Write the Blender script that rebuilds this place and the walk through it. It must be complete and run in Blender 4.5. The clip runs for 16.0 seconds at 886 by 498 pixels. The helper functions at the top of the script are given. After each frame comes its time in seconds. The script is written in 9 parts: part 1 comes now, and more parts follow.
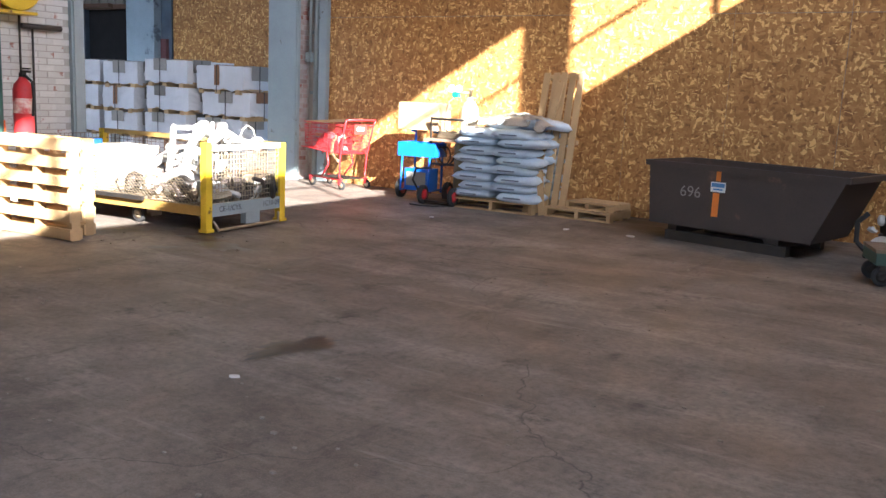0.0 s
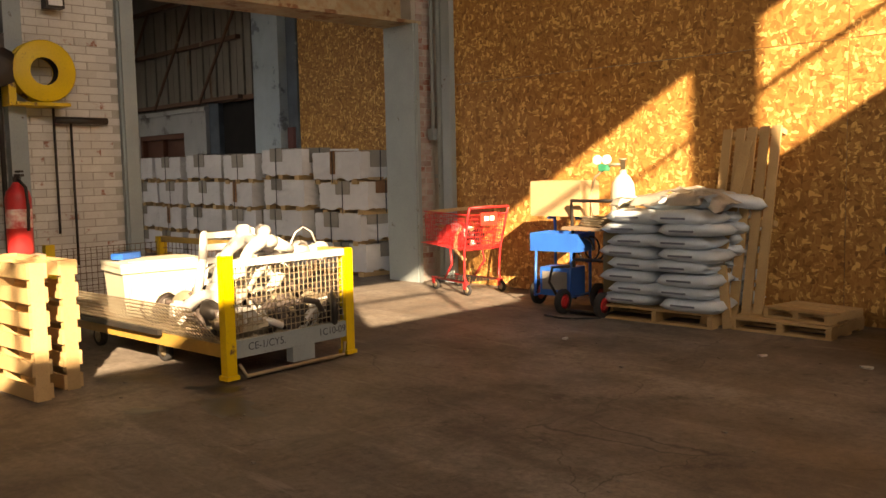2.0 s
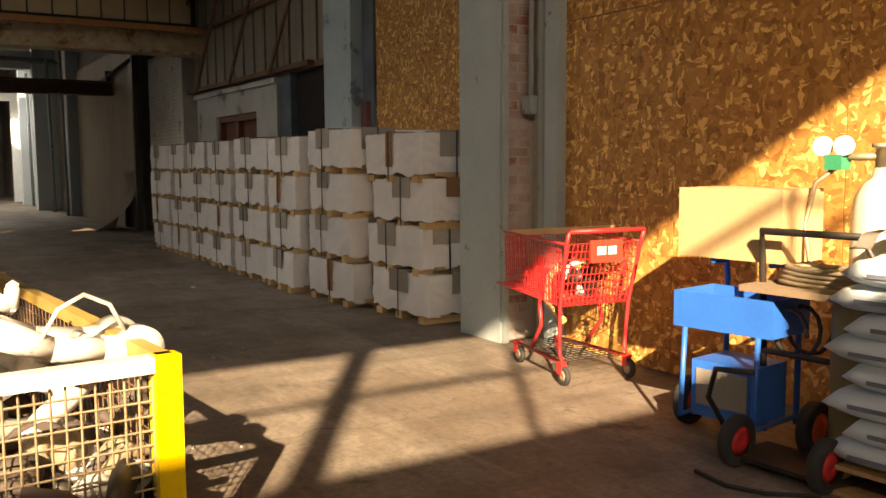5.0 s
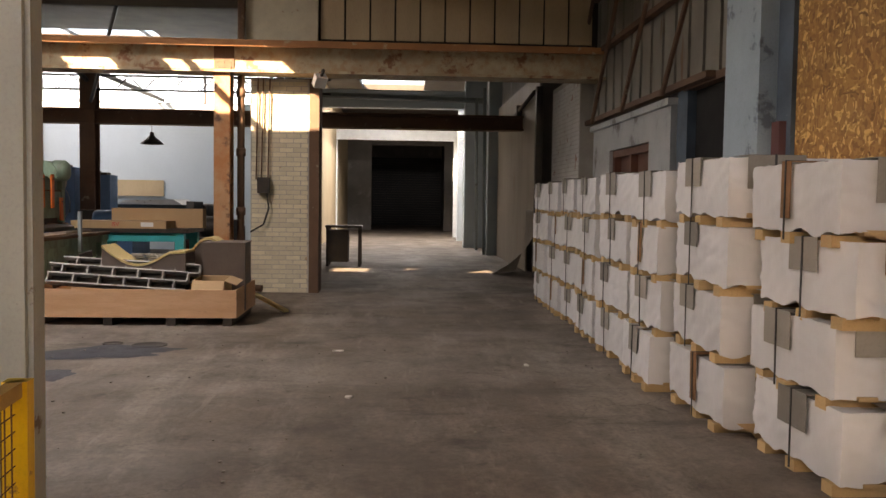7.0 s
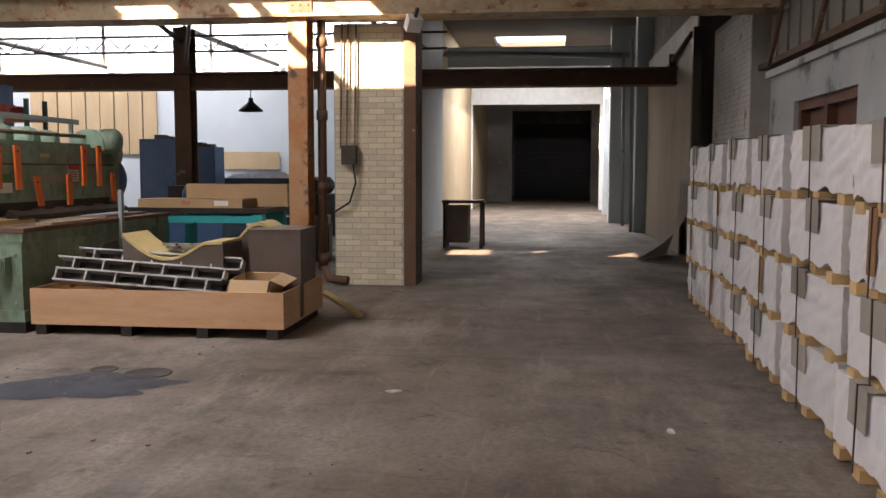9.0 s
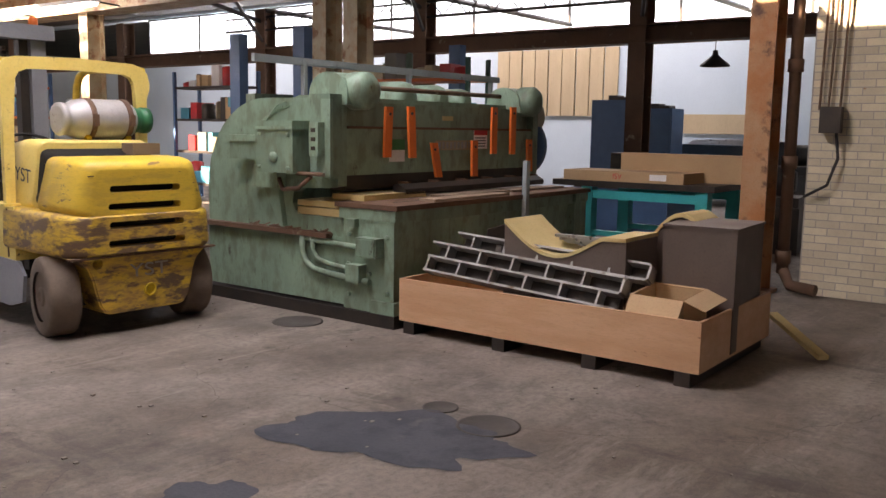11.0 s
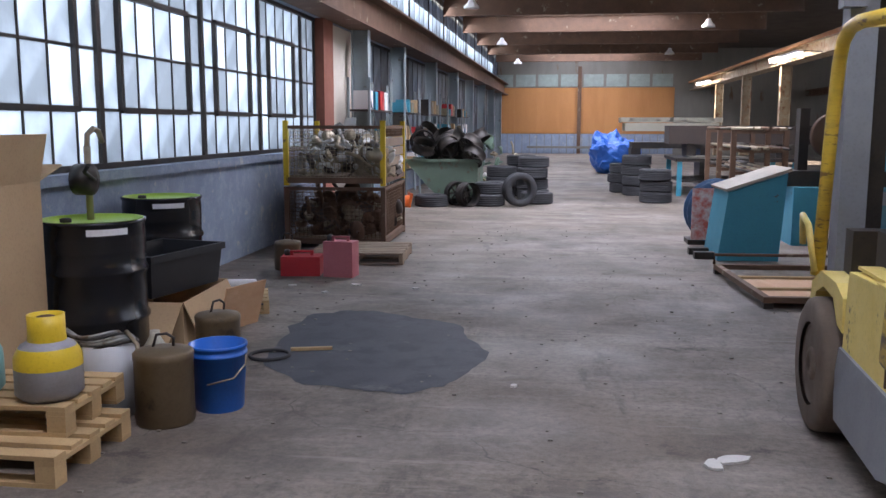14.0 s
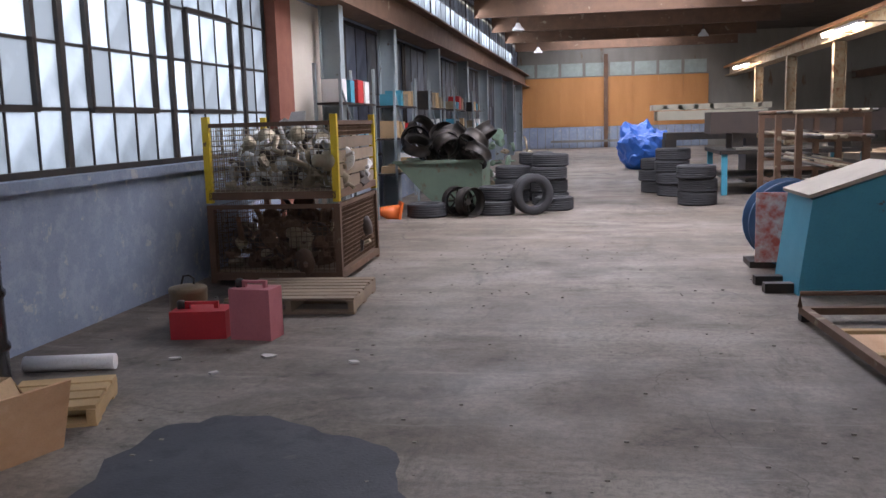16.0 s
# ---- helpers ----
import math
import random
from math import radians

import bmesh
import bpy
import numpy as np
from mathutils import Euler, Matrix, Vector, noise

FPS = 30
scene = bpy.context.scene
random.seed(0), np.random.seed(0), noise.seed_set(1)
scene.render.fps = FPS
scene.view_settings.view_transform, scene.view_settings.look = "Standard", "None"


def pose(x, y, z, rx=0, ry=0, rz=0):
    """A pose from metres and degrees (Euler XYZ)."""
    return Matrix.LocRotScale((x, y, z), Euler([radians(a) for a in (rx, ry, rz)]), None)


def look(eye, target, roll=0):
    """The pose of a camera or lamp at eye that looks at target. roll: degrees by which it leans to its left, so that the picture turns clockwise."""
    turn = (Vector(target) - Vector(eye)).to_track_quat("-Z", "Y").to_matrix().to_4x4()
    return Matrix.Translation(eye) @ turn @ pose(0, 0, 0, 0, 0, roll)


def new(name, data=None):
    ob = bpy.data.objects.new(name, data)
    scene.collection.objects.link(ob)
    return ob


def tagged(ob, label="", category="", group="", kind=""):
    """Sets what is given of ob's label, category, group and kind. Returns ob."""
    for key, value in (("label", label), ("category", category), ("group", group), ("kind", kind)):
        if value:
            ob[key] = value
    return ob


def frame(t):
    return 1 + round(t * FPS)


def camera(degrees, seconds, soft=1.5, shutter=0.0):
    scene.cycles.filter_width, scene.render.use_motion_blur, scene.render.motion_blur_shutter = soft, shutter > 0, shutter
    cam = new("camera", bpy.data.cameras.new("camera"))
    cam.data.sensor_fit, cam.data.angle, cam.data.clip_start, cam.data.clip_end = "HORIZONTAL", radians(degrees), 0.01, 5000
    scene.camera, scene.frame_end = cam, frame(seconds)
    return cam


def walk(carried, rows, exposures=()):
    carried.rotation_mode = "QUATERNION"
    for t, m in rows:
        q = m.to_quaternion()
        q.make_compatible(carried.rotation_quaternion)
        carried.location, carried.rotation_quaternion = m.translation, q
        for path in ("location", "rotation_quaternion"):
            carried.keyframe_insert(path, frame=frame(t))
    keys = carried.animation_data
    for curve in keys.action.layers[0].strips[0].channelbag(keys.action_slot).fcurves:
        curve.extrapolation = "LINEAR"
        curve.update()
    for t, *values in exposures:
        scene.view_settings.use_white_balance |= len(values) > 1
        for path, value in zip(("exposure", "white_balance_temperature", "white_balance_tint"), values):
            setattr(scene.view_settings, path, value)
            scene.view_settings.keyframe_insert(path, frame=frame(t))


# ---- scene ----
cam = camera(53.3, 16.0)
PATH = [
    (0, (1.461, -0.308, 1.404), (0.389, 1.344, 1.057), 2.6),
    (0.5, (1.261, 0.367, 1.422), (0.08, 1.945, 1.079), 1.6),
    (1, (1.091, 1.066, 1.431), (-0.215, 2.566, 1.22), 0.5),
    (1.5, (0.744, 1.714, 1.403), (-0.642, 3.147, 1.236), -0.3),
    (2, (0.412, 2.361, 1.406), (-1.035, 3.731, 1.227), -1.2),
    (2.5, (0.001, 2.994, 1.395), (-1.504, 4.3, 1.22), -0.9),
    (3, (-0.415, 3.65, 1.405), (-1.957, 4.901, 1.167), -0.6),
    (3.2, (-0.594, 3.903, 1.403), (-2.147, 5.139, 1.161), -0.6),
    (5.3, (-2.548, 6.041, 1.401), (-4.303, 6.984, 1.223), -0.4),
    (5.5, (-2.756, 6.246, 1.422), (-4.566, 7.075, 1.229), -0.7),
    (6, (-3.384, 6.716, 1.413), (-5.295, 7.276, 1.229), -0.9),
    (6.5, (-3.937, 7.117, 1.44), (-5.911, 7.413, 1.321), -0.2),
    (7, (-4.59, 7.426, 1.434), (-6.584, 7.535, 1.329), 0.8),
    (7.5, (-5.248, 7.695, 1.437), (-7.24, 7.787, 1.288), 0.6),
    (8, (-5.941, 7.85, 1.445), (-7.932, 7.848, 1.256), 0.1),
    (8.2, (-6.239, 7.895, 1.451), (-8.229, 7.858, 1.26), 0.1),
    (10.3, (-8.859, 7.88, 1.503), (-10.692, 7.1, 1.324), 1.1),
    (10.5, (-9.093, 7.788, 1.514), (-10.875, 6.901, 1.32), 1.4),
    (11, (-9.634, 7.49, 1.526), (-11.218, 6.3, 1.256), 0.9),
    (11.5, (-10.139, 7.106, 1.534), (-11.495, 5.671, 1.218), -0.1),
    (12, (-10.697, 6.722, 1.516), (-11.833, 5.099, 1.239), 0.4),
    (12.5, (-11.173, 6.173, 1.558), (-11.965, 4.356, 1.289), 0.1),
    (13, (-11.428, 5.524, 1.537), (-11.902, 3.604, 1.241), 0.4),
    (13.5, (-11.598, 5.021, 1.536), (-11.644, 3.042, 1.253), 0.4),
    (14, (-11.687, 4.457, 1.533), (-11.412, 2.496, 1.254), 0.1),
    (14.5, (-11.767, 3.813, 1.553), (-11.238, 1.899, 1.312), -1.5),
    (15, (-11.776, 3.083, 1.52), (-11.21, 1.18, 1.28), -2.1),
    (15.5, (-11.801, 2.379, 1.507), (-11.34, 0.45, 1.252), -1.9),
    (16, (-11.799, 1.584, 1.474), (-11.455, -0.365, 1.19), -1.6),
]
walk(cam, [(t, look(eye, target, roll)) for t, eye, target, roll in PATH], exposures=[(0, 2.95, 5400, 14), (0.5, 2.75, 5800, 15), (1.0, 2.35, 6900, 17), (1.4, 1.88, 8900, 19), (5.5, 1.82, 9300, 17), (6.1, 1.9, 9000, 18), (7, 2.6, 8300, 22), (8, 2.85, 7500, 20), (10.5, 2.7, 7700, 27), (12, 2.7, 6900, 25), (13, 2.65, 6200, 22), (14, 2.4, 6300, 22), (15, 2.3, 6400, 22), (16, 2.3, 6700, 23)])

# ---- light ----
SUN_WAY = Vector((-1.0, 0.626, -0.59)).normalized()
world = bpy.data.worlds.new("sky")
scene.world = world
world.use_nodes = True
wn = world.node_tree
sky = wn.nodes.new("ShaderNodeTexSky")
sky.sky_type, sky.sun_disc = "NISHITA", False
sky.sun_elevation, sky.sun_rotation = radians(26.6), radians(122)
wn.links.new(sky.outputs[0], wn.nodes["Background"].inputs[0])
wn.nodes["Background"].inputs[1].default_value = 0.10


def lamp(name, kind, m, power, size=(1, 1), colour=(1, 1, 1)):
    data = bpy.data.lights.new(name, kind)
    data.energy, data.color = power, colour
    if kind == "AREA":
        data.shape, data.size, data.size_y = "RECTANGLE", size[0], size[1]
    if kind == "SUN":
        data.angle = radians(0.5)
    ob = new(name, data)
    ob.matrix_world = m
    return ob


lamp("sun", "SUN", look((0, 0, 30), Vector((0, 0, 30)) + SUN_WAY), 6.0, colour=(1.0, 0.86, 0.66))

lamp("dock_door_sky", "AREA", look((0.0, -3.1, 2.0), (0.0, 0.0, 1.6)), 17, (4.6, 3.4), (1.0, 0.93, 0.85))
lamp("bay_window_sky", "AREA", look((3.35, 3.4, 6.05), (-4, 3.4, 2.0)), 74, (11.5, 1.4), (1.0, 0.94, 0.86))
lamp("hall_window_sky", "AREA", look((-7.2, -3.8, 2.15), (-12, -3.8, 2.0)), 96, (9.8, 1.9), (0.86, 0.94, 1.0))
for sy in (-40.0, -25.5, -11.0, 2.4):
    lamp("skylight_sky", "AREA", look((-12.45, sy, 5.5), (-12.45, sy, 0)), 82 if sy > 0 else 185 if sy > -12 else 130, (4.8, 1.6 if sy > 0 else 5.6), (0.90, 0.95, 1.0))
lamp("side_bay_window_sky", "AREA", look((-31.2, -8.6, 4.9), (-22, -8.6, 4.2)), 1500, (26, 1.6), (0.9, 0.95, 1.0))
# fill lamp added under the roof to brighten the pale side bay wall
lamp("side_bay_fill", "AREA", look((-27.5, -8.75, 5.55), (-27.5, -8.75, 0)), 130, (1.6, 20), (0.9, 0.95, 1.0))
lamp("passage_sky", "AREA", look((-36.75, 7.5, 5.5), (-36.75, 7.5, 0)), 170, (4.4, 3.7), (0.9, 0.95, 1.0))
lamp("hall_clerestory_sky", "AREA", look((-7.85, -26.0, 4.6), (-14, -26.0, 0)), 160, (30, 1.0), (0.86, 0.94, 1.0))


# ---- materials ----
def material(name, colour, rough=0.7, metal=0.0, second=None, scale=4.0, amount=0.5, third=None, fine=60.0, grain=0.25,
             bump=0.2, stretch=(1, 1, 1), spots=None, spot_scale=1.5, spot_edge=(0.56, 0.66), vary=0.0):
    """Paint or stone: a base colour, a second one in patches, fine grain with relief, and worn spots with an edge."""
    m = bpy.data.materials.new(name)
    m.use_nodes = True
    t = m.node_tree
    n, l = t.nodes, t.links
    bsdf = n["Principled BSDF"]
    geo = n.new("ShaderNodeTexCoord")
    mp = n.new("ShaderNodeMapping")
    mp.inputs["Scale"].default_value = stretch
    l.new(geo.outputs["Object"], mp.inputs[0])
    info = n.new("ShaderNodeObjectInfo")
    shift = n.new("ShaderNodeVectorMath")
    shift.operation = "SCALE"
    shift.inputs[0].default_value = (17, 31, 23)
    l.new(info.outputs["Random"], shift.inputs["Scale"])
    addv = n.new("ShaderNodeVectorMath")
    l.new(mp.outputs[0], addv.inputs[0])
    l.new(shift.outputs[0], addv.inputs[1])

    def tex(s, detail=4.0, rough_n=0.6):
        x = n.new("ShaderNodeTexNoise")
        x.inputs["Scale"].default_value, x.inputs["Detail"].default_value, x.inputs["Roughness"].default_value = s, detail, rough_n
        l.new(addv.outputs[0], x.inputs["Vector"])
        return x

    def ramp(src, lo, hi):
        x = n.new("ShaderNodeMapRange")
        x.inputs[1].default_value, x.inputs[2].default_value = lo, hi
        l.new(src, x.inputs[0])
        return x.outputs[0]

    def mix(fac, a, b, k=1.0):
        x = n.new("ShaderNodeMix")
        x.data_type = "RGBA"
        if k != 1.0:
            mul = n.new("ShaderNodeMath")
            mul.operation = "MULTIPLY"
            l.new(fac, mul.inputs[0])
            mul.inputs[1].default_value = k
            fac = mul.outputs[0]
        l.new(fac, x.inputs[0])
        for v, s in ((a, 6), (b, 7)):
            if isinstance(v, tuple):
                x.inputs[s].default_value = (*v, 1)
            else:
                l.new(v, x.inputs[s])
        return x.outputs[2]

    big = tex(scale)
    small = tex(fine, 3)
    col = colour
    if second:
        col = mix(ramp(big.outputs[0], 0.35, 0.65), col, second, amount)
    if third:
        col = mix(ramp(tex(scale * 3.3).outputs[0], 0.48, 0.62), col, third, 0.7)
    if spots:
        worn = tex(spot_scale, 8, 0.65)
        col = mix(ramp(worn.outputs[0], *spot_edge), col, spots)
    dark = tuple(c * 0.45 for c in colour)
    col = mix(ramp(small.outputs[0], 0.5, 0.75), col, dark, grain)
    if vary:
        hue = n.new("ShaderNodeHueSaturation")
        mr = n.new("ShaderNodeMapRange")
        mr.inputs[3].default_value, mr.inputs[4].default_value = 1 - vary, 1 + vary
        l.new(info.outputs["Random"], mr.inputs[0])
        l.new(mr.outputs[0], hue.inputs["Value"])
        l.new(col, hue.inputs["Color"])
        col = hue.outputs[0]
    l.new(col, bsdf.inputs["Base Color"])
    rr = n.new("ShaderNodeMapRange")
    rr.inputs[3].default_value, rr.inputs[4].default_value = max(0.04, rough - 0.12), min(1, rough + 0.12)
    l.new(big.outputs[0], rr.inputs[0])
    l.new(rr.outputs[0], bsdf.inputs["Roughness"])
    bsdf.inputs["Metallic"].default_value = metal
    if bump:
        b = n.new("ShaderNodeBump")
        b.inputs["Strength"].default_value, b.inputs["Distance"].default_value = bump, 0.004
        l.new(small.outputs[0], b.inputs["Height"])
        l.new(b.outputs[0], bsdf.inputs["Normal"])
    return m


def osb_material():
    """Oriented strand board: many flat chips of different tone, each a cell with its own grain."""
    m = bpy.data.materials.new("osb")
    m.use_nodes = True
    n, l = m.node_tree.nodes, m.node_tree.links
    bsdf = n["Principled BSDF"]
    tc = n.new("ShaderNodeTexCoord")
    warp = n.new("ShaderNodeTexNoise")
    warp.inputs["Scale"].default_value = 9.0
    info = n.new("ShaderNodeObjectInfo")
    off = n.new("ShaderNodeVectorMath")
    off.operation = "MULTIPLY_ADD"
    off.inputs[1].default_value = (13, 7, 29)
    l.new(info.outputs["Random"], off.inputs[0])
    l.new(tc.outputs["Object"], off.inputs[2])
    l.new(off.outputs[0], warp.inputs["Vector"])
    addv = n.new("ShaderNodeMix")
    addv.data_type = "VECTOR"
    addv.inputs[0].default_value = 0.09
    l.new(off.outputs[0], addv.inputs[4])
    l.new(warp.outputs["Color"], addv.inputs[5])
    layers = []
    for k, (sx, sz) in enumerate(((47, 15), (17, 49), (30, 23))):
        mp = n.new("ShaderNodeMapping")
        mp.inputs["Scale"].default_value = (sx, 8, sz)
        mp.inputs["Rotation"].default_value = (0, 0.5 * k - 0.4, 0)
        mp.inputs["Location"].default_value = (3.1 * k, 0, 1.7 * k)
        l.new(addv.outputs[1], mp.inputs[0])
        v = n.new("ShaderNodeTexVoronoi")
        v.inputs["Scale"].default_value = 1.0
        l.new(mp.outputs[0], v.inputs["Vector"])
        layers.append(v)
    mixes = layers[0].outputs["Color"]
    for v, f in ((layers[1], 0.55), (layers[2], 0.68)):
        x = n.new("ShaderNodeMix")
        x.data_type = "RGBA"
        pick = n.new("ShaderNodeSeparateColor")
        l.new(v.outputs["Color"], pick.inputs[0])
        over = n.new("ShaderNodeMath")
        over.operation = "GREATER_THAN"
        over.inputs[1].default_value = f
        l.new(pick.outputs[1], over.inputs[0])
        l.new(over.outputs[0], x.inputs[0])
        l.new(mixes, x.inputs[6])
        l.new(v.outputs["Color"], x.inputs[7])
        mixes = x.outputs[2]
    sep = n.new("ShaderNodeSeparateColor")
    l.new(mixes, sep.inputs[0])
    grain = n.new("ShaderNodeTexNoise")
    grain.inputs["Scale"].default_value = 120
    l.new(tc.outputs["Object"], grain.inputs["Vector"])
    s = n.new("ShaderNodeMath")
    s.operation = "MULTIPLY_ADD"
    s.inputs[1].default_value = 0.25
    l.new(grain.outputs[0], s.inputs[0])
    l.new(sep.outputs[0], s.inputs[2])
    cr = n.new("ShaderNodeValToRGB")
    e = cr.color_ramp.elements
    e[0].position, e[0].color = 0.05, (0.17, 0.07, 0.018, 1)
    e[1].position, e[1].color = 1.15, (0.78, 0.50, 0.18, 1)
    for p, c in ((0.25, (0.33, 0.15, 0.04, 1)), (0.65, (0.43, 0.21, 0.058, 1)), (0.95, (0.50, 0.265, 0.08, 1))):
        k = e.new(p)
        k.color = c
    l.new(s.outputs[0], cr.inputs[0])
    l.new(cr.outputs[0], bsdf.inputs["Base Color"])
    bsdf.inputs["Roughness"].default_value = 0.62
    b = n.new("ShaderNodeBump")
    b.inputs["Strength"].default_value, b.inputs["Distance"].default_value = 0.35, 0.004
    l.new(s.outputs[0], b.inputs["Height"])
    l.new(b.outputs[0], bsdf.inputs["Normal"])
    return m


def floor_material():
    """Old concrete with brown oil film, dust, cracks and dark spills."""
    m = bpy.data.materials.new("old_concrete")
    m.use_nodes = True
    n, l = m.node_tree.nodes, m.node_tree.links
    bsdf = n["Principled BSDF"]
    tc = n.new("ShaderNodeTexCoord")

    def tex(s, d=6.0, r=0.6, stretch=(1, 1, 1)):
        mp = n.new("ShaderNodeMapping")
        mp.inputs["Scale"].default_value = stretch
        l.new(tc.outputs["Object"], mp.inputs[0])
        x = n.new("ShaderNodeTexNoise")
        x.inputs["Scale"].default_value, x.inputs["Detail"].default_value, x.inputs["Roughness"].default_value = s, d, r
        l.new(mp.outputs[0], x.inputs["Vector"])
        return x.outputs[0]

    def mix(src, lo, hi, a, b, k=1.0):
        r = n.new("ShaderNodeMapRange")
        r.inputs[1].default_value, r.inputs[2].default_value, r.inputs[4].default_value = lo, hi, k
        l.new(src, r.inputs[0])
        x = n.new("ShaderNodeMix")
        x.data_type = "RGBA"
        l.new(r.outputs[0], x.inputs[0])
        for v, s in ((a, 6), (b, 7)):
            if isinstance(v, tuple):
                x.inputs[s].default_value = (*v, 1)
            else:
                l.new(v, x.inputs[s])
        return x.outputs[2]

    c = mix(tex(0.35), 0.38, 0.62, (0.165, 0.128, 0.098), (0.225, 0.195, 0.168))
    c = mix(tex(1.3, 8, 0.72), 0.44, 0.66, c, (0.085, 0.066, 0.052), 0.85)
    c = mix(tex(0.8, 8, 0.72, (0.35, 1.6, 1)), 0.5, 0.64, c, (0.32, 0.285, 0.245), 0.6)
    c = mix(tex(2.2, 10, 0.75), 0.58, 0.66, c, (0.05, 0.043, 0.038), 0.8)
    c = mix(tex(0.6, 9, 0.7, (2.2, 0.3, 1)), 0.55, 0.68, c, (0.075, 0.062, 0.052), 0.6)
    c = mix(tex(24, 8, 0.75), 0.45, 0.7, c, (0.06, 0.05, 0.043), 0.7)
    c = mix(tex(110, 4, 0.7), 0.5, 0.75, c, (0.33, 0.3, 0.26), 0.35)
    c = mix(tex(9, 6, 0.7), 0.66, 0.74, c, (0.36, 0.33, 0.29), 0.35)
    c = mix(tex(1.6, 10, 0.78, (1.0, 0.22, 1)), 0.57, 0.63, c, (0.055, 0.045, 0.038), 0.55)
    c = mix(tex(0.45, 12, 0.82), 0.50, 0.62, c, (0.07, 0.06, 0.052), 0.75)
    c = mix(tex(4.5, 12, 0.8), 0.60, 0.67, c, (0.045, 0.04, 0.037), 0.7)
    c = mix(tex(3.1, 8, 0.7, (0.25, 2.2, 1)), 0.60, 0.68, c, (0.30, 0.27, 0.235), 0.45)
    c = mix(tex(1.1, 10, 0.8, (0.3, 1.3, 1)), 0.58, 0.66, c, (0.30, 0.265, 0.225), 0.5)
    bend = n.new("ShaderNodeTexNoise")
    bend.inputs["Scale"].default_value, bend.inputs["Detail"].default_value = 1.2, 8
    l.new(tc.outputs["Object"], bend.inputs["Vector"])
    sh = n.new("ShaderNodeVectorMath")
    sh.operation = "MULTIPLY_ADD"
    l.new(bend.outputs["Color"], sh.inputs[0])
    sh.inputs[1].default_value = (0.9, 0.9, 0)
    l.new(tc.outputs["Object"], sh.inputs[2])
    vo = n.new("ShaderNodeTexVoronoi")
    vo.feature = "DISTANCE_TO_EDGE"
    vo.inputs["Scale"].default_value = 0.24
    l.new(sh.outputs[0], vo.inputs["Vector"])
    c = mix(vo.outputs["Distance"], 0.0, 0.0012, (0.07, 0.058, 0.05), c)
    l.new(c, bsdf.inputs["Base Color"])
    r = n.new("ShaderNodeMapRange")
    r.inputs[1].default_value, r.inputs[2].default_value, r.inputs[3].default_value, r.inputs[4].default_value = 0.35, 0.65, 0.55, 0.85
    l.new(tex(1.1), r.inputs[0])
    l.new(r.outputs[0], bsdf.inputs["Roughness"])
    b = n.new("ShaderNodeBump")
    b.inputs["Strength"].default_value, b.inputs["Distance"].default_value = 0.35, 0.006
    l.new(tex(30, 8, 0.7), b.inputs["Height"])
    l.new(b.outputs[0], bsdf.inputs["Normal"])
    return m


def frosted_material(name, colour, clear=0.15):
    m = bpy.data.materials.new(name)
    m.use_nodes = True
    n, l = m.node_tree.nodes, m.node_tree.links
    out = n["Material Output"]
    n.remove(n["Principled BSDF"])
    tc = n.new("ShaderNodeTexCoord")
    ns = n.new("ShaderNodeTexNoise")
    ns.inputs["Scale"].default_value, ns.inputs["Detail"].default_value = 2.5, 6
    l.new(tc.outputs["Object"], ns.inputs["Vector"])
    info = n.new("ShaderNodeObjectInfo")
    ad = n.new("ShaderNodeMath")
    ad.operation = "MULTIPLY_ADD"
    ad.inputs[1].default_value = 0.6
    l.new(info.outputs["Random"], ad.inputs[0])
    l.new(ns.outputs[0], ad.inputs[2])
    mx = n.new("ShaderNodeMix")
    mx.data_type = "RGBA"
    mr = n.new("ShaderNodeMapRange")
    mr.inputs[1].default_value, mr.inputs[2].default_value = 0.45, 1.0
    l.new(ad.outputs[0], mr.inputs[0])
    l.new(mr.outputs[0], mx.inputs[0])
    mx.inputs[6].default_value = (*colour, 1)
    mx.inputs[7].default_value = (*[c * 0.5 for c in colour], 1)
    tr = n.new("ShaderNodeBsdfTranslucent")
    l.new(mx.outputs[2], tr.inputs[0])
    gl = n.new("ShaderNodeBsdfGlossy")
    gl.inputs["Roughness"].default_value = 0.25
    gl.inputs["Color"].default_value = (0.8, 0.8, 0.8, 1)
    cl = n.new("ShaderNodeBsdfTransparent")
    m1 = n.new("ShaderNodeMixShader")
    m1.inputs[0].default_value = clear
    l.new(tr.outputs[0], m1.inputs[1])
    l.new(cl.outputs[0], m1.inputs[2])
    m2 = n.new("ShaderNodeMixShader")
    m2.inputs[0].default_value = 0.06
    l.new(m1.outputs[0], m2.inputs[1])
    l.new(gl.outputs[0], m2.inputs[2])
    l.new(m2.outputs[0], out.inputs[0])
    return m


OSB = osb_material()
# near-black that stands for the shade inside the north doorway
DOORWAY_SHADE = material("doorway_shade_black", (0.008, 0.008, 0.009), 0.9)
FLOOR = floor_material()
FROST = frosted_material("frosted_glass", (0.46, 0.51, 0.54), 0.08)
BRICK_W = material("painted_brick", (0.62, 0.61, 0.58), 0.75, second=(0.45, 0.44, 0.42), scale=2.5, spots=(0.33, 0.15, 0.11), spot_scale=3.2, spot_edge=(0.6, 0.64), vary=0.08)
BRICK_P = material("faded_pink_painted_brick", (0.40, 0.36, 0.35), 0.8, second=(0.33, 0.20, 0.17), scale=4, amount=0.85, spots=(0.30, 0.12, 0.09), spot_scale=2.2, spot_edge=(0.55, 0.62), vary=0.16)
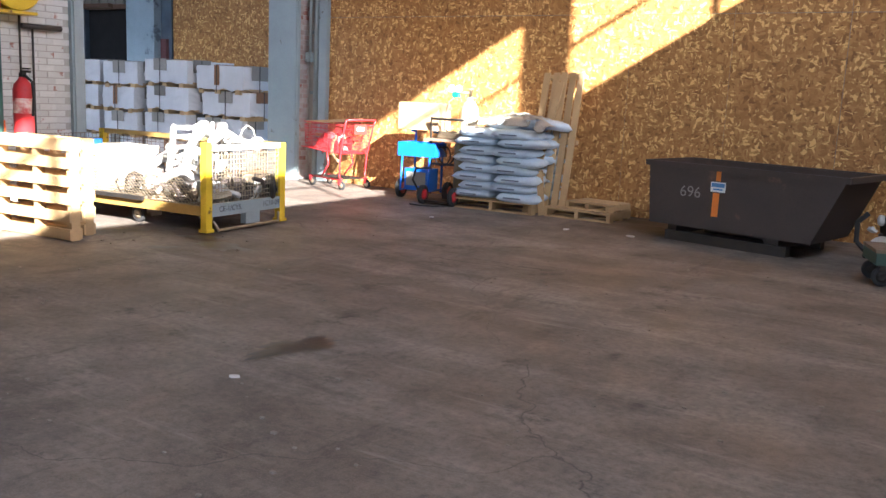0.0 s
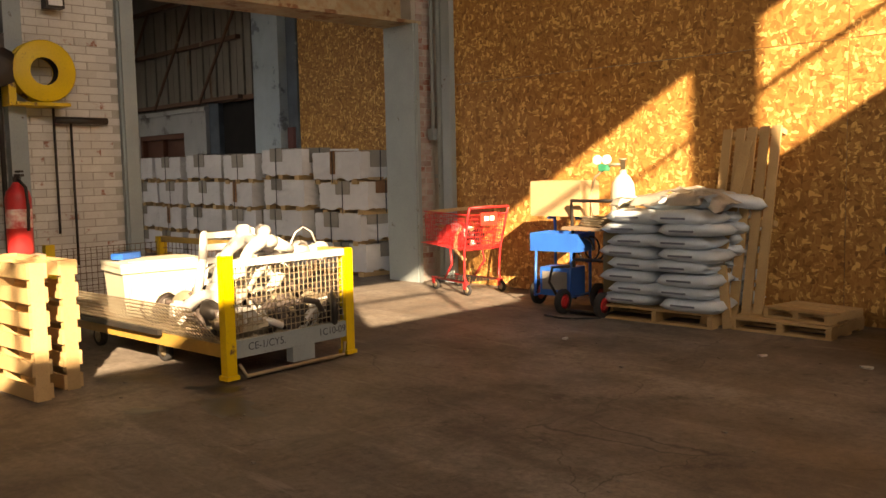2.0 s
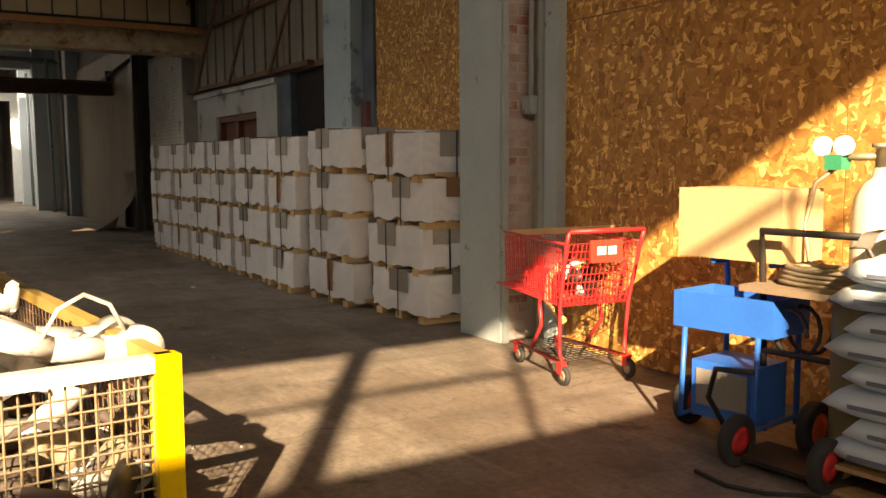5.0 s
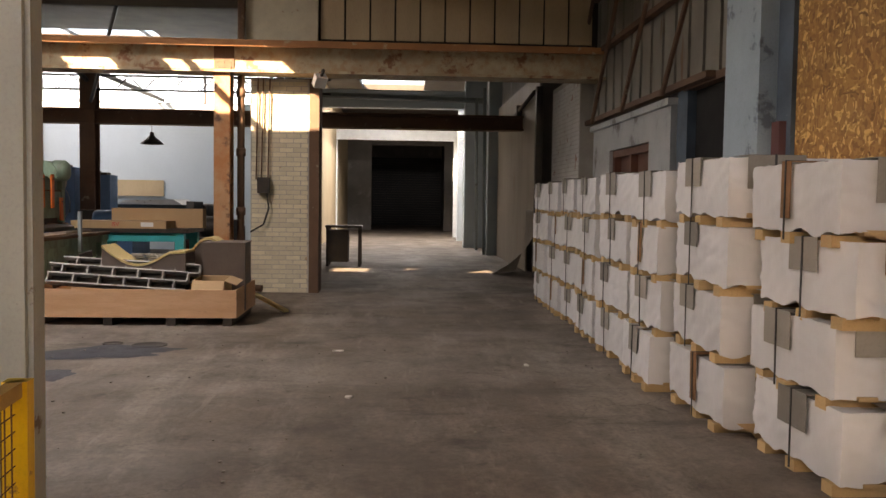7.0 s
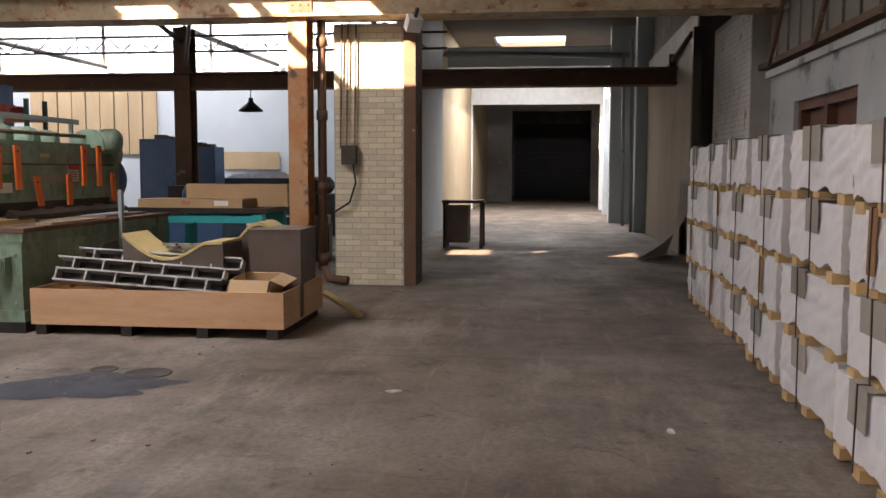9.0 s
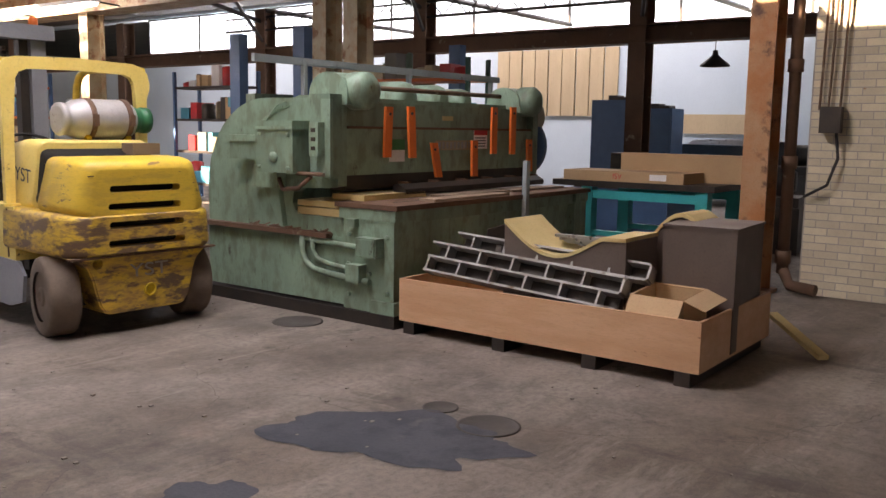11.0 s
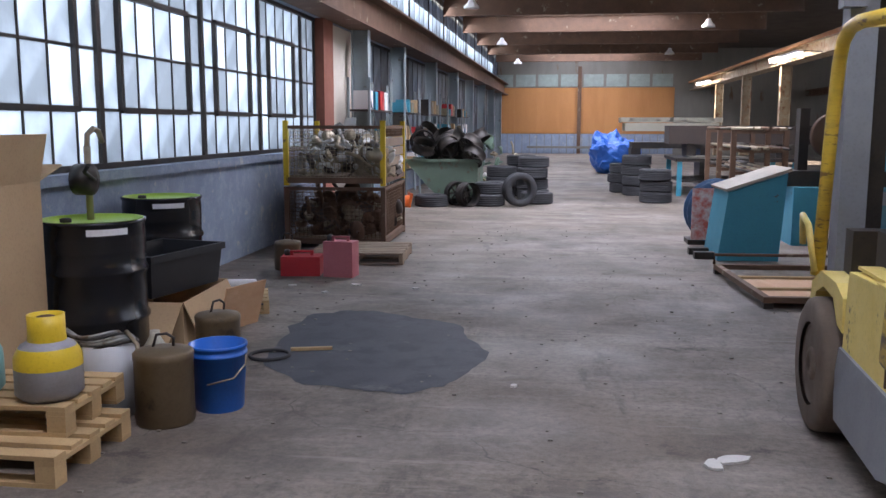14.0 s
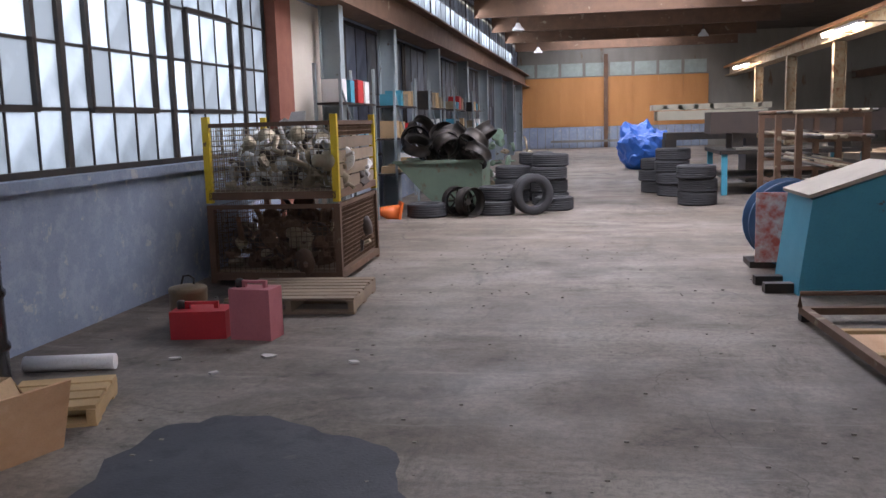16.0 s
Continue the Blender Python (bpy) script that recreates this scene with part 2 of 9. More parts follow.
BRICK_Y = material("cream_painted_brick", (0.66, 0.60, 0.45), 0.7, second=(0.5, 0.45, 0.33), spots=(0.35, 0.17, 0.1), spot_scale=2.5, spot_edge=(0.66, 0.7), vary=0.1)
BRICK_R = material("red_brick", (0.32, 0.12, 0.08), 0.85, second=(0.22, 0.08, 0.06), vary=0.15)
MORTAR = material("mortar", (0.42, 0.40, 0.36), 0.9, second=(0.3, 0.28, 0.25))
PLASTER = material("grey_plaster", (0.24, 0.23, 0.215), 0.85, second=(0.15, 0.145, 0.14), scale=1.2, spots=(0.32, 0.31, 0.3), spot_scale=1.4)
STEEL_BLUE = material("blue_grey_painted_steel", (0.30, 0.36, 0.38), 0.5, second=(0.22, 0.27, 0.29), scale=2, spots=(0.10, 0.07, 0.05), spot_scale=5, spot_edge=(0.64, 0.68))
STEEL_CREAM = material("cream_painted_steel", (0.44, 0.37, 0.25), 0.55, second=(0.30, 0.23, 0.14), scale=2.5, amount=0.8, third=(0.34, 0.20, 0.10), spots=(0.20, 0.085, 0.035), spot_scale=3.5, spot_edge=(0.55, 0.62))
STEEL_RUST = material("rusty_steel", (0.16, 0.09, 0.055), 0.75, 0.2, second=(0.09, 0.06, 0.045), scale=3, spots=(0.3, 0.25, 0.18), spot_scale=4, spot_edge=(0.62, 0.68))
STEEL_DARK = material("dark_steel", (0.045, 0.043, 0.042), 0.5, 0.6, second=(0.09, 0.07, 0.055), scale=5)
ROOF = material("dark_roof_deck", (0.10, 0.085, 0.07), 0.85, second=(0.06, 0.05, 0.045), scale=1.5)
PALE_BLUE = material("pale_blue_painted_wall", (0.58, 0.68, 0.74), 0.75, second=(0.48, 0.58, 0.64), scale=0.6, amount=0.6)
PANEL_TAN = material("tan_corrugated_panel", (0.55, 0.43, 0.27), 0.6, second=(0.38, 0.28, 0.17), scale=1.5, stretch=(1, 1, 0.2))
PANEL_GREY = material("dirty_grey_panel", (0.22, 0.21, 0.18), 0.65, second=(0.13, 0.12, 0.1), scale=1.2, stretch=(1, 1, 0.3), spots=(0.15, 0.09, 0.05), spot_scale=2, spot_edge=(0.62, 0.7))
BLUE_WALL = material("blue_grey_painted_masonry", (0.27, 0.33, 0.43), 0.8, second=(0.19, 0.24, 0.33), scale=2.5, third=(0.33, 0.38, 0.46), spots=(0.44, 0.45, 0.45), spot_scale=4.5, spot_edge=(0.60, 0.66), grain=0.35, bump=0.6)
PLY_ORANGE = material("orange_plywood", (0.48, 0.22, 0.07), 0.6, second=(0.36, 0.15, 0.045), scale=1.3, stretch=(1, 1, 0.25))
ASPHALT = material("asphalt", (0.05, 0.05, 0.05), 0.9)


# ---- building helpers ----
def box(bm, x0, x1, y0, y1, z0, z1):
    v = [bm.verts.new(p) for p in ((x0, y0, z0), (x1, y0, z0), (x1, y1, z0), (x0, y1, z0), (x0, y0, z1), (x1, y0, z1), (x1, y1, z1), (x0, y1, z1))]
    for f in ((3, 2, 1, 0), (4, 5, 6, 7), (0, 1, 5, 4), (1, 2, 6, 5), (2, 3, 7, 6), (3, 0, 4, 7)):
        bm.faces.new([v[i] for i in f])
    return v


def boxes(*rows):
    bm = bmesh.new()
    for r in rows:
        box(bm, *r)
    return bm


def bar(bm, a, b, r=0.02, n=8, r2=None):
    """A round bar from a to b."""
    a, b = Vector(a), Vector(b)
    q = (b - a).to_track_quat("Z", "Y").to_matrix()
    ends = []
    for p, rad in ((a, r), (b, r if r2 is None else r2)):
        ends.append([bm.verts.new(p + q @ Vector((rad * math.cos(2 * math.pi * k / n), rad * math.sin(2 * math.pi * k / n), 0))) for k in range(n)])
    for k in range(n):
        f = bm.faces.new((ends[0][k], ends[0][(k + 1) % n], ends[1][(k + 1) % n], ends[1][k]))
        f.smooth = n > 6
    bm.faces.new(ends[0][::-1])
    bm.faces.new(ends[1])


def rod(bm, points, r=0.01, n=6):
    """A bent round bar, one continuous tube through the points; a closed run of points gives a ring."""
    pts = [Vector(p) for p in points]
    closed = (pts[0] - pts[-1]).length < 1e-5
    if closed:
        pts = pts[:-1]
    m = len(pts)
    side, rings = None, []
    for i, p in enumerate(pts):
        before = pts[i - 1] if i > 0 or closed else p
        after = pts[(i + 1) % m] if i < m - 1 or closed else p
        along = (after - before).normalized()
        if side is None:
            side = along.orthogonal().normalized()
        side = (side - along * side.dot(along)).normalized()
        other = along.cross(side)
        rings.append([bm.verts.new(p + side * (r * math.cos(2 * math.pi * k / n)) + other * (r * math.sin(2 * math.pi * k / n))) for k in range(n)])
    for a, b in zip(rings, rings[1:] + (rings[:1] if closed else [])):
        for k in range(n):
            bm.faces.new((a[k], a[(k + 1) % n], b[(k + 1) % n], b[k])).smooth = True
    if not closed:
        bm.faces.new(rings[0][::-1])
        bm.faces.new(rings[-1])


def lathe(bm, rows, n=24, axis="z", at=(0, 0, 0), cap=True):
    """A turned body: rows of (radius, height) along the axis."""
    rings = []
    for r, h in rows:
        ring = []
        for k in range(n):
            c, s = r * math.cos(2 * math.pi * k / n), r * math.sin(2 * math.pi * k / n)
            p = {"z": (c, s, h), "x": (h, c, s), "y": (s, h, c)}[axis]
            ring.append(bm.verts.new(Vector(at) + Vector(p)))
        rings.append(ring)
    for a, b in zip(rings, rings[1:]):
        for k in range(n):
            f = bm.faces.new((a[k], a[(k + 1) % n], b[(k + 1) % n], b[k]))
            f.smooth = True
    if cap:
        bm.faces.new(rings[0][::-1])
        bm.faces.new(rings[-1])


def prism(bm, outline, axis, a, b):
    """A flat outline drawn out along an axis from a to b. The outline's two numbers are the other two axes in order."""
    def place(p, h):
        return {"x": (h, p[0], p[1]), "y": (p[0], h, p[1]), "z": (p[0], p[1], h)}[axis]
    lo = [bm.verts.new(place(p, a)) for p in outline]
    hi = [bm.verts.new(place(p, b)) for p in outline]
    n = len(outline)
    bm.faces.new(lo)
    bm.faces.new(hi[::-1])
    for k in range(n):
        bm.faces.new((lo[k], hi[k], hi[(k + 1) % n], lo[(k + 1) % n]))


def mesh_of(name, bm, mat, bevel=0.0, smooth=False):
    if bevel:
        es = [e for e in bm.edges if len(e.link_faces) == 2 and e.calc_face_angle(0) > 0.6]
        bmesh.ops.bevel(bm, geom=es, offset=bevel, segments=2, affect="EDGES", clamp_overlap=True)
    bmesh.ops.recalc_face_normals(bm, faces=bm.faces)
    me = bpy.data.meshes.new(name)
    bm.to_mesh(me)
    bm.free()
    if smooth:
        me.polygons.foreach_set("use_smooth", [True] * len(me.polygons))
    me.materials.append(mat)
    return me


def part(name, bm, mat, parent, label="", bevel=0.0, smooth=False):
    ob = new(name, mesh_of(name, bm, mat, bevel, smooth))
    ob.parent = parent
    return tagged(ob, label)


def thing(name, m, label, category, group=""):
    ob = new(name)
    ob.empty_display_size = 0.1
    ob.matrix_world = m
    return tagged(ob, label, category, group)


def single(name, bm, mat, m, label, category, group="", bevel=0.0, smooth=False):
    ob = new(name, mesh_of(name, bm, mat, bevel, smooth))
    ob.matrix_world = m
    return tagged(ob, label, category, group)


def setting(name, bm, mat, label, bevel=0.0):
    return tagged(new(name, mesh_of(name, bm, mat, bevel)), label, name.split("_")[0], kind="structure")


# ---- the setting ----
setting("floor", boxes((-70, 3.5, -60, 14, -0.3, 0)), FLOOR, "worn brown and grey stained concrete floor")
setting("ground", boxes((3.5, 900, -900, 900, -0.4, -0.1), (-900, -70, -900, 900, -0.4, -0.1), (-70, 3.5, 14, 900, -0.4, -0.1), (-70, 3.5, -900, -60, -0.4, -0.1)), ASPHALT, "dark asphalt yard round the buildings")
DOOR0, DOOR1, HEAD, BX = 6.12, 9.73, 3.2, -7.86
osb = setting("wall_osb", boxes((-7.5, 3.2, 10.08, 10.28, 0, 8.2)), PLASTER, "wall clad in orange-brown strand board sheets")
wallb = setting("wall_brick", boxes((-8.3, -7.92, 1.0, 5.88, 0, 8.2), (-7.92, BX, 1.0, DOOR0 - 0.01, 0, 8.2), (-8.3, BX, DOOR1, 10.28, 0, 8.2), (-8.3, BX, DOOR0, DOOR1, HEAD + 0.42, 8.2), (BX, -7.5, 10.08, 10.28, 0, 8.2)), MORTAR, "white painted brick wall with worn patches")
setting("wall_south", boxes((-7.86, -3.0, 0.8, 1.0, 0, 8.2), (-3.2, -3.0, -3.4, 0.8, 0, 8.2), (-3.0, -2.4, -3.4, -3.2, 0, 8.2), (2.4, 3.2, -3.4, -3.2, 0, 8.2), (-2.4, 2.4, -3.4, -3.2, 3.7, 8.2)), PLASTER, "plain grey wall with a wide dock door opening")
WB, WT = 5.31, 6.83
setting("wall_east", boxes((3.2, 3.5, -3.4, 10.28, 0, WB), (3.2, 3.5, -3.4, 10.28, WT, 8.2), (3.2, 3.5, 9.7, 10.28, WB, WT), (3.2, 3.5, -3.4, -2.7, WB, WT), (3.2, 3.5, 5.43, 5.69, WB, WT)), PLASTER, "plain wall with a high strip of windows")
bars = bmesh.new()
for k in range(10):
    box(bars, 3.3, 3.34, -2.7 + 1.37 * k + 0.0, -2.655 + 1.37 * k, WB, WT)
box(bars, 3.27, 3.37, 1.47, 1.57, WB, WT)
box(bars, 3.3, 3.34, -2.7, 9.7, 6.05, 6.09)
setting("window_1", bars, STEEL_DARK, "high steel strip window of the loading bay")
setting("ceiling_bay", boxes((-8.3, 3.5, -3.4, 10.28, 8.2, 8.4)), ROOF, "dark roof over the loading bay")

# steel door frame
jamb = bmesh.new()
for y0, y1 in ((DOOR0 - 0.14, DOOR0 + 0.02), (DOOR1 - 0.03, DOOR1 + 0.06)):
    box(jamb, -7.9 if y0 < 7 else -8.36, -7.8, y0, y1, 0, HEAD)
    box(jamb, -7.8, -7.775, y0 + 0.02, y1 - 0.02, 0, HEAD)
setting("trim_door_jamb", jamb, STEEL_BLUE, "blue-grey painted steel door jambs", 0.012)
headb = boxes((-8.34, -7.82, DOOR0 - 0.14, DOOR1 + 0.13, HEAD, HEAD + 0.04), (-8.34, -7.82, DOOR0 - 0.14, DOOR1 + 0.13, HEAD + 0.38, HEAD + 0.42), (-8.1, -8.05, DOOR0 - 0.14, DOOR1 + 0.13, HEAD + 0.04, HEAD + 0.38))
setting("trim_door_beam", headb, STEEL_CREAM, "cream painted steel beam over the doorway", 0.006)
corner = boxes((-7.56, -7.45, 9.99, 10.07, 0, 8.2), (-7.58, -7.43, 9.96, 9.99, 0, 8.2))
setting("trim_corner_column", corner, STEEL_BLUE, "blue-grey painted steel corner column", 0.008)

# unseen wall added across the yard to keep sun off the hall windows
setting("wall_neighbour", boxes((4.0, 4.4, -60, -4.2, -0.1, 12)), BRICK_R, "added unseen brick wall that keeps the sun off the hall windows")

# hall
HX, CX, CEIL = -7.95, -18.2, 5.5
SILL, WTOP = 1.16, 3.12
setting("wall_window", boxes((HX, HX + 0.35, -8.8, 1.0, 0, SILL), (HX, HX + 0.35, -44, 1.0, WTOP, 3.95), (HX, HX + 0.35, -44, -12.0, 0, 0.9), (HX, HX + 0.35, -44, 1.0, 5.2, CEIL), (-8.3, HX, -0.1, 1.0, SILL, CEIL), (HX, HX + 0.35, -0.1, 1.0, SILL, CEIL), (HX - 0.06, HX, -8.8, -0.1, SILL - 0.08, SILL)), BLUE_WALL, "blue-grey painted masonry wall under the windows")
setting("trim_pier", boxes((HX - 0.05, HX + 0.35, -9.35, -8.8, 0, WTOP)), BRICK_R, "red brick pier between the windows")
setting("wall_boarded", boxes((HX + 0.05, HX + 0.3, -12.0, -9.35, 0, WTOP)), material("pale_board", (0.66, 0.60, 0.52), 0.7, second=(0.55, 0.48, 0.4), scale=1.0), "pale boarded-up opening beside the brick pier")


def steel_window(name, y0, y1, z0, z1, cols, rows, x, glass, label, heavy=6, sash=True):
    mains = heavy if isinstance(heavy, tuple) else tuple(range(0, cols + 1, heavy))
    """A steel window: main bars, glazing bars and panes, in a wall of constant x."""
    f = bmesh.new()
    box(f, x - 0.04, x + 0.04, y0, y1, z0, z0 + 0.05)
    box(f, x - 0.04, x + 0.04, y0, y1, z1 - 0.05, z1)
    dy, dz = (y1 - y0) / cols, (z1 - z0) / rows
    for c in range(cols + 1):
        w = 0.035 if c in mains else 0.011
        box(f, x - w, x + w, y0 + c * dy - w, y0 + c * dy + w, z0 + 0.05, z1 - 0.05)
    for r in range(1, rows):
        box(f, x - 0.012, x + 0.012, y0, y1, z0 + r * dz - 0.013, z0 + r * dz + 0.013)
    if sash:
        for c, e in zip(mains, mains[1:]):
            if e - c < 4:
                continue
            a, b, lo, hi = y0 + (c + 1) * dy, y0 + (e - 1) * dy, z0 + dz, z0 + 3 * dz
            for q in ((a - 0.025, a + 0.025, lo, hi), (b - 0.025, b + 0.025, lo, hi), (a, b, lo - 0.025, lo + 0.025), (a, b, hi - 0.025, hi + 0.025)):
                box(f, x - 0.045, x + 0.02, *q)
    win = setting(name, f, STEEL_DARK, label)
    me = mesh_of("pane", boxes((-0.003, 0.003, -dy / 2 + 0.008, dy / 2 - 0.008, -dz / 2 + 0.008, dz / 2 - 0.008)), glass)
    for c in range(cols):
        for r in range(rows):
            p = new("pane", me)
            p.parent = win
            p.matrix_world = pose(x + 0.002, y0 + (c + 0.5) * dy, z0 + (r + 0.5) * dz, 0, 0, 0)
    return win


steel_window("window_2", -8.8, -0.02, SILL, WTOP, 25, 4, HX + 0.12, FROST, "steel factory window with frosted panes", (0, 2, 7, 12, 18, 25))
for k in range(7):
    y1 = -12.3 - 4.5 * k
    steel_window("window_3", y1 - 4.3, y1, 0.9, WTOP, 6, 2, HX + 0.12, FROST, "steel factory window with frosted panes", 6, False)
steel_window("window_4", -44.0, 0.95, 3.95, 5.2, 60, 2, HX + 0.12, FROST, "high strip of steel windows over the crane rail", 4, False)

# crane rails on both sides of the hall
rail = boxes((-8.45, -7.97, -44, 1.0, 3.12, 3.16), (-8.45, -7.97, -44, 1.0, 3.66, 3.7), (-8.24, -8.2, -44, 1.0, 3.16, 3.66), (-8.26, -8.18, -44, 1.0, 3.7, 3.76))
setting("trim_crane_rail", rail, STEEL_RUST, "rusty riveted crane rail girder over the windows")
gird = boxes((-18.45, -17.95, -44, 10.6, 3.33, 3.37), (-18.45, -17.95, -44, 10.6, 3.74, 3.78), (-18.22, -18.18, -44, 10.6, 3.37, 3.74), (-18.24, -18.16, -44, 10.6, 3.78, 3.84))
gw = setting("trim_crane_girder", gird, STEEL_CREAM, "cream painted rusting steel crane girder", 0.0)
setting("trim_girder_flange", boxes((-17.94, -17.90, -44, 10.6, 3.70, 3.80)), material("orange_rust_flange", (0.36, 0.16, 0.06), 0.75, second=(0.2, 0.09, 0.04), scale=3, spots=(0.4, 0.32, 0.2), spot_scale=5, spot_edge=(0.6, 0.66)), "orange rusted top flange of the crane girder")
plate = boxes((-18.175, -18.155, 4.68, 4.98, 3.37, 3.74))
for a in range(3):
    for b in range(4):
        lathe(plate, [(0.014, 0.0), (0.012, 0.012)], 8, "x", (-18.155, 4.73 + 0.1 * a, 3.42 + 0.085 * b))
part("splice_plate", plate, STEEL_RUST, gw, "riveted rusty splice plate")
for y in (4.82, -0.9, -0.35, -6.4, -12.2, -18.0, -24.0, -30.0, -36.0):
    c = boxes((-18.36, -18.34, y - 0.12, y + 0.12, 0, 3.33), (-18.06, -18.04, y - 0.12, y + 0.12, 0, 3.33), (-18.34, -18.06, y - 0.012, y + 0.012, 0, 3.33), (-18.42, -17.98, y - 0.17, y + 0.17, 0, 0.03))
    setting("trim_column", c, STEEL_CREAM if y != 4.82 else material("rust_orange_paint", (0.42, 0.17, 0.06), 0.6, second=(0.5, 0.4, 0.26), scale=3, spots=(0.12, 0.06, 0.04), spot_scale=4, vary=0.1), "rusty steel column carrying the crane girder")
for y in (-14, -18.5, -23, -27.5, -32, -36.5, -41, -10.6):
    c = boxes((-8.3, -8.28, y - 0.1, y + 0.1, 0, 3.12), (-8.02, -8.0, y - 0.1, y + 0.1, 0, 3.12), (-8.28, -8.02, y - 0.01, y + 0.01, 0, 3.12))
    setting("trim_post", c, STEEL_BLUE, "grey-green steel post along the window wall")
pillar = setting("wall_pillar", boxes((-18.95, -18.41, 5.19, 6.19, 0, 3.3)), MORTAR, "cream painted brick pillar with steel edge")
setting("trim_pillar_edge", boxes((-18.96, -18.37, 6.2, 6.24, 0, 3.3), (-18.4, -18.375, 6.09, 6.2, 0, 3.3)), STEEL_RUST, "rusty steel angle on the pillar's edge")
setting("wall_over_pillar", boxes((-18.95, -18.45, 5.1, 6.2, 3.85, CEIL)), BRICK_Y, "brickwork over the crane girder")
up = boxes((-18.7, -18.6, 6.2, 10.6, 3.85, CEIL), (-18.7, -18.6, 1.0, 5.1, 4.4, CEIL))
setting("wall_upper_panels", up, material("sooty_brown_boards", (0.035, 0.027, 0.02), 0.85, second=(0.06, 0.045, 0.03), scale=2), "sooty dark upper wall")
panels = bmesh.new()
for k in range(11):
    box(panels, -18.59, -18.56, 6.24 + 0.39 * k, 6.6 + 0.39 * k, 3.95, 4.8)
setting("trim_upper_panels", panels, PANEL_TAN, "tan panels in the upper wall")
setting("trim_conduit", boxes((-18.6, -18.57, 1.0, 10.6, 4.85, 4.95)), STEEL_DARK, "dark rail along the upper wall")

# roof with skylights and trusses
SKY = ((-43.0, -37.2), (-28.4, -22.6), (-14.0, -8.2), (-0.2, 3.6))
roof = boxes((-60, -39.0, -44.3, 11, CEIL, CEIL + 0.2), (-34.5, -28.4, -44.3, 11, CEIL, CEIL + 0.2), (-39.0, -34.5, -44.3, 6.2, CEIL, CEIL + 0.2), (-39.0, -34.5, 8.4, 11, CEIL, CEIL + 0.2), (-39.0, -37.0, 6.2, 8.4, CEIL, CEIL + 0.2), (-26.6, -14.85, -44.3, 11, CEIL, CEIL + 0.2), (-28.4, -26.6, -44.3, -19.0, CEIL, CEIL + 0.2), (-28.4, -26.6, 1.5, 11, CEIL, CEIL + 0.2), (-10.05, HX + 0.35, -44.3, 11, CEIL, CEIL + 0.2))
last = -44.3
for a, b in SKY:
    box(roof, -14.85, -10.05, last, a, CEIL, CEIL + 0.2)
    for q in ((-14.95, -14.85, a - 0.1, b + 0.1), (-10.05, -9.95, a - 0.1, b + 0.1), (-14.85, -10.05, a - 0.1, a), (-14.85, -10.05, b, b + 0.1)):
        box(roof, *q, CEIL + 0.2, CEIL + 0.5)
    last = b
box(roof, -14.85, -10.05, last, 11, CEIL, CEIL + 0.2)
setting("ceiling_hall", roof, ROOF, "dark roof deck with long skylights")
for a, b in SKY:
    f = boxes(*[(-14.85 + 1.2 * k - 0.03, -14.85 + 1.2 * k + 0.03, a, b, CEIL + 0.42, CEIL + 0.47) for k in range(5)])
    box(f, -14.85, -10.05, (a + b) / 2 - 0.06, (a + b) / 2 + 0.06, CEIL + 0.42, CEIL + 0.47)
    setting("window_5", f, STEEL_DARK, "skylight bars in the roof")
# bars of a made-up roof opening that goes with the side bay fill lamp
setting("window_9", boxes(*[(-28.4, -26.6, -18.0 + 1.9 * k, -17.93 + 1.9 * k, CEIL + 0.1, CEIL + 0.16) for k in range(11)]), STEEL_DARK, "steel bars across an added roof opening over the side bay")
for k in range(11):
    y = 6.8 - 4.85 * k
    t = boxes((-18.2, HX, y - 0.09, y + 0.09, 4.72, 4.76), (-18.2, HX, y - 0.09, y + 0.09, 5.26, 5.3), (-18.2, HX, y - 0.012, y + 0.012, 4.76, 5.26))
    setting("trim_roof_beam", t, STEEL_RUST, "dark rusty steel roof beam")
for k in range(5):
    x = -17.4 + 2.05 * k
    setting("trim_purlin", boxes((x - 0.05, x + 0.05, -44, 10.6, 5.34, 5.5)), STEEL_DARK, "dark steel purlin under the roof")

# far end wall
setting("wall_far", boxes((-60, HX + 0.35, -44.3, -44, 0, CEIL)), PANEL_GREY, "dirty grey metal end wall of the hall")
fb = bmesh.new()
for k in range(24):
    box(fb, -17.2 + 0.4 * k, -16.83 + 0.4 * k, -44, -43.95, 0, 1.05)
setting("baseboard_far", fb, BLUE_WALL, "blue-grey ribbed base of the end wall")
far = setting("wall_far_boards", boxes((-17.2, -7.6, -44, -43.98, 1.06, 3.5)), PLY_ORANGE, "orange plywood boarding on the end wall")
for k in range(8):
    part("board", boxes((-17.2 + 1.2 * k + 0.008, -16.0 + 1.2 * k - 0.008, -43.98, -43.95, 1.08, 3.48)), PLY_ORANGE, far)
setting("trim_far_post", boxes((-12.35, -12.15, -43.95, -43.8, 0, 4.6)), STEEL_RUST, "steel post before the end wall")
glz = bmesh.new()
for k in range(8):
    box(glz, -17.1 + 1.2 * k, -16.05 + 1.2 * k, -43.99, -43.96, 3.56, 4.2)
setting("window_6", glz, material("dull_green_fibreglass", (0.30, 0.36, 0.33), 0.6, second=(0.2, 0.24, 0.22)), "dull green fibreglass strip over the boards")
setting("trim_far_rail", boxes((-16.5, -9.5, -43.7, -43.6, 0.28, 0.4)), PANEL_GREY, "long grey steel section lying before the end wall")

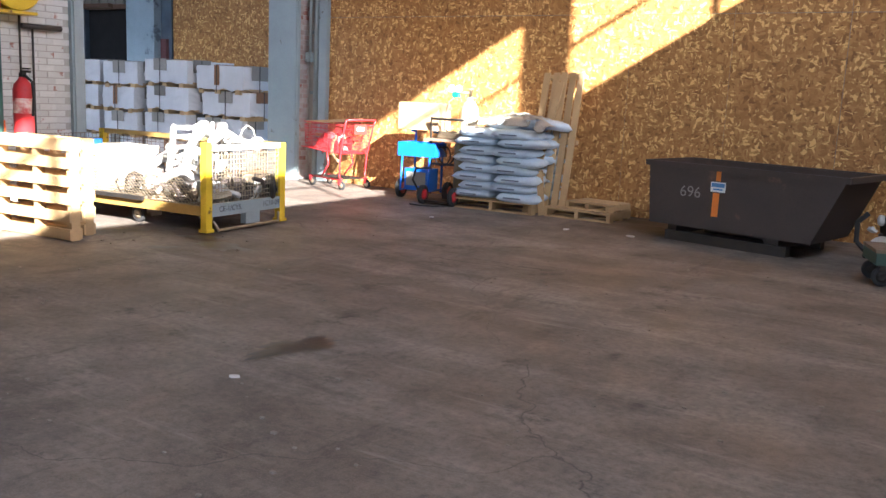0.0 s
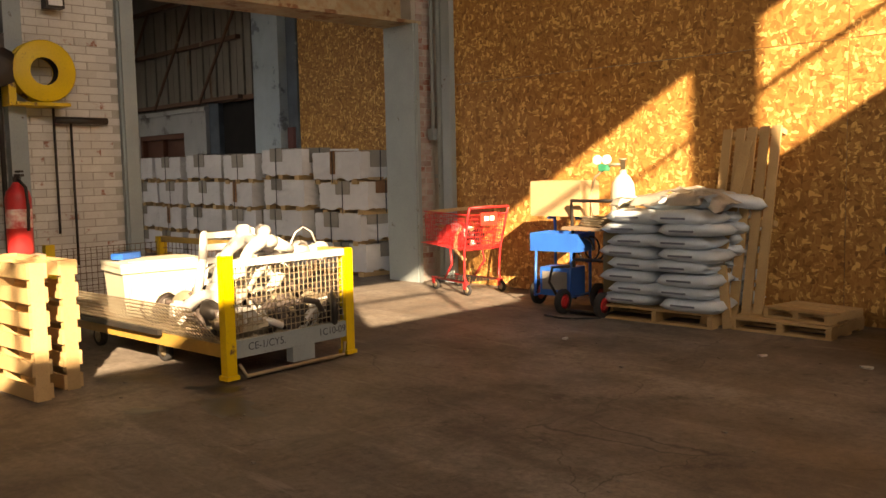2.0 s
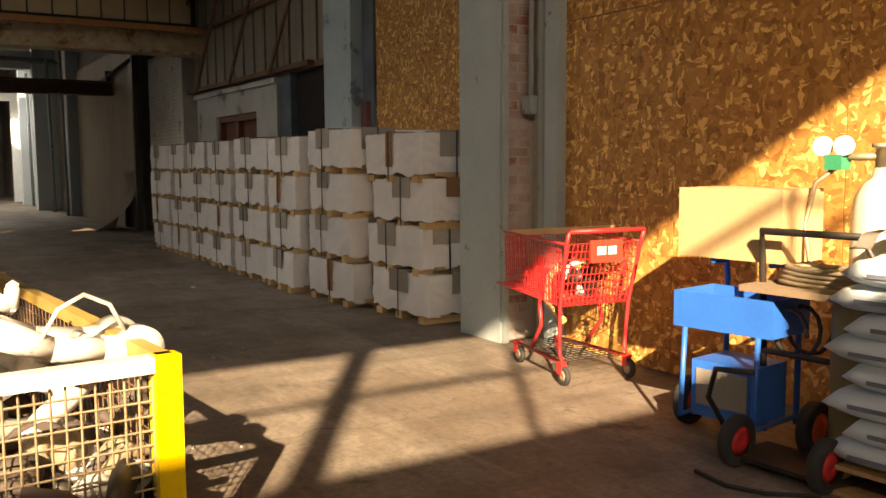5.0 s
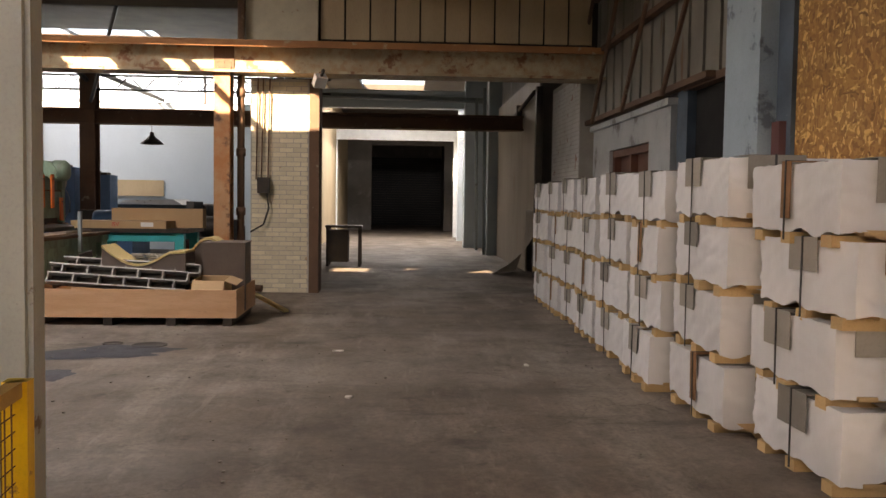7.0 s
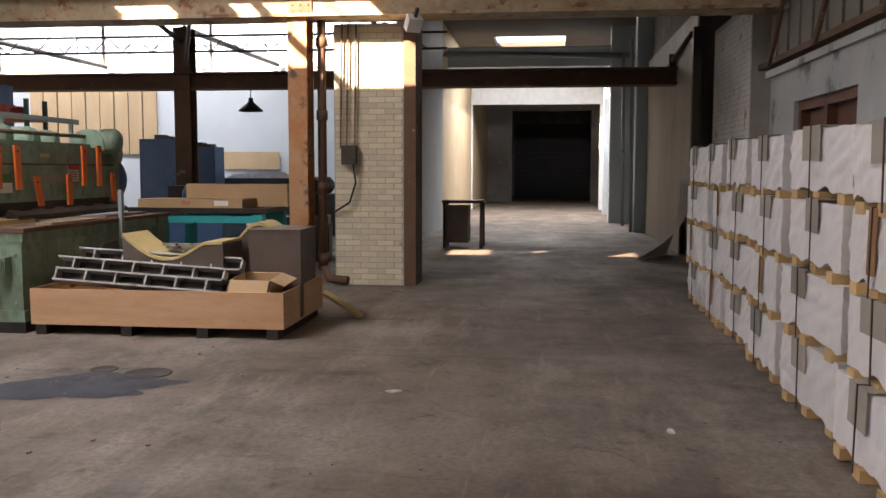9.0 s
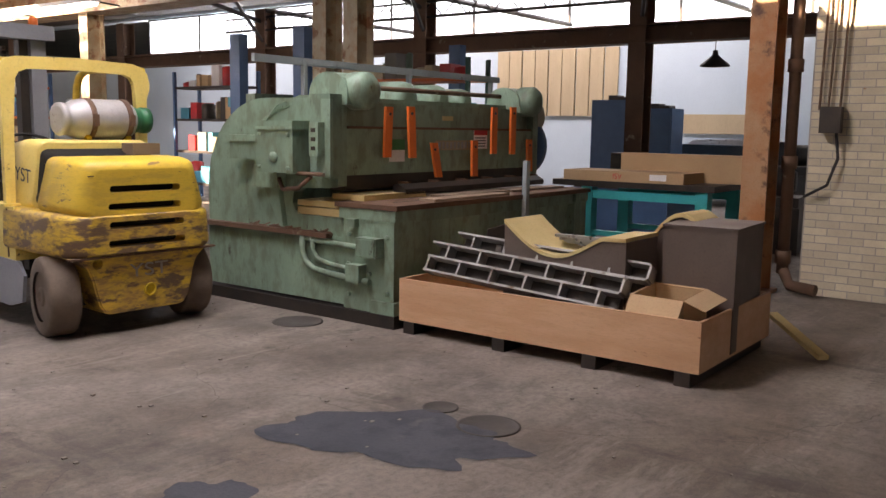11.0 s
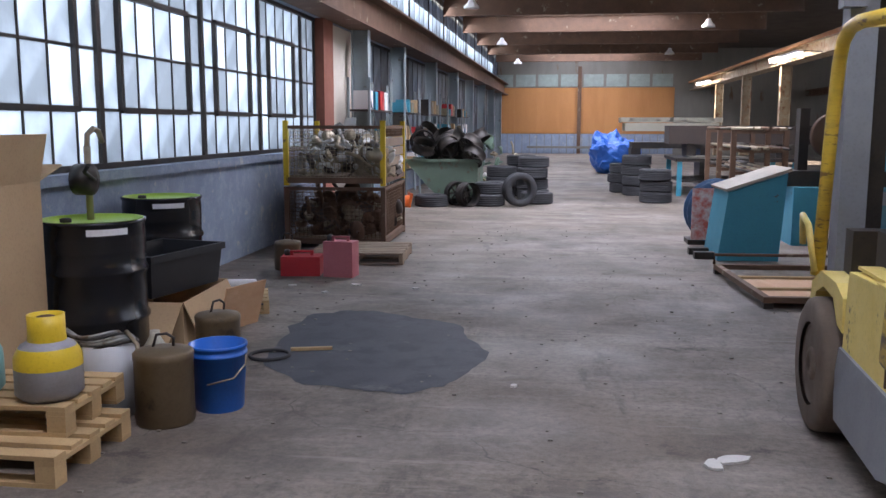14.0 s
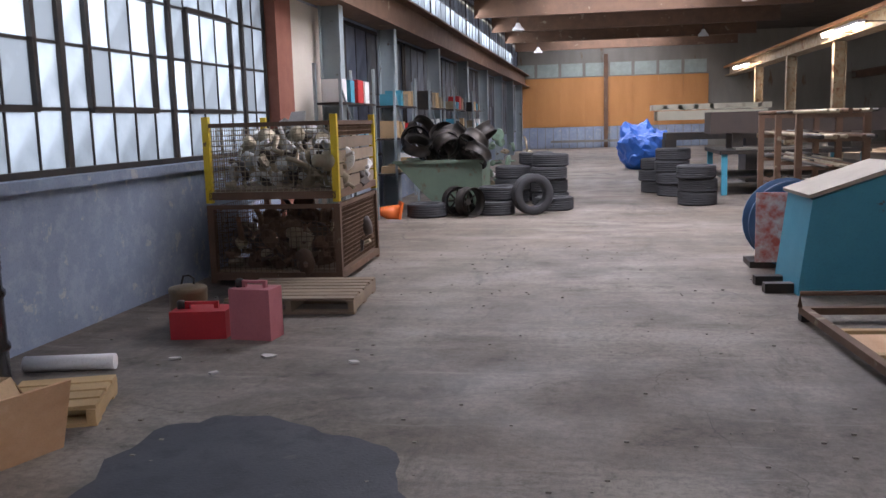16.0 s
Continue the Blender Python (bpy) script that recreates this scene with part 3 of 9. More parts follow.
# north wall behind the pallets
setting("wall_north", boxes((-22, -8.3, 10.75, 11.0, 0, CEIL), (-60, -22, 10.3, 11.0, 0, CEIL)), PLASTER, "dark sooty wall behind the pallets")
osb2 = setting("wall_north_osb", boxes((-11.72, -8.32, 10.7, 10.75, 0, CEIL)), OSB, "strand board wall behind the pallets")
setting("trim_pilaster", boxes((-12.78, -12.0, 10.5, 10.75, 0, CEIL)), material("flaking_blue_white_paint", (0.38, 0.48, 0.54), 0.75, second=(0.26, 0.33, 0.38), scale=2, spots=(0.16, 0.2, 0.24), spot_scale=2, spot_edge=(0.58, 0.62)), "flaking pale blue painted pilaster")
setting("trim_reveal", boxes((-12.0, -11.72, 10.66, 10.75, 0, CEIL), (-14.55, -14.2, 10.62, 10.75, 0, 2.72)), material("sooty_blue_paint", (0.10, 0.14, 0.18), 0.75, second=(0.05, 0.065, 0.08), scale=2.5, spots=(0.2, 0.26, 0.3), spot_scale=3, spot_edge=(0.62, 0.66)), "sooty blue reveal beside the pilaster")
setting("trim_reveal_panel", boxes((-11.95, -11.80, 10.60, 10.66, 1.70, 2.15)), material("dull_red_panel", (0.13, 0.05, 0.05), 0.6), "dull red panel in the reveal")
# no opening here: the doorway's dark depth is a flat black sheet
setting("trim_doorway_dark", boxes((-14.2, -12.78, 10.72, 10.75, 0, 2.7)), DOORWAY_SHADE, "flat black sheet painted as the shade inside a doorway behind the pallets")
setting("trim_doorway_head", boxes((-14.3, -12.76, 10.60, 10.75, 2.70, 2.78)), STEEL_RUST, "rusty lintel over the dark doorway")
blk = setting("wall_blockwork", boxes((-15.42, -14.56, 10.55, 10.75, 0, 2.58), (-18.5, -17.42, 10.55, 10.75, 0, 2.58), (-17.42, -15.42, 10.55, 10.75, 0, 1.2), (-17.42, -15.42, 10.55, 10.75, 2.22, 2.58), (-18.55, -14.52, 10.5, 10.75, 2.58, 2.66)), material("sooty_whitewash", (0.42, 0.44, 0.44), 0.8, second=(0.28, 0.3, 0.31), scale=2, spots=(0.14, 0.13, 0.12), spot_scale=2), "whitewashed block wall with a window opening")
setting("window_7", boxes((-17.42, -15.42, 10.7, 10.75, 1.2, 2.22), (-17.42, -17.32, 10.6, 10.7, 1.2, 2.22), (-15.52, -15.42, 10.6, 10.7, 1.2, 2.22), (-16.5, -16.42, 10.6, 10.7, 1.2, 2.22), (-17.32, -15.52, 10.6, 10.7, 2.12, 2.22)), material("dark_red_wood", (0.13, 0.05, 0.03), 0.6), "dark red wooden window in the block wall")
ribs = bmesh.new()
for k in range(30):
    x = -20.2 + 0.24 * k
    box(ribs, x, x + 0.2, 10.62 + 0.015 * (k % 2), 10.74, 2.75, 4.6)
setting("trim_corrugated", ribs, PANEL_GREY, "dirty corrugated sheets over the block wall")
rl = bmesh.new()
for z in (2.72, 3.75, 4.62):
    box(rl, -21, -13.3, 10.5, 10.6, z, z + 0.07)
for x in (-20, -18.2, -16.4, -14.6):
    bar(rl, (x, 10.45, 2.7), (x + 1.7, 10.45, 4.6), 0.03, 6)
setting("trim_wall_rails", rl, STEEL_RUST, "rusty rails and braces along the wall")

# side bay beyond the columns
setting("wall_pale", boxes((-30.4, -30, -44, 5.0, 0, 4.1), (-30.4, -30, -44, 5.0, 5.4, CEIL)), PALE_BLUE, "pale blue painted wall of the side bay")
steel_window("window_8", -22.0, 5.0, 4.1, 5.4, 36, 2, -30.2, FROST, "high steel window strip of the side bay", 4, False)
setting("wall_side_bay_north", boxes((-30, -24.2, 5.0, 5.2, 0, CEIL)), PALE_BLUE, "pale painted wall beside the passage")
tn = bmesh.new()
for k in range(9):
    box(tn, -29.98, -29.93 + 0.02 * (k % 2), -6.0 + 0.4 * k, -5.64 + 0.4 * k, 1.9, 3.6)
setting("trim_tan_door", tn, PANEL_TAN, "tan ribbed sheet door in the pale wall")
setting("trim_tan_window", boxes((-29.98, -29.94, -0.7, 0.9, 1.5, 1.95)), PANEL_TAN, "tan boarded window in the pale wall")
g2 = boxes((-24.2, -23.8, -44, 10.3, 3.02, 3.06), (-24.2, -23.8, -44, 10.3, 3.3, 3.34), (-24.03, -23.97, -44, 10.3, 3.06, 3.3))
setting("trim_side_girder", g2, STEEL_RUST, "dark rusty girder in the side bay")
for y in (-20, -14.2, -8.6, -3.85, 0.87):
    setting("trim_side_column", boxes((-24.17, -24.15, y - 0.16, y + 0.16, 0, 4.2), (-23.85, -23.83, y - 0.16, y + 0.16, 0, 4.2), (-24.15, -23.85, y - 0.015, y + 0.015, 0, 4.2)), STEEL_RUST, "dark rusty column in the side bay")
tr = bmesh.new()
for y in (-8.6, -3.85, 0.87, 4.8):
    bar(tr, (-24, y, 3.9), (-18.4, y, 4.9), 0.05, 6)
    bar(tr, (-24, y, 3.4), (-21, y + 1.5, 4.9), 0.04, 6)
    bar(tr, (-30, y, 4.2), (-24, y, 4.2), 0.06, 6)
for k in range(26):
    a, b = -10 + 0.6 * k, -9.7 + 0.6 * k
    bar(tr, (-24, a, 3.75), (-24, b, 4.05), 0.014, 5)
    bar(tr, (-24, b, 4.05), (-24, b + 0.3, 3.75), 0.014, 5)
bar(tr, (-24, -10, 3.75), (-24, 6, 3.75), 0.025, 6)
bar(tr, (-24, -10, 4.05), (-24, 6, 4.05), 0.025, 6)
setting("trim_side_truss", tr, STEEL_DARK, "dark lattice braces in the side bay")

# passage to the west
setting("wall_passage_south", boxes((-60, -41, 2.0, 5.0, 0, CEIL), (-41, -30.4, 4.7, 5.0, 0, CEIL)), material("tan_plaster", (0.46, 0.37, 0.24), 0.8, second=(0.36, 0.29, 0.2), scale=0.8), "tan plastered wall of the passage")
setting("wall_passage_end", boxes((-60.4, -60, 2, 11, 0, CEIL)), PLASTER, "grey end wall of the passage")
rd = bmesh.new()
for k in range(28):
    box(rd, -60, -59.93 + 0.03 * (k % 2), 5.95, 10.3, 0.15 * k, 0.15 * k + 0.14)
setting("door_1", rd, material("black_rolling_door", (0.045, 0.048, 0.054), 0.55, second=(0.03, 0.03, 0.034), scale=2), "dark closed rolling steel door at the passage's end")
wf = boxes((-41.15, -40.85, 4.7, 5.05, 0, 4.7), (-41.15, -40.85, 9.8, 10.2, 0, 4.7), (-41.15, -40.85, 5.05, 9.8, 3.95, 4.6), (-41.3, -41.15, 6.5, 6.6, 3.95, 4.6))
setting("trim_white_portal", wf, material("white_portal_paint", (0.72, 0.78, 0.80), 0.6, second=(0.55, 0.6, 0.62)), "white painted steel portal across the passage")
setting("wall_passage_inner", boxes((-50, -49.7, 4.9, 6.2, 0, CEIL), (-50, -49.7, 9.9, 10.4, 0, CEIL), (-50, -49.7, 6.2, 9.9, 4.3, CEIL)), PLASTER, "grey inner portal of the passage")
for x, y in ((-29.2, 9.95), (-33.2, 9.62), (-38.0, 9.75)):
    setting("trim_passage_pier", boxes((x, x + 0.45, y, 10.3, 0, CEIL)), PALE_BLUE, "pale painted pier along the passage", 0.02)
setting("trim_passage_beam", boxes((-33.3, -32.9, 5.0, 9.6, 4.42, 4.92), (-33.4, -32.8, 5.0, 9.6, 4.92, 4.97)), PALE_BLUE, "pale blue painted beam across the passage", 0.01)
pb = bmesh.new()
for k in range(5):
    bar(pb, (-31.5 - 0.5 * k, 5.0, 4.6 + 0.09 * k), (-31.5 - 0.5 * k, 10.2, 4.5 + 0.09 * k), 0.05, 8)
for k in range(4):
    bar(pb, (-29 - 2.4 * k, 9.9, 0.0), (-29 - 2.4 * k, 9.85, 4.6), 0.045, 8)
setting("trim_passage_pipes", pb, STEEL_BLUE, "grey pipes along and across the passage")
DUSTY = material("dusty_tan_sheet", (0.40, 0.36, 0.31), 0.6, second=(0.27, 0.24, 0.20), scale=1.2, stretch=(1, 1, 0.3), spots=(0.33, 0.2, 0.12), spot_scale=1.1, spot_edge=(0.60, 0.72))
brick_col = setting("wall_brick_column", boxes((-21.5, -18.95, 10.42, 10.75, 0, 3.6)), MORTAR, "sooty brick column behind the far loads")
setting("trim_column_pipe", boxes((-21.75, -21.62, 10.12, 10.25, 0, 3.7)), STEEL_DARK, "dark steel post at the hanging sheet's edge")
setting("wall_hanging_sheet", boxes((-28.6, -23.2, 10.20, 10.23, 0, 4.0), (-23.2, -21.76, 10.20, 10.23, 1.3, 4.0)), DUSTY, "tall dusty sheet wall of the passage")
arm = bmesh.new()
bar(arm, (-26.5, 10.17, 3.35), (-21.8, 10.12, 3.62), 0.04, 8)
box(arm, -24.2, -24.1, 10.08, 10.2, 3.2, 3.6)
setting("trim_sheet_arm", arm, STEEL_DARK, "dark bar across the top of the hanging sheet")
# lower corner of the sheet curls out over the floor
cs = bmesh.new()
grid = []
for i in range(9):
    u = i / 8
    row = []
    for k in range(13):
        v = k / 12
        curl = (0.25 + 0.75 * u) * v ** 2.6
        row.append((-23.2 + 1.44 * u - 0.35 * u * v ** 3, 10.20 - 0.85 * curl, 1.3 * (1 - v) + 0.008))
    grid.append(row)
vs = [[cs.verts.new(p) for p in row] for row in grid]
for i in range(8):
    for k in range(12):
        cs.faces.new((vs[i][k], vs[i + 1][k], vs[i + 1][k + 1], vs[i][k + 1])).smooth = True
bmesh.ops.solidify(cs, geom=list(cs.faces), thickness=0.012)
single("sheet_curtain", cs, DUSTY, Matrix(), "dusty tan flexible sheet curving down the wall to the floor", "curtain sheet")

# ---- more materials ----
WOOD_PALE = material("pale_pallet_wood", (0.52, 0.36, 0.18), 0.75, second=(0.40, 0.26, 0.12), scale=3, stretch=(1, 1, 1), fine=90, grain=0.35, vary=0.15)
WOOD_OLD = material("weathered_pallet_wood", (0.26, 0.19, 0.13), 0.85, second=(0.17, 0.13, 0.1), scale=4, vary=0.2)
PLYWOOD = material("plywood", (0.66, 0.42, 0.25), 0.7, second=(0.52, 0.29, 0.15), scale=2.2, amount=0.7, third=(0.60, 0.36, 0.20), stretch=(2, 0.45, 3), spots=(0.24, 0.11, 0.05), spot_scale=3.6, spot_edge=(0.70, 0.73))
CARDBOARD = material("brown_cardboard", (0.52, 0.36, 0.20), 0.8, second=(0.44, 0.29, 0.16), scale=2)
YELLOW = material("yellow_paint", (0.72, 0.50, 0.02), 0.45, second=(0.60, 0.40, 0.02), scale=3, spots=(0.16, 0.09, 0.04), spot_scale=5, spot_edge=(0.62, 0.66))
RED_PAINT = material("red_enamel", (0.55, 0.03, 0.035), 0.4, second=(0.42, 0.025, 0.03), scale=4)
BLUE_PLASTIC = material("blue_plastic", (0.015, 0.13, 0.52), 0.4, second=(0.012, 0.10, 0.42))
BLACK_RUBBER = material("black_rubber", (0.022, 0.022, 0.024), 0.8, second=(0.05, 0.048, 0.045), scale=6)
GALV = material("galvanised_wire", (0.38, 0.33, 0.24), 0.5, 0.5, second=(0.22, 0.15, 0.08), scale=6)
RUST_WIRE = material("rusty_wire", (0.17, 0.10, 0.06), 0.75, 0.3, second=(0.1, 0.06, 0.04), scale=8)
ALU = material("bare_white_metal", (0.66, 0.66, 0.64), 0.45, 0.1, second=(0.45, 0.44, 0.42), scale=6, spots=(0.25, 0.22, 0.19), spot_scale=7, spot_edge=(0.62, 0.68))
WRAP = material("white_woven_wrap", (0.62, 0.63, 0.65), 0.42, second=(0.52, 0.53, 0.55), scale=4, stretch=(1, 1, 0.5), fine=14, grain=0.06, bump=1.0, vary=0.07)
PATCH_GREY = material("grey_wrap_patch", (0.25, 0.235, 0.21), 0.6, second=(0.19, 0.175, 0.155), scale=3, vary=0.25)
PATCH_BROWN = material("brown_wrap_patch", (0.26, 0.125, 0.05), 0.6, second=(0.19, 0.09, 0.04), vary=0.2)
STRAP = material("black_strap", (0.02, 0.02, 0.022), 0.5)
BAG = material("pale_blue_plastic_bag", (0.58, 0.68, 0.78), 0.36, second=(0.48, 0.58, 0.68), scale=7, fine=26, grain=0.12, bump=0.7)
FILM = material("dusty_clear_film", (0.62, 0.58, 0.52), 0.3, second=(0.5, 0.46, 0.4), scale=6)
INK = material("dark_ink", (0.05, 0.06, 0.08), 0.6)
CAST_DARK = material("dark_rusted_plate", (0.065, 0.05, 0.045), 0.7, 0.2, second=(0.10, 0.075, 0.06), scale=3, spots=(0.16, 0.10, 0.07), spot_scale=3, spot_edge=(0.62, 0.7))
CREAM = material("cream_plastic", (0.52, 0.50, 0.40), 0.5, second=(0.6, 0.57, 0.47))
WHITE = material("white_label", (0.8, 0.8, 0.8), 0.6)
CYL_WHITE = material("cream_gas_cylinder_paint", (0.66, 0.64, 0.52), 0.4, second=(0.5, 0.48, 0.38), scale=4)


def text_mesh(name, body, size, mat, m, parent, spread=1.0):
    c = bpy.data.curves.new(name, "FONT")
    c.body, c.size, c.extrude, c.align_x, c.align_y = body, size, 0.0006, "CENTER", "CENTER"
    tmp = bpy.data.objects.new(name, c)
    scene.collection.objects.link(tmp)
    me = bpy.data.meshes.new_from_object(tmp.evaluated_get(bpy.context.evaluated_depsgraph_get()))
    bpy.data.objects.remove(tmp)
    me.materials.clear()
    me.materials.append(mat)
    ob = new(name, me)
    ob.parent = parent
    ob.matrix_basis = m @ Matrix.Diagonal((spread, 1, 1, 1))
    return ob


def wire_grid(bm, origin, u, v, nu, nv, r=0.003):
    """A welded wire mesh: square bars from an origin along u and v."""
    o, u, v = Vector(origin), Vector(u), Vector(v)
    for k in range(nu + 1):
        a = o + u * (k / nu)
        bar(bm, a, a + v, r, 4)
    for k in range(nv + 1):
        a = o + v * (k / nv)
        bar(bm, a, a + u, r, 4)


def pallet_into(ob, w, d, mat, h=0.13, slats=7):
    """Boards and bearers of a pallet as parts; it lies with its corner at the origin, width along x, depth along y."""
    gap = d / slats
    deck = mesh_of("board", boxes((0, w, 0, gap * 0.78, 0, 0.019)), mat, 0.003)
    for z in (h - 0.019, 0.0):
        for k in range(slats):
            if z == 0.0 and k not in (0, slats // 2, slats - 1):
                continue
            p = new("board", deck)
            p.parent = ob
            p.matrix_basis = pose(0.004 * (k % 3), gap * k + gap * 0.11, z)
    bear = mesh_of("bearer", boxes((0, 0.045, 0, d, 0.019, h - 0.019)), mat, 0.004)
    for x in (0.0, w / 2 - 0.022, w - 0.045):
        p = new("bearer", bear)
        p.parent = ob
        p.matrix_basis = pose(x, 0, 0)
    return ob


def wheel_into(parent, at, r, w, axis="x", rim=None, name="wheel", rubber=None):
    tyre = bmesh.new()
    lathe(tyre, [(r * 0.6, -w / 2), (r * 0.93, -w / 2), (r, -w / 2 + w * 0.15), (r, w / 2 - w * 0.15), (r * 0.93, w / 2), (r * 0.6, w / 2)], 20, axis, at)
    wh = part(name, tyre, rubber or BLACK_RUBBER, parent)
    hub = bmesh.new()
    lathe(hub, [(r * 0.6, -w * 0.53), (r * 0.3, -w * 0.56), (r * 0.14, -w * 0.62), (r * 0.14, w * 0.62), (r * 0.3, w * 0.56), (r * 0.6, w * 0.53)], 16, axis, at)
    part("rim", hub, rim or STEEL_DARK, wh)
    return wh


# ---- loading bay: stillage cage ----
def wire_stillage():
    ob = thing("wire_stillage", pose(-4.86, 5.34, 0, 0, 0, 5), "long wire mesh stillage with yellow posts, holding white metal parts", "stillage")
    L, W, DECK, TOP = 2.6, 1.08, 0.26, 0.83
    for x, y, h in ((0, 0, TOP + 0.03), (0.0, W, TOP), (-L, W, TOP), (-L, 0, TOP)):
        bm = boxes((x - 0.035, x + 0.035, y - 0.04, y + 0.04, 0.05, h))
        box(bm, x - 0.05, x + 0.05, y - 0.05, y + 0.05, 0.02, 0.05)
        part("post", bm, YELLOW, ob, "chipped yellow corner post", 0.006)
    part("end_rail", boxes((-0.03, 0.03, 0.04, W - 0.04, 0.16, 0.28)), STEEL_BLUE, ob, "blue-grey end rail with stencilled marks", 0.006)
    part("fork_block", boxes((-0.04, 0.035, 0.52, 0.72, 0.05, 0.17)), STEEL_BLUE, ob, "", 0.006)
    text_mesh("stencil", "CE-1/CY5.", 0.075, INK, pose(0.032, 0.30, 0.225, 90, 0, 90), ob, 1.0)
    text_mesh("stencil", "1C10-09", 0.075, INK, pose(0.032, 0.90, 0.225, 90, 0, 90), ob, 1.0)
    hoop = bmesh.new()
    rod(hoop, [(0.03, 0.06, 0.12), (0.06, 0.1, 0.035), (0.06, W - 0.1, 0.035), (0.03, W - 0.06, 0.12)], 0.014, 8)
    part("skid_hoop", hoop, GALV, ob)
    part("side_rail", boxes((-L, -0.03, -0.03, 0.03, 0.17, 0.26)), material("ochre_rail", (0.42, 0.27, 0.06), 0.6, second=(0.25, 0.14, 0.05), scale=3), ob, "ochre painted side rail", 0.006)
    part("back_rail", boxes((-L, -0.03, W - 0.03, W + 0.03, 0.17, 0.26)), STEEL_RUST, ob, "", 0.006)
    part("deck", boxes((-L + 0.03, -0.03, 0.03, W - 0.03, 0.225, 0.25)), WOOD_OLD, ob)
    part("top_rail", boxes((-0.03, 0.03, 0.04, W - 0.04, TOP - 0.05, TOP)), ALU, ob, "scuffed white top rail", 0.006)
    m1 = bmesh.new()
    wire_grid(m1, (0, 0.04, 0.28), (0, W - 0.08, 0), (0, 0, TOP - 0.33), 24, 11, 0.004)
    part("end_mesh", m1, GALV, ob)
    m2 = bmesh.new()
    wire_grid(m2, (-L + 0.05, -0.03, 0.27), (L - 0.09, 0, 0), (0, -0.24, 0.27), 56, 8, 0.0042)
    part("drop_side_mesh", m2, GALV, ob, "folded lower side mesh")
    part("drop_side_bar", boxes((-2.4, -0.75, -0.085, -0.05, 0.255, 0.295)), STEEL_DARK, ob)
    m3 = bmesh.new()
    wire_grid(m3, (-L, W, 0.27), (L - 0.04, 0, 0), (0, 0, TOP - 0.32), 40, 9)
    part("back_mesh", m3, RUST_WIRE, ob)
    part("back_top_rail", boxes((-L, 0, W - 0.025, W + 0.025, TOP - 0.05, TOP)), material("ochre_top_rail", (0.40, 0.28, 0.08), 0.6, second=(0.2, 0.12, 0.05)), ob)
    m4 = bmesh.new()
    wire_grid(m4, (-L, 0, 0.27), (0, W, 0), (0, 0, TOP - 0.32), 20, 9)
    part("far_end_mesh", m4, RUST_WIRE, ob)
    for x, y in ((-1.0, 0.12), (-2.0, 0.12), (-1.0, W - 0.12), (-2.0, W - 0.12)):
        wheel_into(ob, (x, y, 0.085), 0.085, 0.045, "y", GALV)
        part("caster_fork", boxes((x - 0.03, x + 0.03, y - 0.035, y + 0.035, 0.17, 0.23)), STEEL_DARK, ob)
    return ob


wire_stillage()


def vehicle_subframe(m, seed, label):
    """A cast subframe: two bowed arms, cross members, bosses and ribs."""
    rnd = random.Random(seed)
    ob = thing("vehicle_subframe", m, label, "metal part", "white metal parts in the stillage")
    for side in (-1, 1):
        bm = bmesh.new()
        pts = [Vector((side * (0.30 + 0.1 * math.sin(3.1 * u)), -0.35 + 0.75 * u, 0.06 + 0.17 * math.sin(math.pi * u) ** 2)) for u in [k / 9 for k in range(10)]]
        rod(bm, pts, 0.045, 8)
        part("arm", bm, ALU, ob)
        for p in (pts[0], pts[-1]):
            bm = bmesh.new()
            lathe(bm, [(0.06, -0.05), (0.06, 0.05), (0.035, 0.05), (0.035, 0.075)], 14, "z", p)
            part("boss", bm, ALU, ob)
    bm = bmesh.new()
    for y, z in ((-0.22, 0.10), (0.05, 0.24), (0.28, 0.13)):
        bar(bm, (-0.33, y, z), (0.33, y + rnd.uniform(-0.05, 0.05), z), 0.042, 8)
    part("cross_member", bm, ALU, ob)
    bm = bmesh.new()
    for k in range(5):
        x = rnd.uniform(-0.25, 0.25)
        bar(bm, (x, -0.22, 0.10), (x + rnd.uniform(-0.15, 0.15), 0.06, 0.25), 0.02, 6)
    lathe(bm, [(0.07, 0.20), (0.08, 0.23), (0.06, 0.30), (0.03, 0.31)], 14, "z", (rnd.uniform(-0.1, 0.1), 0.05, 0))
    part("brace", bm, ALU, ob)
    return ob


vehicle_subframe(pose(-5.5, 5.85, 0.26, 5, 6, 110), 3, "white metal subframe at the bottom of the stillage")
vehicle_subframe(pose(-5.95, 6.1, 0.30, 60, 0, 20), 4, "white tubular metal frame leaning in the stillage")


def tapered(bm, points, n=10):
    """A tube whose thickness changes on the way: rows of (x, y, z, radius)."""
    for a, b in zip(points, points[1:]):
        bar(bm, a[:3], b[:3], a[3], n, b[3])
        bmesh.ops.create_icosphere(bm, subdivisions=1, radius=b[3], matrix=Matrix.Translation(b[:3]))


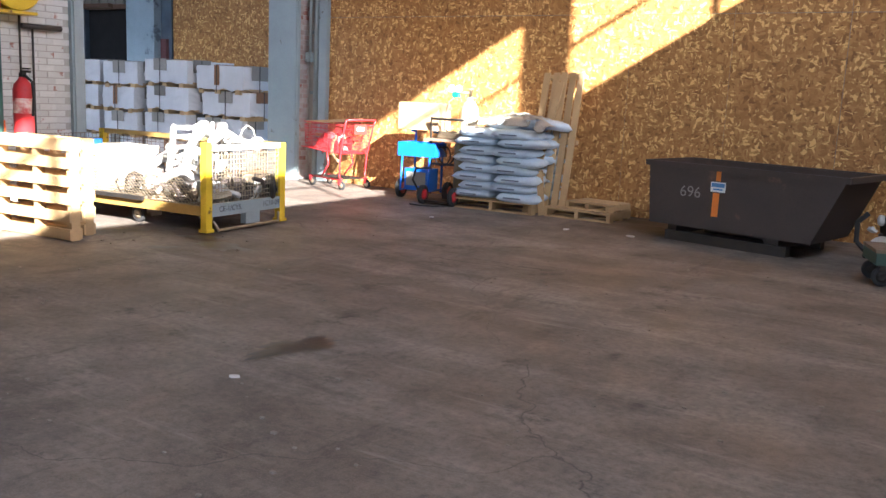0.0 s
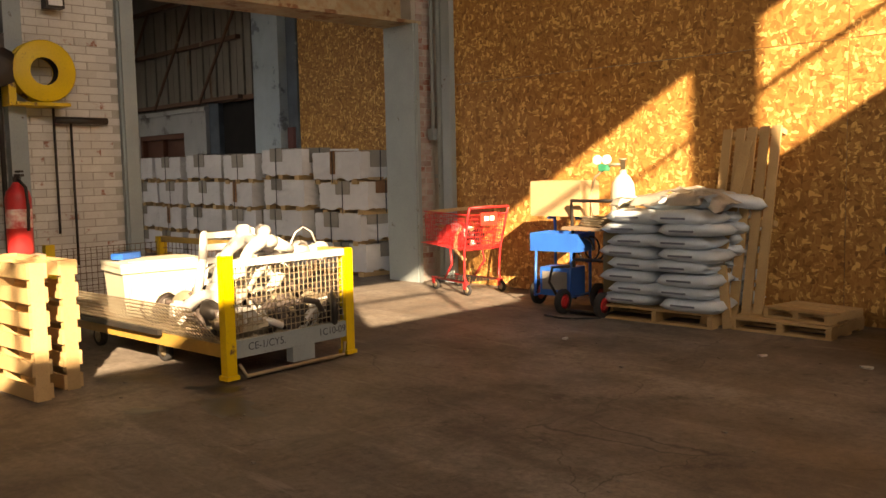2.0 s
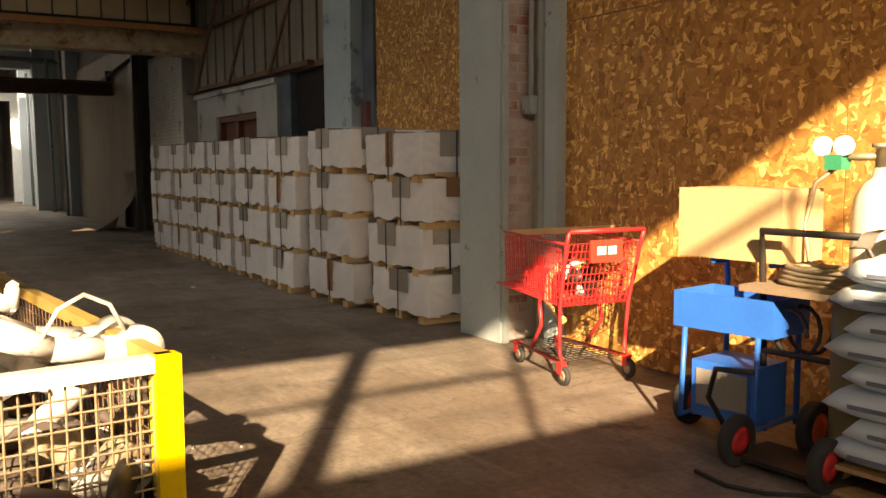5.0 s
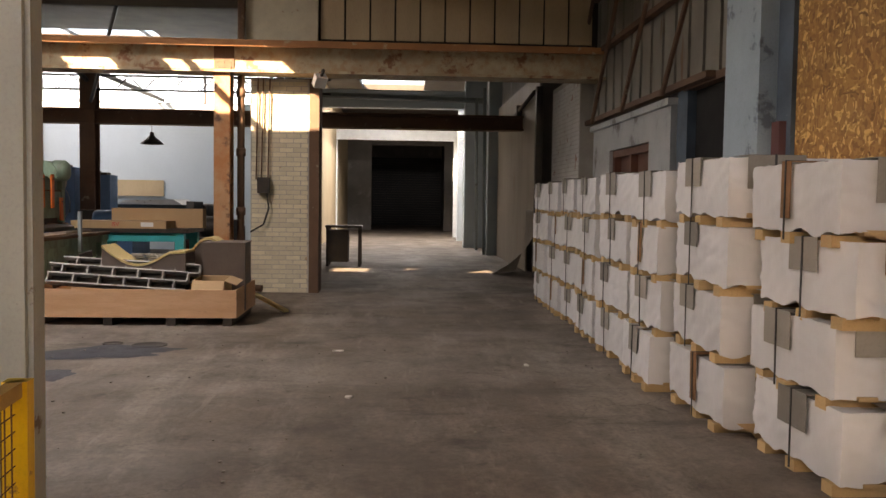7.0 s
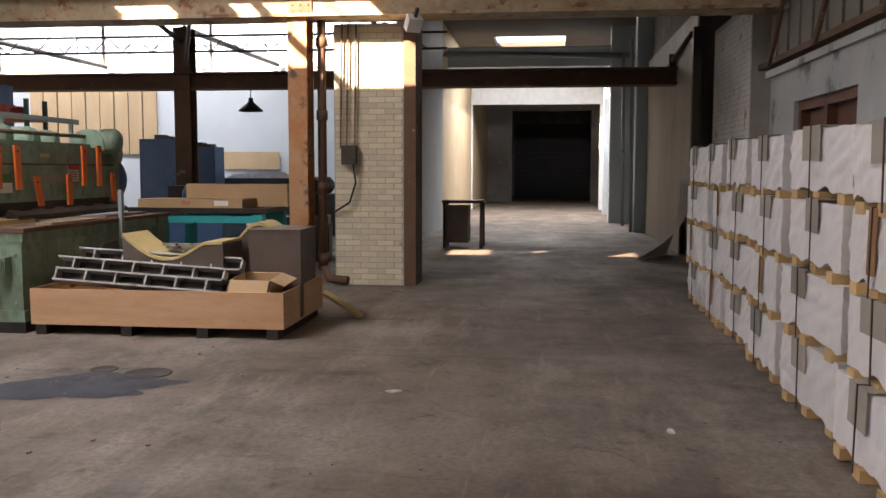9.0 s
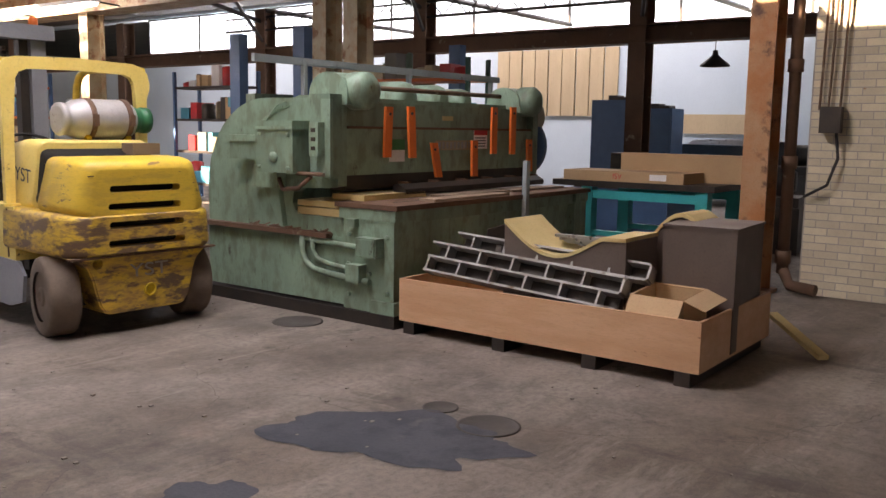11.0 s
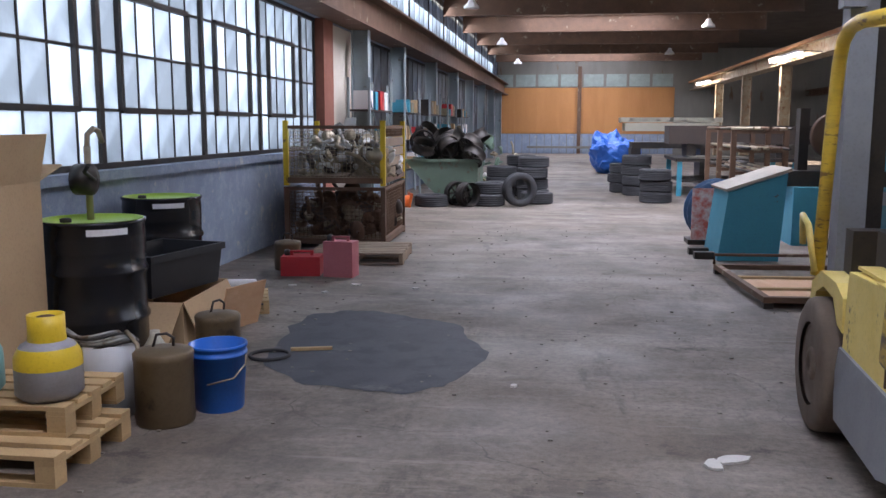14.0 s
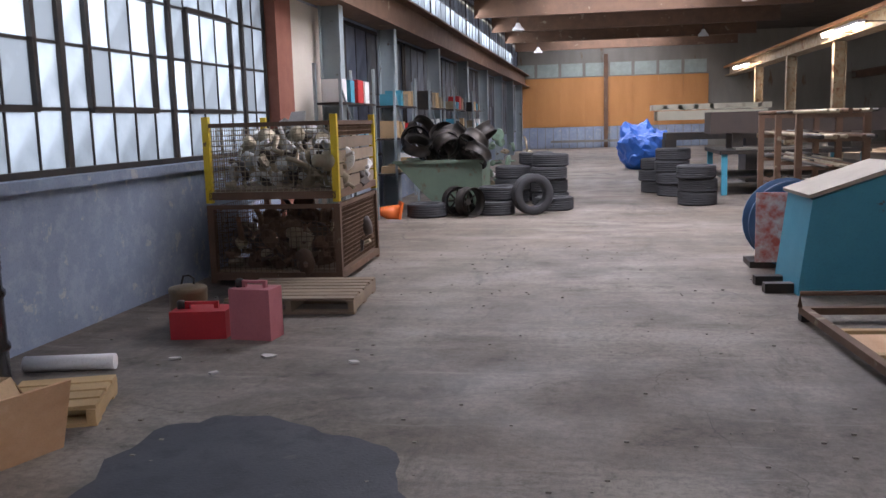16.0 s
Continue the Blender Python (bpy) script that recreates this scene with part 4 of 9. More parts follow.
def swing_arm(m, label):
    """A cast arch: two bowed arms from a high boss, with round eyes at the ends and a web between."""
    ob = thing("swing_arm", m, label, "metal part", "white metal parts in the stillage")
    for x in (0.0, -0.24):
        bm = bmesh.new()
        tapered(bm, [(x, -0.26, 0.02, 0.05), (x, -0.22, 0.16, 0.045), (x, -0.13, 0.30, 0.042), (x, 0.0, 0.37, 0.06), (x, 0.10, 0.34, 0.05), (x, 0.26, 0.27, 0.042), (x, 0.42, 0.25, 0.04), (x, 0.52, 0.24, 0.055)])
        part("arm", bm, ALU, ob, "smooth white bowed arm")
        for y, z, r in ((0.0, 0.43, 0.045), (0.54, 0.24, 0.075), (-0.26, 0.0, 0.07)):
            bm = bmesh.new()
            lathe(bm, [(r * 0.45, -0.045), (r, -0.04), (r, 0.04), (r * 0.45, 0.045)], 18, "x", (x, y, z))
            part("eye", bm, ALU, ob)
    for y, z in ((-0.20, 0.18), (0.0, 0.36), (0.40, 0.25)):
        bm = bmesh.new()
        bar(bm, (0.0, y, z), (-0.24, y, z), 0.035, 10)
        part("cross_tube", bm, ALU, ob)
    bm = bmesh.new()
    rod(bm, [(0.03, 0.22, 0.30), (0.03, 0.28, 0.40), (0.03, 0.36, 0.44), (0.03, 0.44, 0.40), (0.03, 0.48, 0.32)], 0.008, 6)
    part("brake_line", bm, ALU, ob)
    return ob


def ladder_frame(m, label):
    ob = thing("ladder_frame", m, label, "metal part", "white metal parts in the stillage")
    for y, lean in ((0.0, 0.06), (0.30, 0.03)):
        bm = bmesh.new()
        tapered(bm, [(0, y, 0, 0.035), (-0.02, y + lean, 0.25, 0.032), (-0.04, y + lean + 0.03, 0.44, 0.03)])
        part("upright", bm, ALU, ob)
    for k, z in enumerate((0.08, 0.24, 0.34, 0.43)):
        part("rung", boxes((-0.05, -0.01, 0.02 + 0.02 * k, 0.34 + 0.02 * k, z - 0.022, z + 0.022)), ALU, ob, "", 0.01)
    bm = bmesh.new()
    tapered(bm, [(-0.03, 0.36, 0.42, 0.035), (-0.02, 0.46, 0.44, 0.04), (-0.02, 0.54, 0.40, 0.028), (-0.02, 0.55, 0.47, 0.024)])
    part("bracket", bm, ALU, ob)
    return ob


swing_arm(pose(-5.24, 5.88, 0.55, 0, 0, 6), "white cast swing arm lying on top of the stillage")
swing_arm(pose(-5.66, 5.98, 0.34, 0, 20, 35), "white cast swing arm leaning among other parts")
ladder_frame(pose(-5.60, 5.52, 0.52, 0, 0, -4), "white welded ladder frame standing in the stillage")


def scrap_pile(name, m, sx, sy, h, count, mats, label, category, seed):
    """A heap of machined parts, each built from a turned body, a plate and rods, as counted parts of one heap."""
    rnd = random.Random(seed)
    ob = thing(name, m, label, category)
    for k in range(count):
        x, y = rnd.uniform(-sx, sx), rnd.uniform(-sy, sy)
        z = h * rnd.random() * (1 - 0.6 * max(abs(x) / sx, abs(y) / sy)) + 0.04
        bm = bmesh.new()
        kind = rnd.randrange(4)
        r = rnd.uniform(0.04, 0.1)
        if kind == 0:
            lathe(bm, [(r * 0.5, -r), (r, -r * 0.8), (r, -r * 0.1), (r * 0.6, 0), (r * 0.6, r), (r * 0.3, r * 1.2)], 12, "z")
        elif kind == 1:
            rod(bm, [(-r * 2, 0, 0), (-r, 0, r), (r, 0, r), (r * 2, 0, 0), (r * 2.4, r, 0)], r * 0.28, 7)
        elif kind == 2:
            prism(bm, [(-r, -r), (r, -r * 0.7), (r * 1.3, r * 0.4), (0, r), (-r, r * 0.6)], "z", -r * 0.3, r * 0.3)
            lathe(bm, [(r * 0.4, r * 0.3), (r * 0.4, r * 0.7), (r * 0.2, r * 0.8)], 10, "z")
        else:
            lathe(bm, [(r * 1.3, -0.02), (r * 1.4, 0), (r * 1.3, 0.02), (r * 0.5, 0.03)], 16, "z")
            bar(bm, (0, 0, 0), (0, r * 1.5, r), r * 0.2, 6)
        p = part("piece", bm, rnd.choice(mats), ob)
        p.matrix_basis = pose(x, y, z, rnd.uniform(0, 180), rnd.uniform(0, 180), rnd.uniform(0, 360))
    return ob


scrap_pile("scrap_heap", pose(-5.6, 5.9, 0.25, 0, 0, 3), 0.66, 0.5, 0.24, 120, [ALU, GALV, STEEL_DARK, CAST_DARK], "heap of small steel and aluminium parts on the stillage deck", "scrap parts", 5)


def storage_tote(m, mat, w, d, h, label, lid=True):
    ob = thing("storage_tote", m, label, "plastic crate")
    bm = bmesh.new()
    a = [(-w * 0.46, -d * 0.45, 0), (w * 0.46, -d * 0.45, 0), (w * 0.46, d * 0.45, 0), (-w * 0.46, d * 0.45, 0)]
    b = [(-w / 2, -d / 2, h), (w / 2, -d / 2, h), (w / 2, d / 2, h), (-w / 2, d / 2, h)]
    t = 0.012
    ci = [(x * (1 - 2 * t / w), y * (1 - 2 * t / d), z) for x, y, z in b]
    di = [(x * (1 - 2 * t / w), y * (1 - 2 * t / d), 0.015) for x, y, z in a]
    rings = [[bm.verts.new(p) for p in r] for r in (a, b, ci, di)]
    for r0, r1 in zip(rings, rings[1:]):
        for k in range(4):
            bm.faces.new((r0[k], r0[(k + 1) % 4], r1[(k + 1) % 4], r1[k]))
    bm.faces.new(rings[0][::-1])
    bm.faces.new(rings[3])
    part("body", bm, mat, ob)
    rim = boxes((-w / 2 - 0.015, w / 2 + 0.015, -d / 2 - 0.015, -d / 2 + 0.01, h - 0.05, h), (-w / 2 - 0.015, w / 2 + 0.015, d / 2 - 0.01, d / 2 + 0.015, h - 0.05, h), (-w / 2 - 0.015, -w / 2 + 0.01, -d / 2, d / 2, h - 0.05, h), (w / 2 - 0.01, w / 2 + 0.015, -d / 2, d / 2, h - 0.05, h))
    part("rim", rim, mat, ob)
    for k in range(6):
        x = -w * 0.42 + w * 0.168 * k
        part("rib", boxes((x - 0.006, x + 0.006, -d / 2 - 0.008, -d / 2 + 0.02, 0.04, h - 0.05)), mat, ob)
    if lid:
        part("lid", boxes((-w / 2 - 0.02, w / 2 + 0.02, -d / 2 - 0.02, d / 2 + 0.02, h, h + 0.03), (-w * 0.4, w * 0.4, -d * 0.4, d * 0.4, h + 0.03, h + 0.04)), mat, ob, "", 0.006)
    return ob


storage_tote(pose(-6.72, 5.72, 0.25, 0, 0, 84), CREAM, 0.70, 0.50, 0.42, "cream plastic lidded tote standing in the stillage")
single("work_glove", boxes((-0.06, 0.06, -0.12, 0.12, 0, 0.05), (-0.1, -0.05, -0.02, 0.06, 0, 0.04)), BLUE_PLASTIC, pose(-6.82, 5.52, 0.715, 0, 0, 30), "blue work glove lying on the cream tote", "glove", bevel=0.015)


# ---- loading bay: pallets ----
def upright_pallet(m, w, h, label, group="standing pallets"):
    ob = thing("wooden_pallet", m, label, "pallet", group)
    slat = mesh_of("board", boxes((0, w, 0, 0.02, 0, 0.095)), WOOD_PALE, 0.003)
    for y in (0.0, 0.11):
        for k in range(6):
            p = new("board", slat)
            p.parent = ob
            p.matrix_basis = pose(0, y, 0.01 + k * (h - 0.11) / 5)
    bear = mesh_of("bearer", boxes((0, 0.045, 0.02, 0.11, 0, h)), WOOD_PALE, 0.004)
    for x in (0, w / 2, w - 0.045):
        p = new("bearer", bear)
        p.parent = ob
        p.matrix_basis = pose(x, 0, 0)
    return ob


upright_pallet(pose(-6.25, 4.12, 0, 0, 0, 6), 0.95, 0.88, "pale wooden pallet standing on its edge in the sun")
upright_pallet(pose(-6.35, 4.38, 0, 0, 0, 6), 0.88, 0.87, "pale wooden pallet standing behind another one")
upright_pallet(pose(-6.9, 3.6, 0, 0, 0, 40), 0.9, 0.5, "low pale wooden pallet standing in the sun")


# ---- loading bay: shopping cart ----
def shopping_cart(m):
    ob = thing("shopping_cart", m, "red wire shopping cart holding tools and scraps", "cart")
    # local x forward (nose), y across
    lo, hi, zb, zt = 0.24, 0.27, 0.50, 0.90
    def grid(name, o, u, v, nu, nv):
        bm = bmesh.new()
        wire_grid(bm, o, u, v, nu, nv, 0.0032)
        part(name, bm, RED_PAINT, ob)
    grid("basket_side", (-0.02, -0.26, zb), (0.82, 0.06, 0.06), (0, -0.01, 0.36), 24, 7)
    grid("basket_side", (-0.02, 0.26, zb), (0.82, -0.06, 0.06), (0, 0.01, 0.36), 24, 7)
    grid("basket_back", (0, -0.26, zb), (0, 0.52, 0), (-0.10, 0, 0.40), 16, 8)
    grid("basket_nose", (0.80, -0.2, zb + 0.06), (0, 0.4, 0), (0.03, 0, 0.32), 12, 6)
    grid("basket_floor", (0, -0.25, zb), (0.8, 0.04, 0.06), (0, 0.5, 0), 18, 12)
    fr = bmesh.new()
    for s in (-1, 1):
        rod(fr, [(-0.13, s * 0.28, 0.98), (-0.1, s * 0.28, 0.9), (0.0, s * 0.26, 0.50), (0.02, s * 0.25, 0.2), (-0.02, s * 0.25, 0.14), (0.75, s * 0.17, 0.14)], 0.013, 8)
        rod(fr, [(0.30, s * 0.23, 0.50), (0.26, s * 0.24, 0.34), (0.42, s * 0.22, 0.16)], 0.013, 8)
        rod(fr, [(-0.1, s * 0.275, 0.9), (0.83, s * 0.21, 0.92)], 0.008, 6)
    part("frame", fr, RED_PAINT, ob)
    hd = bmesh.new()
    bar(hd, (-0.13, -0.28, 0.98), (-0.13, 0.28, 0.98), 0.016, 10)
    part("handle", hd, RED_PAINT, ob)
    part("sign", boxes((-0.125, -0.11, -0.12, 0.12, 0.78, 0.92)), material("red_sign", (0.62, 0.04, 0.03), 0.4), ob, "small red sign with pale lettering", 0.003)
    part("sign_bar", boxes((-0.13, -0.126, -0.07, -0.01, 0.83, 0.88), (-0.13, -0.126, 0.01, 0.07, 0.83, 0.88)), WHITE, ob)
    sh = bmesh.new()
    wire_grid(sh, (0.0, -0.2, 0.145), (0.7, 0.03, 0), (0, 0.4, 0), 12, 8, 0.003)
    part("lower_rack", sh, STEEL_DARK, ob)
    for x, y in ((0.0, -0.25), (0.0, 0.25), (0.7, -0.17), (0.7, 0.17)):
        wheel_into(ob, (x - 0.03, y, 0.062), 0.062, 0.03, "y", GALV, "caster")
        part("caster_fork", boxes((x - 0.03, x + 0.02, y - 0.022, y + 0.022, 0.07, 0.15)), RED_PAINT, ob)
    return ob


shopping_cart(pose(-6.5, 9.52, 0, 0, 0, 173))
scrap_pile("tool_clutter", pose(-6.88, 9.56, 0.53, 0, 0, -7), 0.26, 0.17, 0.2, 26, [RED_PAINT, STEEL_DARK, ALU, WOOD_PALE], "tools and scraps piled in the red cart", "tools", 8)
lev = bmesh.new()
box(lev, -0.45, 0.45, -0.02, 0.02, -0.02, 0.02)
single("wooden_stake", lev, WOOD_PALE, pose(-6.9, 9.55, 0.945, 0, -5, 10), "wooden stake lying across the red cart", "stake", bevel=0.003)


# ---- loading bay: blue welding cart and cylinders ----
def welding_cart(m):
    ob = thing("welding_cart", m, "blue steel welding cart with a tool tray and red wheels", "cart")
    tray = boxes((-0.27, 0.27, -0.17, 0.17, 0.58, 0.595), (-0.27, 0.27, -0.17, -0.155, 0.595, 0.76), (-0.27, 0.27, 0.155, 0.17, 0.595, 0.76), (-0.27, -0.255, -0.155, 0.155, 0.595, 0.76), (0.255, 0.27, -0.155, 0.155, 0.595, 0.76))
    part("tray", tray, BLUE_PLASTIC, ob, "open blue tool tray", 0.004)
    fr = bmesh.new()
    for s in (-0.2, 0.2):
        rod(fr, [(s, 0.2, 0.1), (s, 0.2, 0.8), (s * 0.8, 0.12, 0.9), (s * 0.8, 0.0, 0.905)], 0.016, 8)
        rod(fr, [(s, 0.2, 0.14), (s, -0.2, 0.14), (s, -0.17, 0.58)], 0.014, 8)
    part("frame", fr, BLUE_PLASTIC, ob)
    bx = boxes((-0.17, 0.17, -0.15, 0.15, 0.14, 0.42))
    part("power_source", bx, BLUE_PLASTIC, ob, "scuffed blue welding machine", 0.015)
    part("power_panel", boxes((-0.14, 0.14, -0.158, -0.152, 0.2, 0.38)), PATCH_GREY, ob)
    for s in (-0.3, 0.3):
        wheel_into(ob, (s * 1.15, 0.1, 0.13), 0.13, 0.06, "x", material("red_wheel_disc", (0.55, 0.09, 0.05), 0.5))
    cable = bmesh.new()
    rod(cable, [(0.3 + 0.1 * math.cos(a), -0.1 + 0.02 * a, 0.6 + 0.12 * math.sin(a)) for a in [k * 0.5 for k in range(26)]], 0.011, 6)
    part("cable", cable, BLACK_RUBBER, ob)
    return ob


welding_cart(pose(-5.15, 9.27, 0, 0, 0, 8))
tank = thing("gas_cylinder", pose(-4.62, 9.55, 0), "tall cream gas cylinder with a gauge on top", "gas cylinder")
bm = bmesh.new()
lathe(bm, [(0.11, 0), (0.118, 0.02), (0.118, 1.16), (0.105, 1.24), (0.07, 1.30), (0.035, 1.33), (0.035, 1.37)], 24)
part("body", bm, CYL_WHITE, tank)
bm = bmesh.new()
lathe(bm, [(0.025, 1.37), (0.025, 1.46), (0.04, 1.46), (0.04, 1.48)], 12)
bar(bm, (0, 0, 1.42), (-0.17, -0.06, 1.42), 0.018, 8)
part("valve", bm, GALV, tank)
for dx in (-0.13, -0.24):
    bm = bmesh.new()
    lathe(bm, [(0.045, -0.02), (0.048, 0.0), (0.044, 0.015)], 16, "y", (dx, -0.08, 1.47))
    part("gauge", bm, WHITE, tank, "round pressure gauge")
part("regulator", boxes((-0.22, -0.13, -0.1, -0.03, 1.36, 1.43)), material("green_regulator", (0.02, 0.25, 0.14), 0.4), tank, "green regulator body", 0.01)
bm = bmesh.new()
rod(bm, [(-0.17, -0.06, 1.38), (-0.26, -0.1, 1.3), (-0.3, -0.12, 1.1), (-0.24, -0.16, 0.95), (-0.2, -0.2, 0.9)], 0.012, 6)
part("hose", bm, GALV, tank)


def hand_truck(m):
    ob = thing("hand_truck", m, "black steel hand truck with a wooden shelf and coiled cable", "hand truck")
    bm = bmesh.new()
    rod(bm, [(-0.28, 0, 0.1), (-0.28, -0.05, 0.95), (-0.24, -0.12, 1.08), (0.24, -0.12, 1.08), (0.28, -0.05, 0.95), (0.28, 0, 0.1)], 0.017, 8)
    bar(bm, (-0.28, -0.03, 0.5), (0.28, -0.03, 0.5), 0.015, 8)
    rod(bm, [(-0.28, -0.25, 0.1), (-0.36, -0.33, 0.3), (-0.3, -0.36, 0.45), (-0.1, -0.36, 0.47)], 0.014, 8)
    part("frame", bm, STEEL_DARK, ob)
    part("shelf", boxes((-0.3, 0.3, -0.2, 0.2, 0.8, 0.83)), WOOD_OLD, ob, "", 0.004)
    part("toe_plate", boxes((-0.26, 0.26, -0.3, 0.0, 0.03, 0.05)), STEEL_DARK, ob)
    bm = bmesh.new()
    for k in range(4):
        r = 0.13 + 0.012 * k
        rod(bm, [(0.03 * k + r * 1.5 * math.cos(a), -0.02 + r * 0.7 * math.sin(a), 0.85 + 0.022 * k) for a in [j * math.pi / 9 for j in range(19)]], 0.012, 6)
    part("coiled_cable", bm, GALV, ob, "coil of dusty cable")
    for s in (-0.22, 0.22):
        wheel_into(ob, (s, -0.3, 0.12), 0.12, 0.05, "x", RED_PAINT)
    return ob


hand_truck(pose(-4.72, 9.3, 0, 0, 0, 4))
single("oxygen_cylinder", (lambda b: (lathe(b, [(0.13, 0), (0.14, 0.02), (0.14, 0.72), (0.1, 0.79)], 20), b)[1])(bmesh.new()), material("olive_drum_paint", (0.16, 0.13, 0.06), 0.6), pose(-4.5, 9.3, 0.05), "short olive drum standing on the hand truck", "drum")
ct = thing("cardboard_carton", pose(-5.22, 9.4, 0.98, 0, 0, 4), "large closed cardboard carton resting on the welding cart", "carton")
part("body", boxes((-0.3, 0.3, -0.17, 0.17, -0.06, 0.29)), CARDBOARD, ct, "", 0.004)
part("tape", boxes((-0.3, 0.3, -0.03, 0.03, 0.29, 0.2915)), material("brown_tape", (0.5, 0.36, 0.2), 0.3), ct)


# ---- loading bay: sacks on a pallet ----
def sack_mesh(seed):
    rnd = random.Random(seed)
    bm = bmesh.new()
    nx, ny = 12, 8
    w, d, h = 0.55, 0.40, 0.112
    top, low = [], []
    for i in range(nx + 1):
        for j in range(ny + 1):
            u, v = 2 * i / nx - 1, 2 * j / ny - 1
            edge = max(0.0, (1 - abs(u) ** 5) * (1 - abs(v) ** 5)) ** 0.33
            wob = 0.008 * math.sin(9 * u + seed) * math.cos(7 * v + 2 * seed) + rnd.uniform(-0.003, 0.003)
            x, y = u * w / 2 * (1 - 0.05 * v * v), v * d / 2 * (1 - 0.05 * u * u)
            top.append(bm.verts.new((x, y, h / 2 + (h * 0.56 + wob) * edge)))
            low.append(bm.verts.new((x, y, h / 2 - h * 0.44 * edge)))
    def at(lst, i, j):
        return lst[i * (ny + 1) + j]
    for i in range(nx):
        for j in range(ny):
            bm.faces.new((at(top, i, j), at(top, i + 1, j), at(top, i + 1, j + 1), at(top, i, j + 1))).smooth = True
            bm.faces.new((at(low, i, j), at(low, i, j + 1), at(low, i + 1, j + 1), at(low, i + 1, j))).smooth = True
    bmesh.ops.remove_doubles(bm, verts=bm.verts, dist=0.002)
    return mesh_of("sack", bm, BAG)


SACKS = [sack_mesh(k) for k in range(5)]
PRINT = mesh_of("print", boxes((-0.13, 0.10, -0.001, 0.001, -0.009, 0.009)), material("faded_print", (0.14, 0.17, 0.24), 0.6))
bp = thing("wooden_pallet", pose(-4.5, 9.02, 0, 0, 0, 4), "wooden pallet under a stack of pale blue sacks", "pallet")
pallet_into(bp, 1.1, 0.98, WOOD_PALE)
for layer in range(8):
    for gx in range(2):
        for gy in range(2):
            rnd = random.Random(100 + layer * 7 + gx * 3 + gy)
            shift = 0.04 if layer % 2 else -0.04
            sk = tagged(new("sack", SACKS[rnd.randrange(5)]), "full pale blue plastic sack stacked on a pallet", "sack", "stack of sacks")
            sk.matrix_world = pose(-4.5 + 0.29 + 0.53 * gx + shift * (1 - 2 * gx) + rnd.uniform(-0.02, 0.02), 9.02 + 0.24 + 0.5 * gy + rnd.uniform(-0.015, 0.015), 0.128 + 0.108 * layer, rnd.uniform(-3, 3), rnd.uniform(-3, 3), 4 + rnd.uniform(-4, 4) + (180 if rnd.random() < 0.5 else 0)) @ Matrix.Diagonal((1.02, 1.24, 1.0, 1))
            if gy == 0:
                p = new("print", PRINT)
                p.parent = sk
                p.matrix_world = pose(sk.matrix_world.translation.x, sk.matrix_world.translation.y - 0.253, sk.matrix_world.translation.z + 0.062, 0, 0, 4)
for k in range(3):
    rnd = random.Random(300 + k)
    sk = tagged(new("sack", SACKS[k]), "pale blue plastic sack lying on top of the stack", "sack", "stack of sacks")
    sk.matrix_world = pose(-4.05 + 0.26 * k, 9.5 + 0.08 * k, 0.985 + 0.02 * k, rnd.uniform(-6, 6), 8, 20 * k)
fl = bmesh.new()
n = 16
vs = [[fl.verts.new((-0.55 + 1.1 * i / n, -0.45 + 0.95 * j / n, 0.10 * math.exp(-((i / n - 0.55) ** 2 + (j / n - 0.5) ** 2) * 9) + 0.035 * noise.noise((i * 0.7, j * 0.7, 3)) - 0.06 * (j < 2) - 0.05 * (i > n - 2))) for j in range(n + 1)] for i in range(n + 1)]
for i in range(n):
    for j in range(n):
        if noise.noise((i * 0.35, j * 0.35, 9)) > -0.28:
            fl.faces.new((vs[i][j], vs[i + 1][j], vs[i + 1][j + 1], vs[i][j + 1])).smooth = True
bmesh.ops.solidify(fl, geom=list(fl.faces), thickness=0.003)
single("plastic_cover", fl, FILM, pose(-3.9, 9.5, 1.105, 0, 0, 4), "crumpled dusty plastic film over the sacks", "plastic film")


# ---- loading bay: leaning pallets ----
def long_pallet(m, label):
    ob = thing("long_pallet", m, label, "pallet", "long pallets at the strand board wall")
    for k, x in enumerate((0.0, 0.13, 0.24, 0.36, 0.47)):
        part("board", boxes((x, x + 0.085, 0, 0.022, 0, 1.75)), WOOD_PALE, ob, "", 0.003)
    for z in (0.02, 0.85, 1.68):
        part("cross_board", boxes((-0.01, 0.565, 0.022, 0.1, z, z + 0.05)), WOOD_PALE, ob, "", 0.003)
    return ob


long_pallet(pose(-3.70, 9.46, 0.03, -15, -2, 0) , "long pale wooden pallet leaning against the wall")
st = bmesh.new()
box(st, 0, 0.09, 0, 0.025, 0, 1.72)
single("wooden_plank", st, WOOD_PALE, pose(-3.63, 9.28, 0.0, -20, 3, 0), "narrow plank leaning on the sacks", "plank", bevel=0.003)
st = bmesh.new()
box(st, 0, 0.08, 0, 0.025, 0, 0.55)
single("wooden_plank", st, WOOD_PALE, pose(-3.36, 9.2, 0.0, -14, -14, 0), "short broken plank leaning on the sacks", "plank", bevel=0.003)
lp = thing("wooden_pallet", pose(-3.3, 9.22, 0, 0, 0, 2), "pale wooden pallet lying flat before the wall", "pallet")
pallet_into(lp, 0.84, 0.72, WOOD_PALE, 0.11, 5)
lp = thing("wooden_pallet", pose(-3.1, 9.4, 0.11, 0, 0, -8), "broken wooden pallet lying on another pallet", "pallet")
pallet_into(lp, 0.6, 0.5, WOOD_PALE, 0.09, 4)


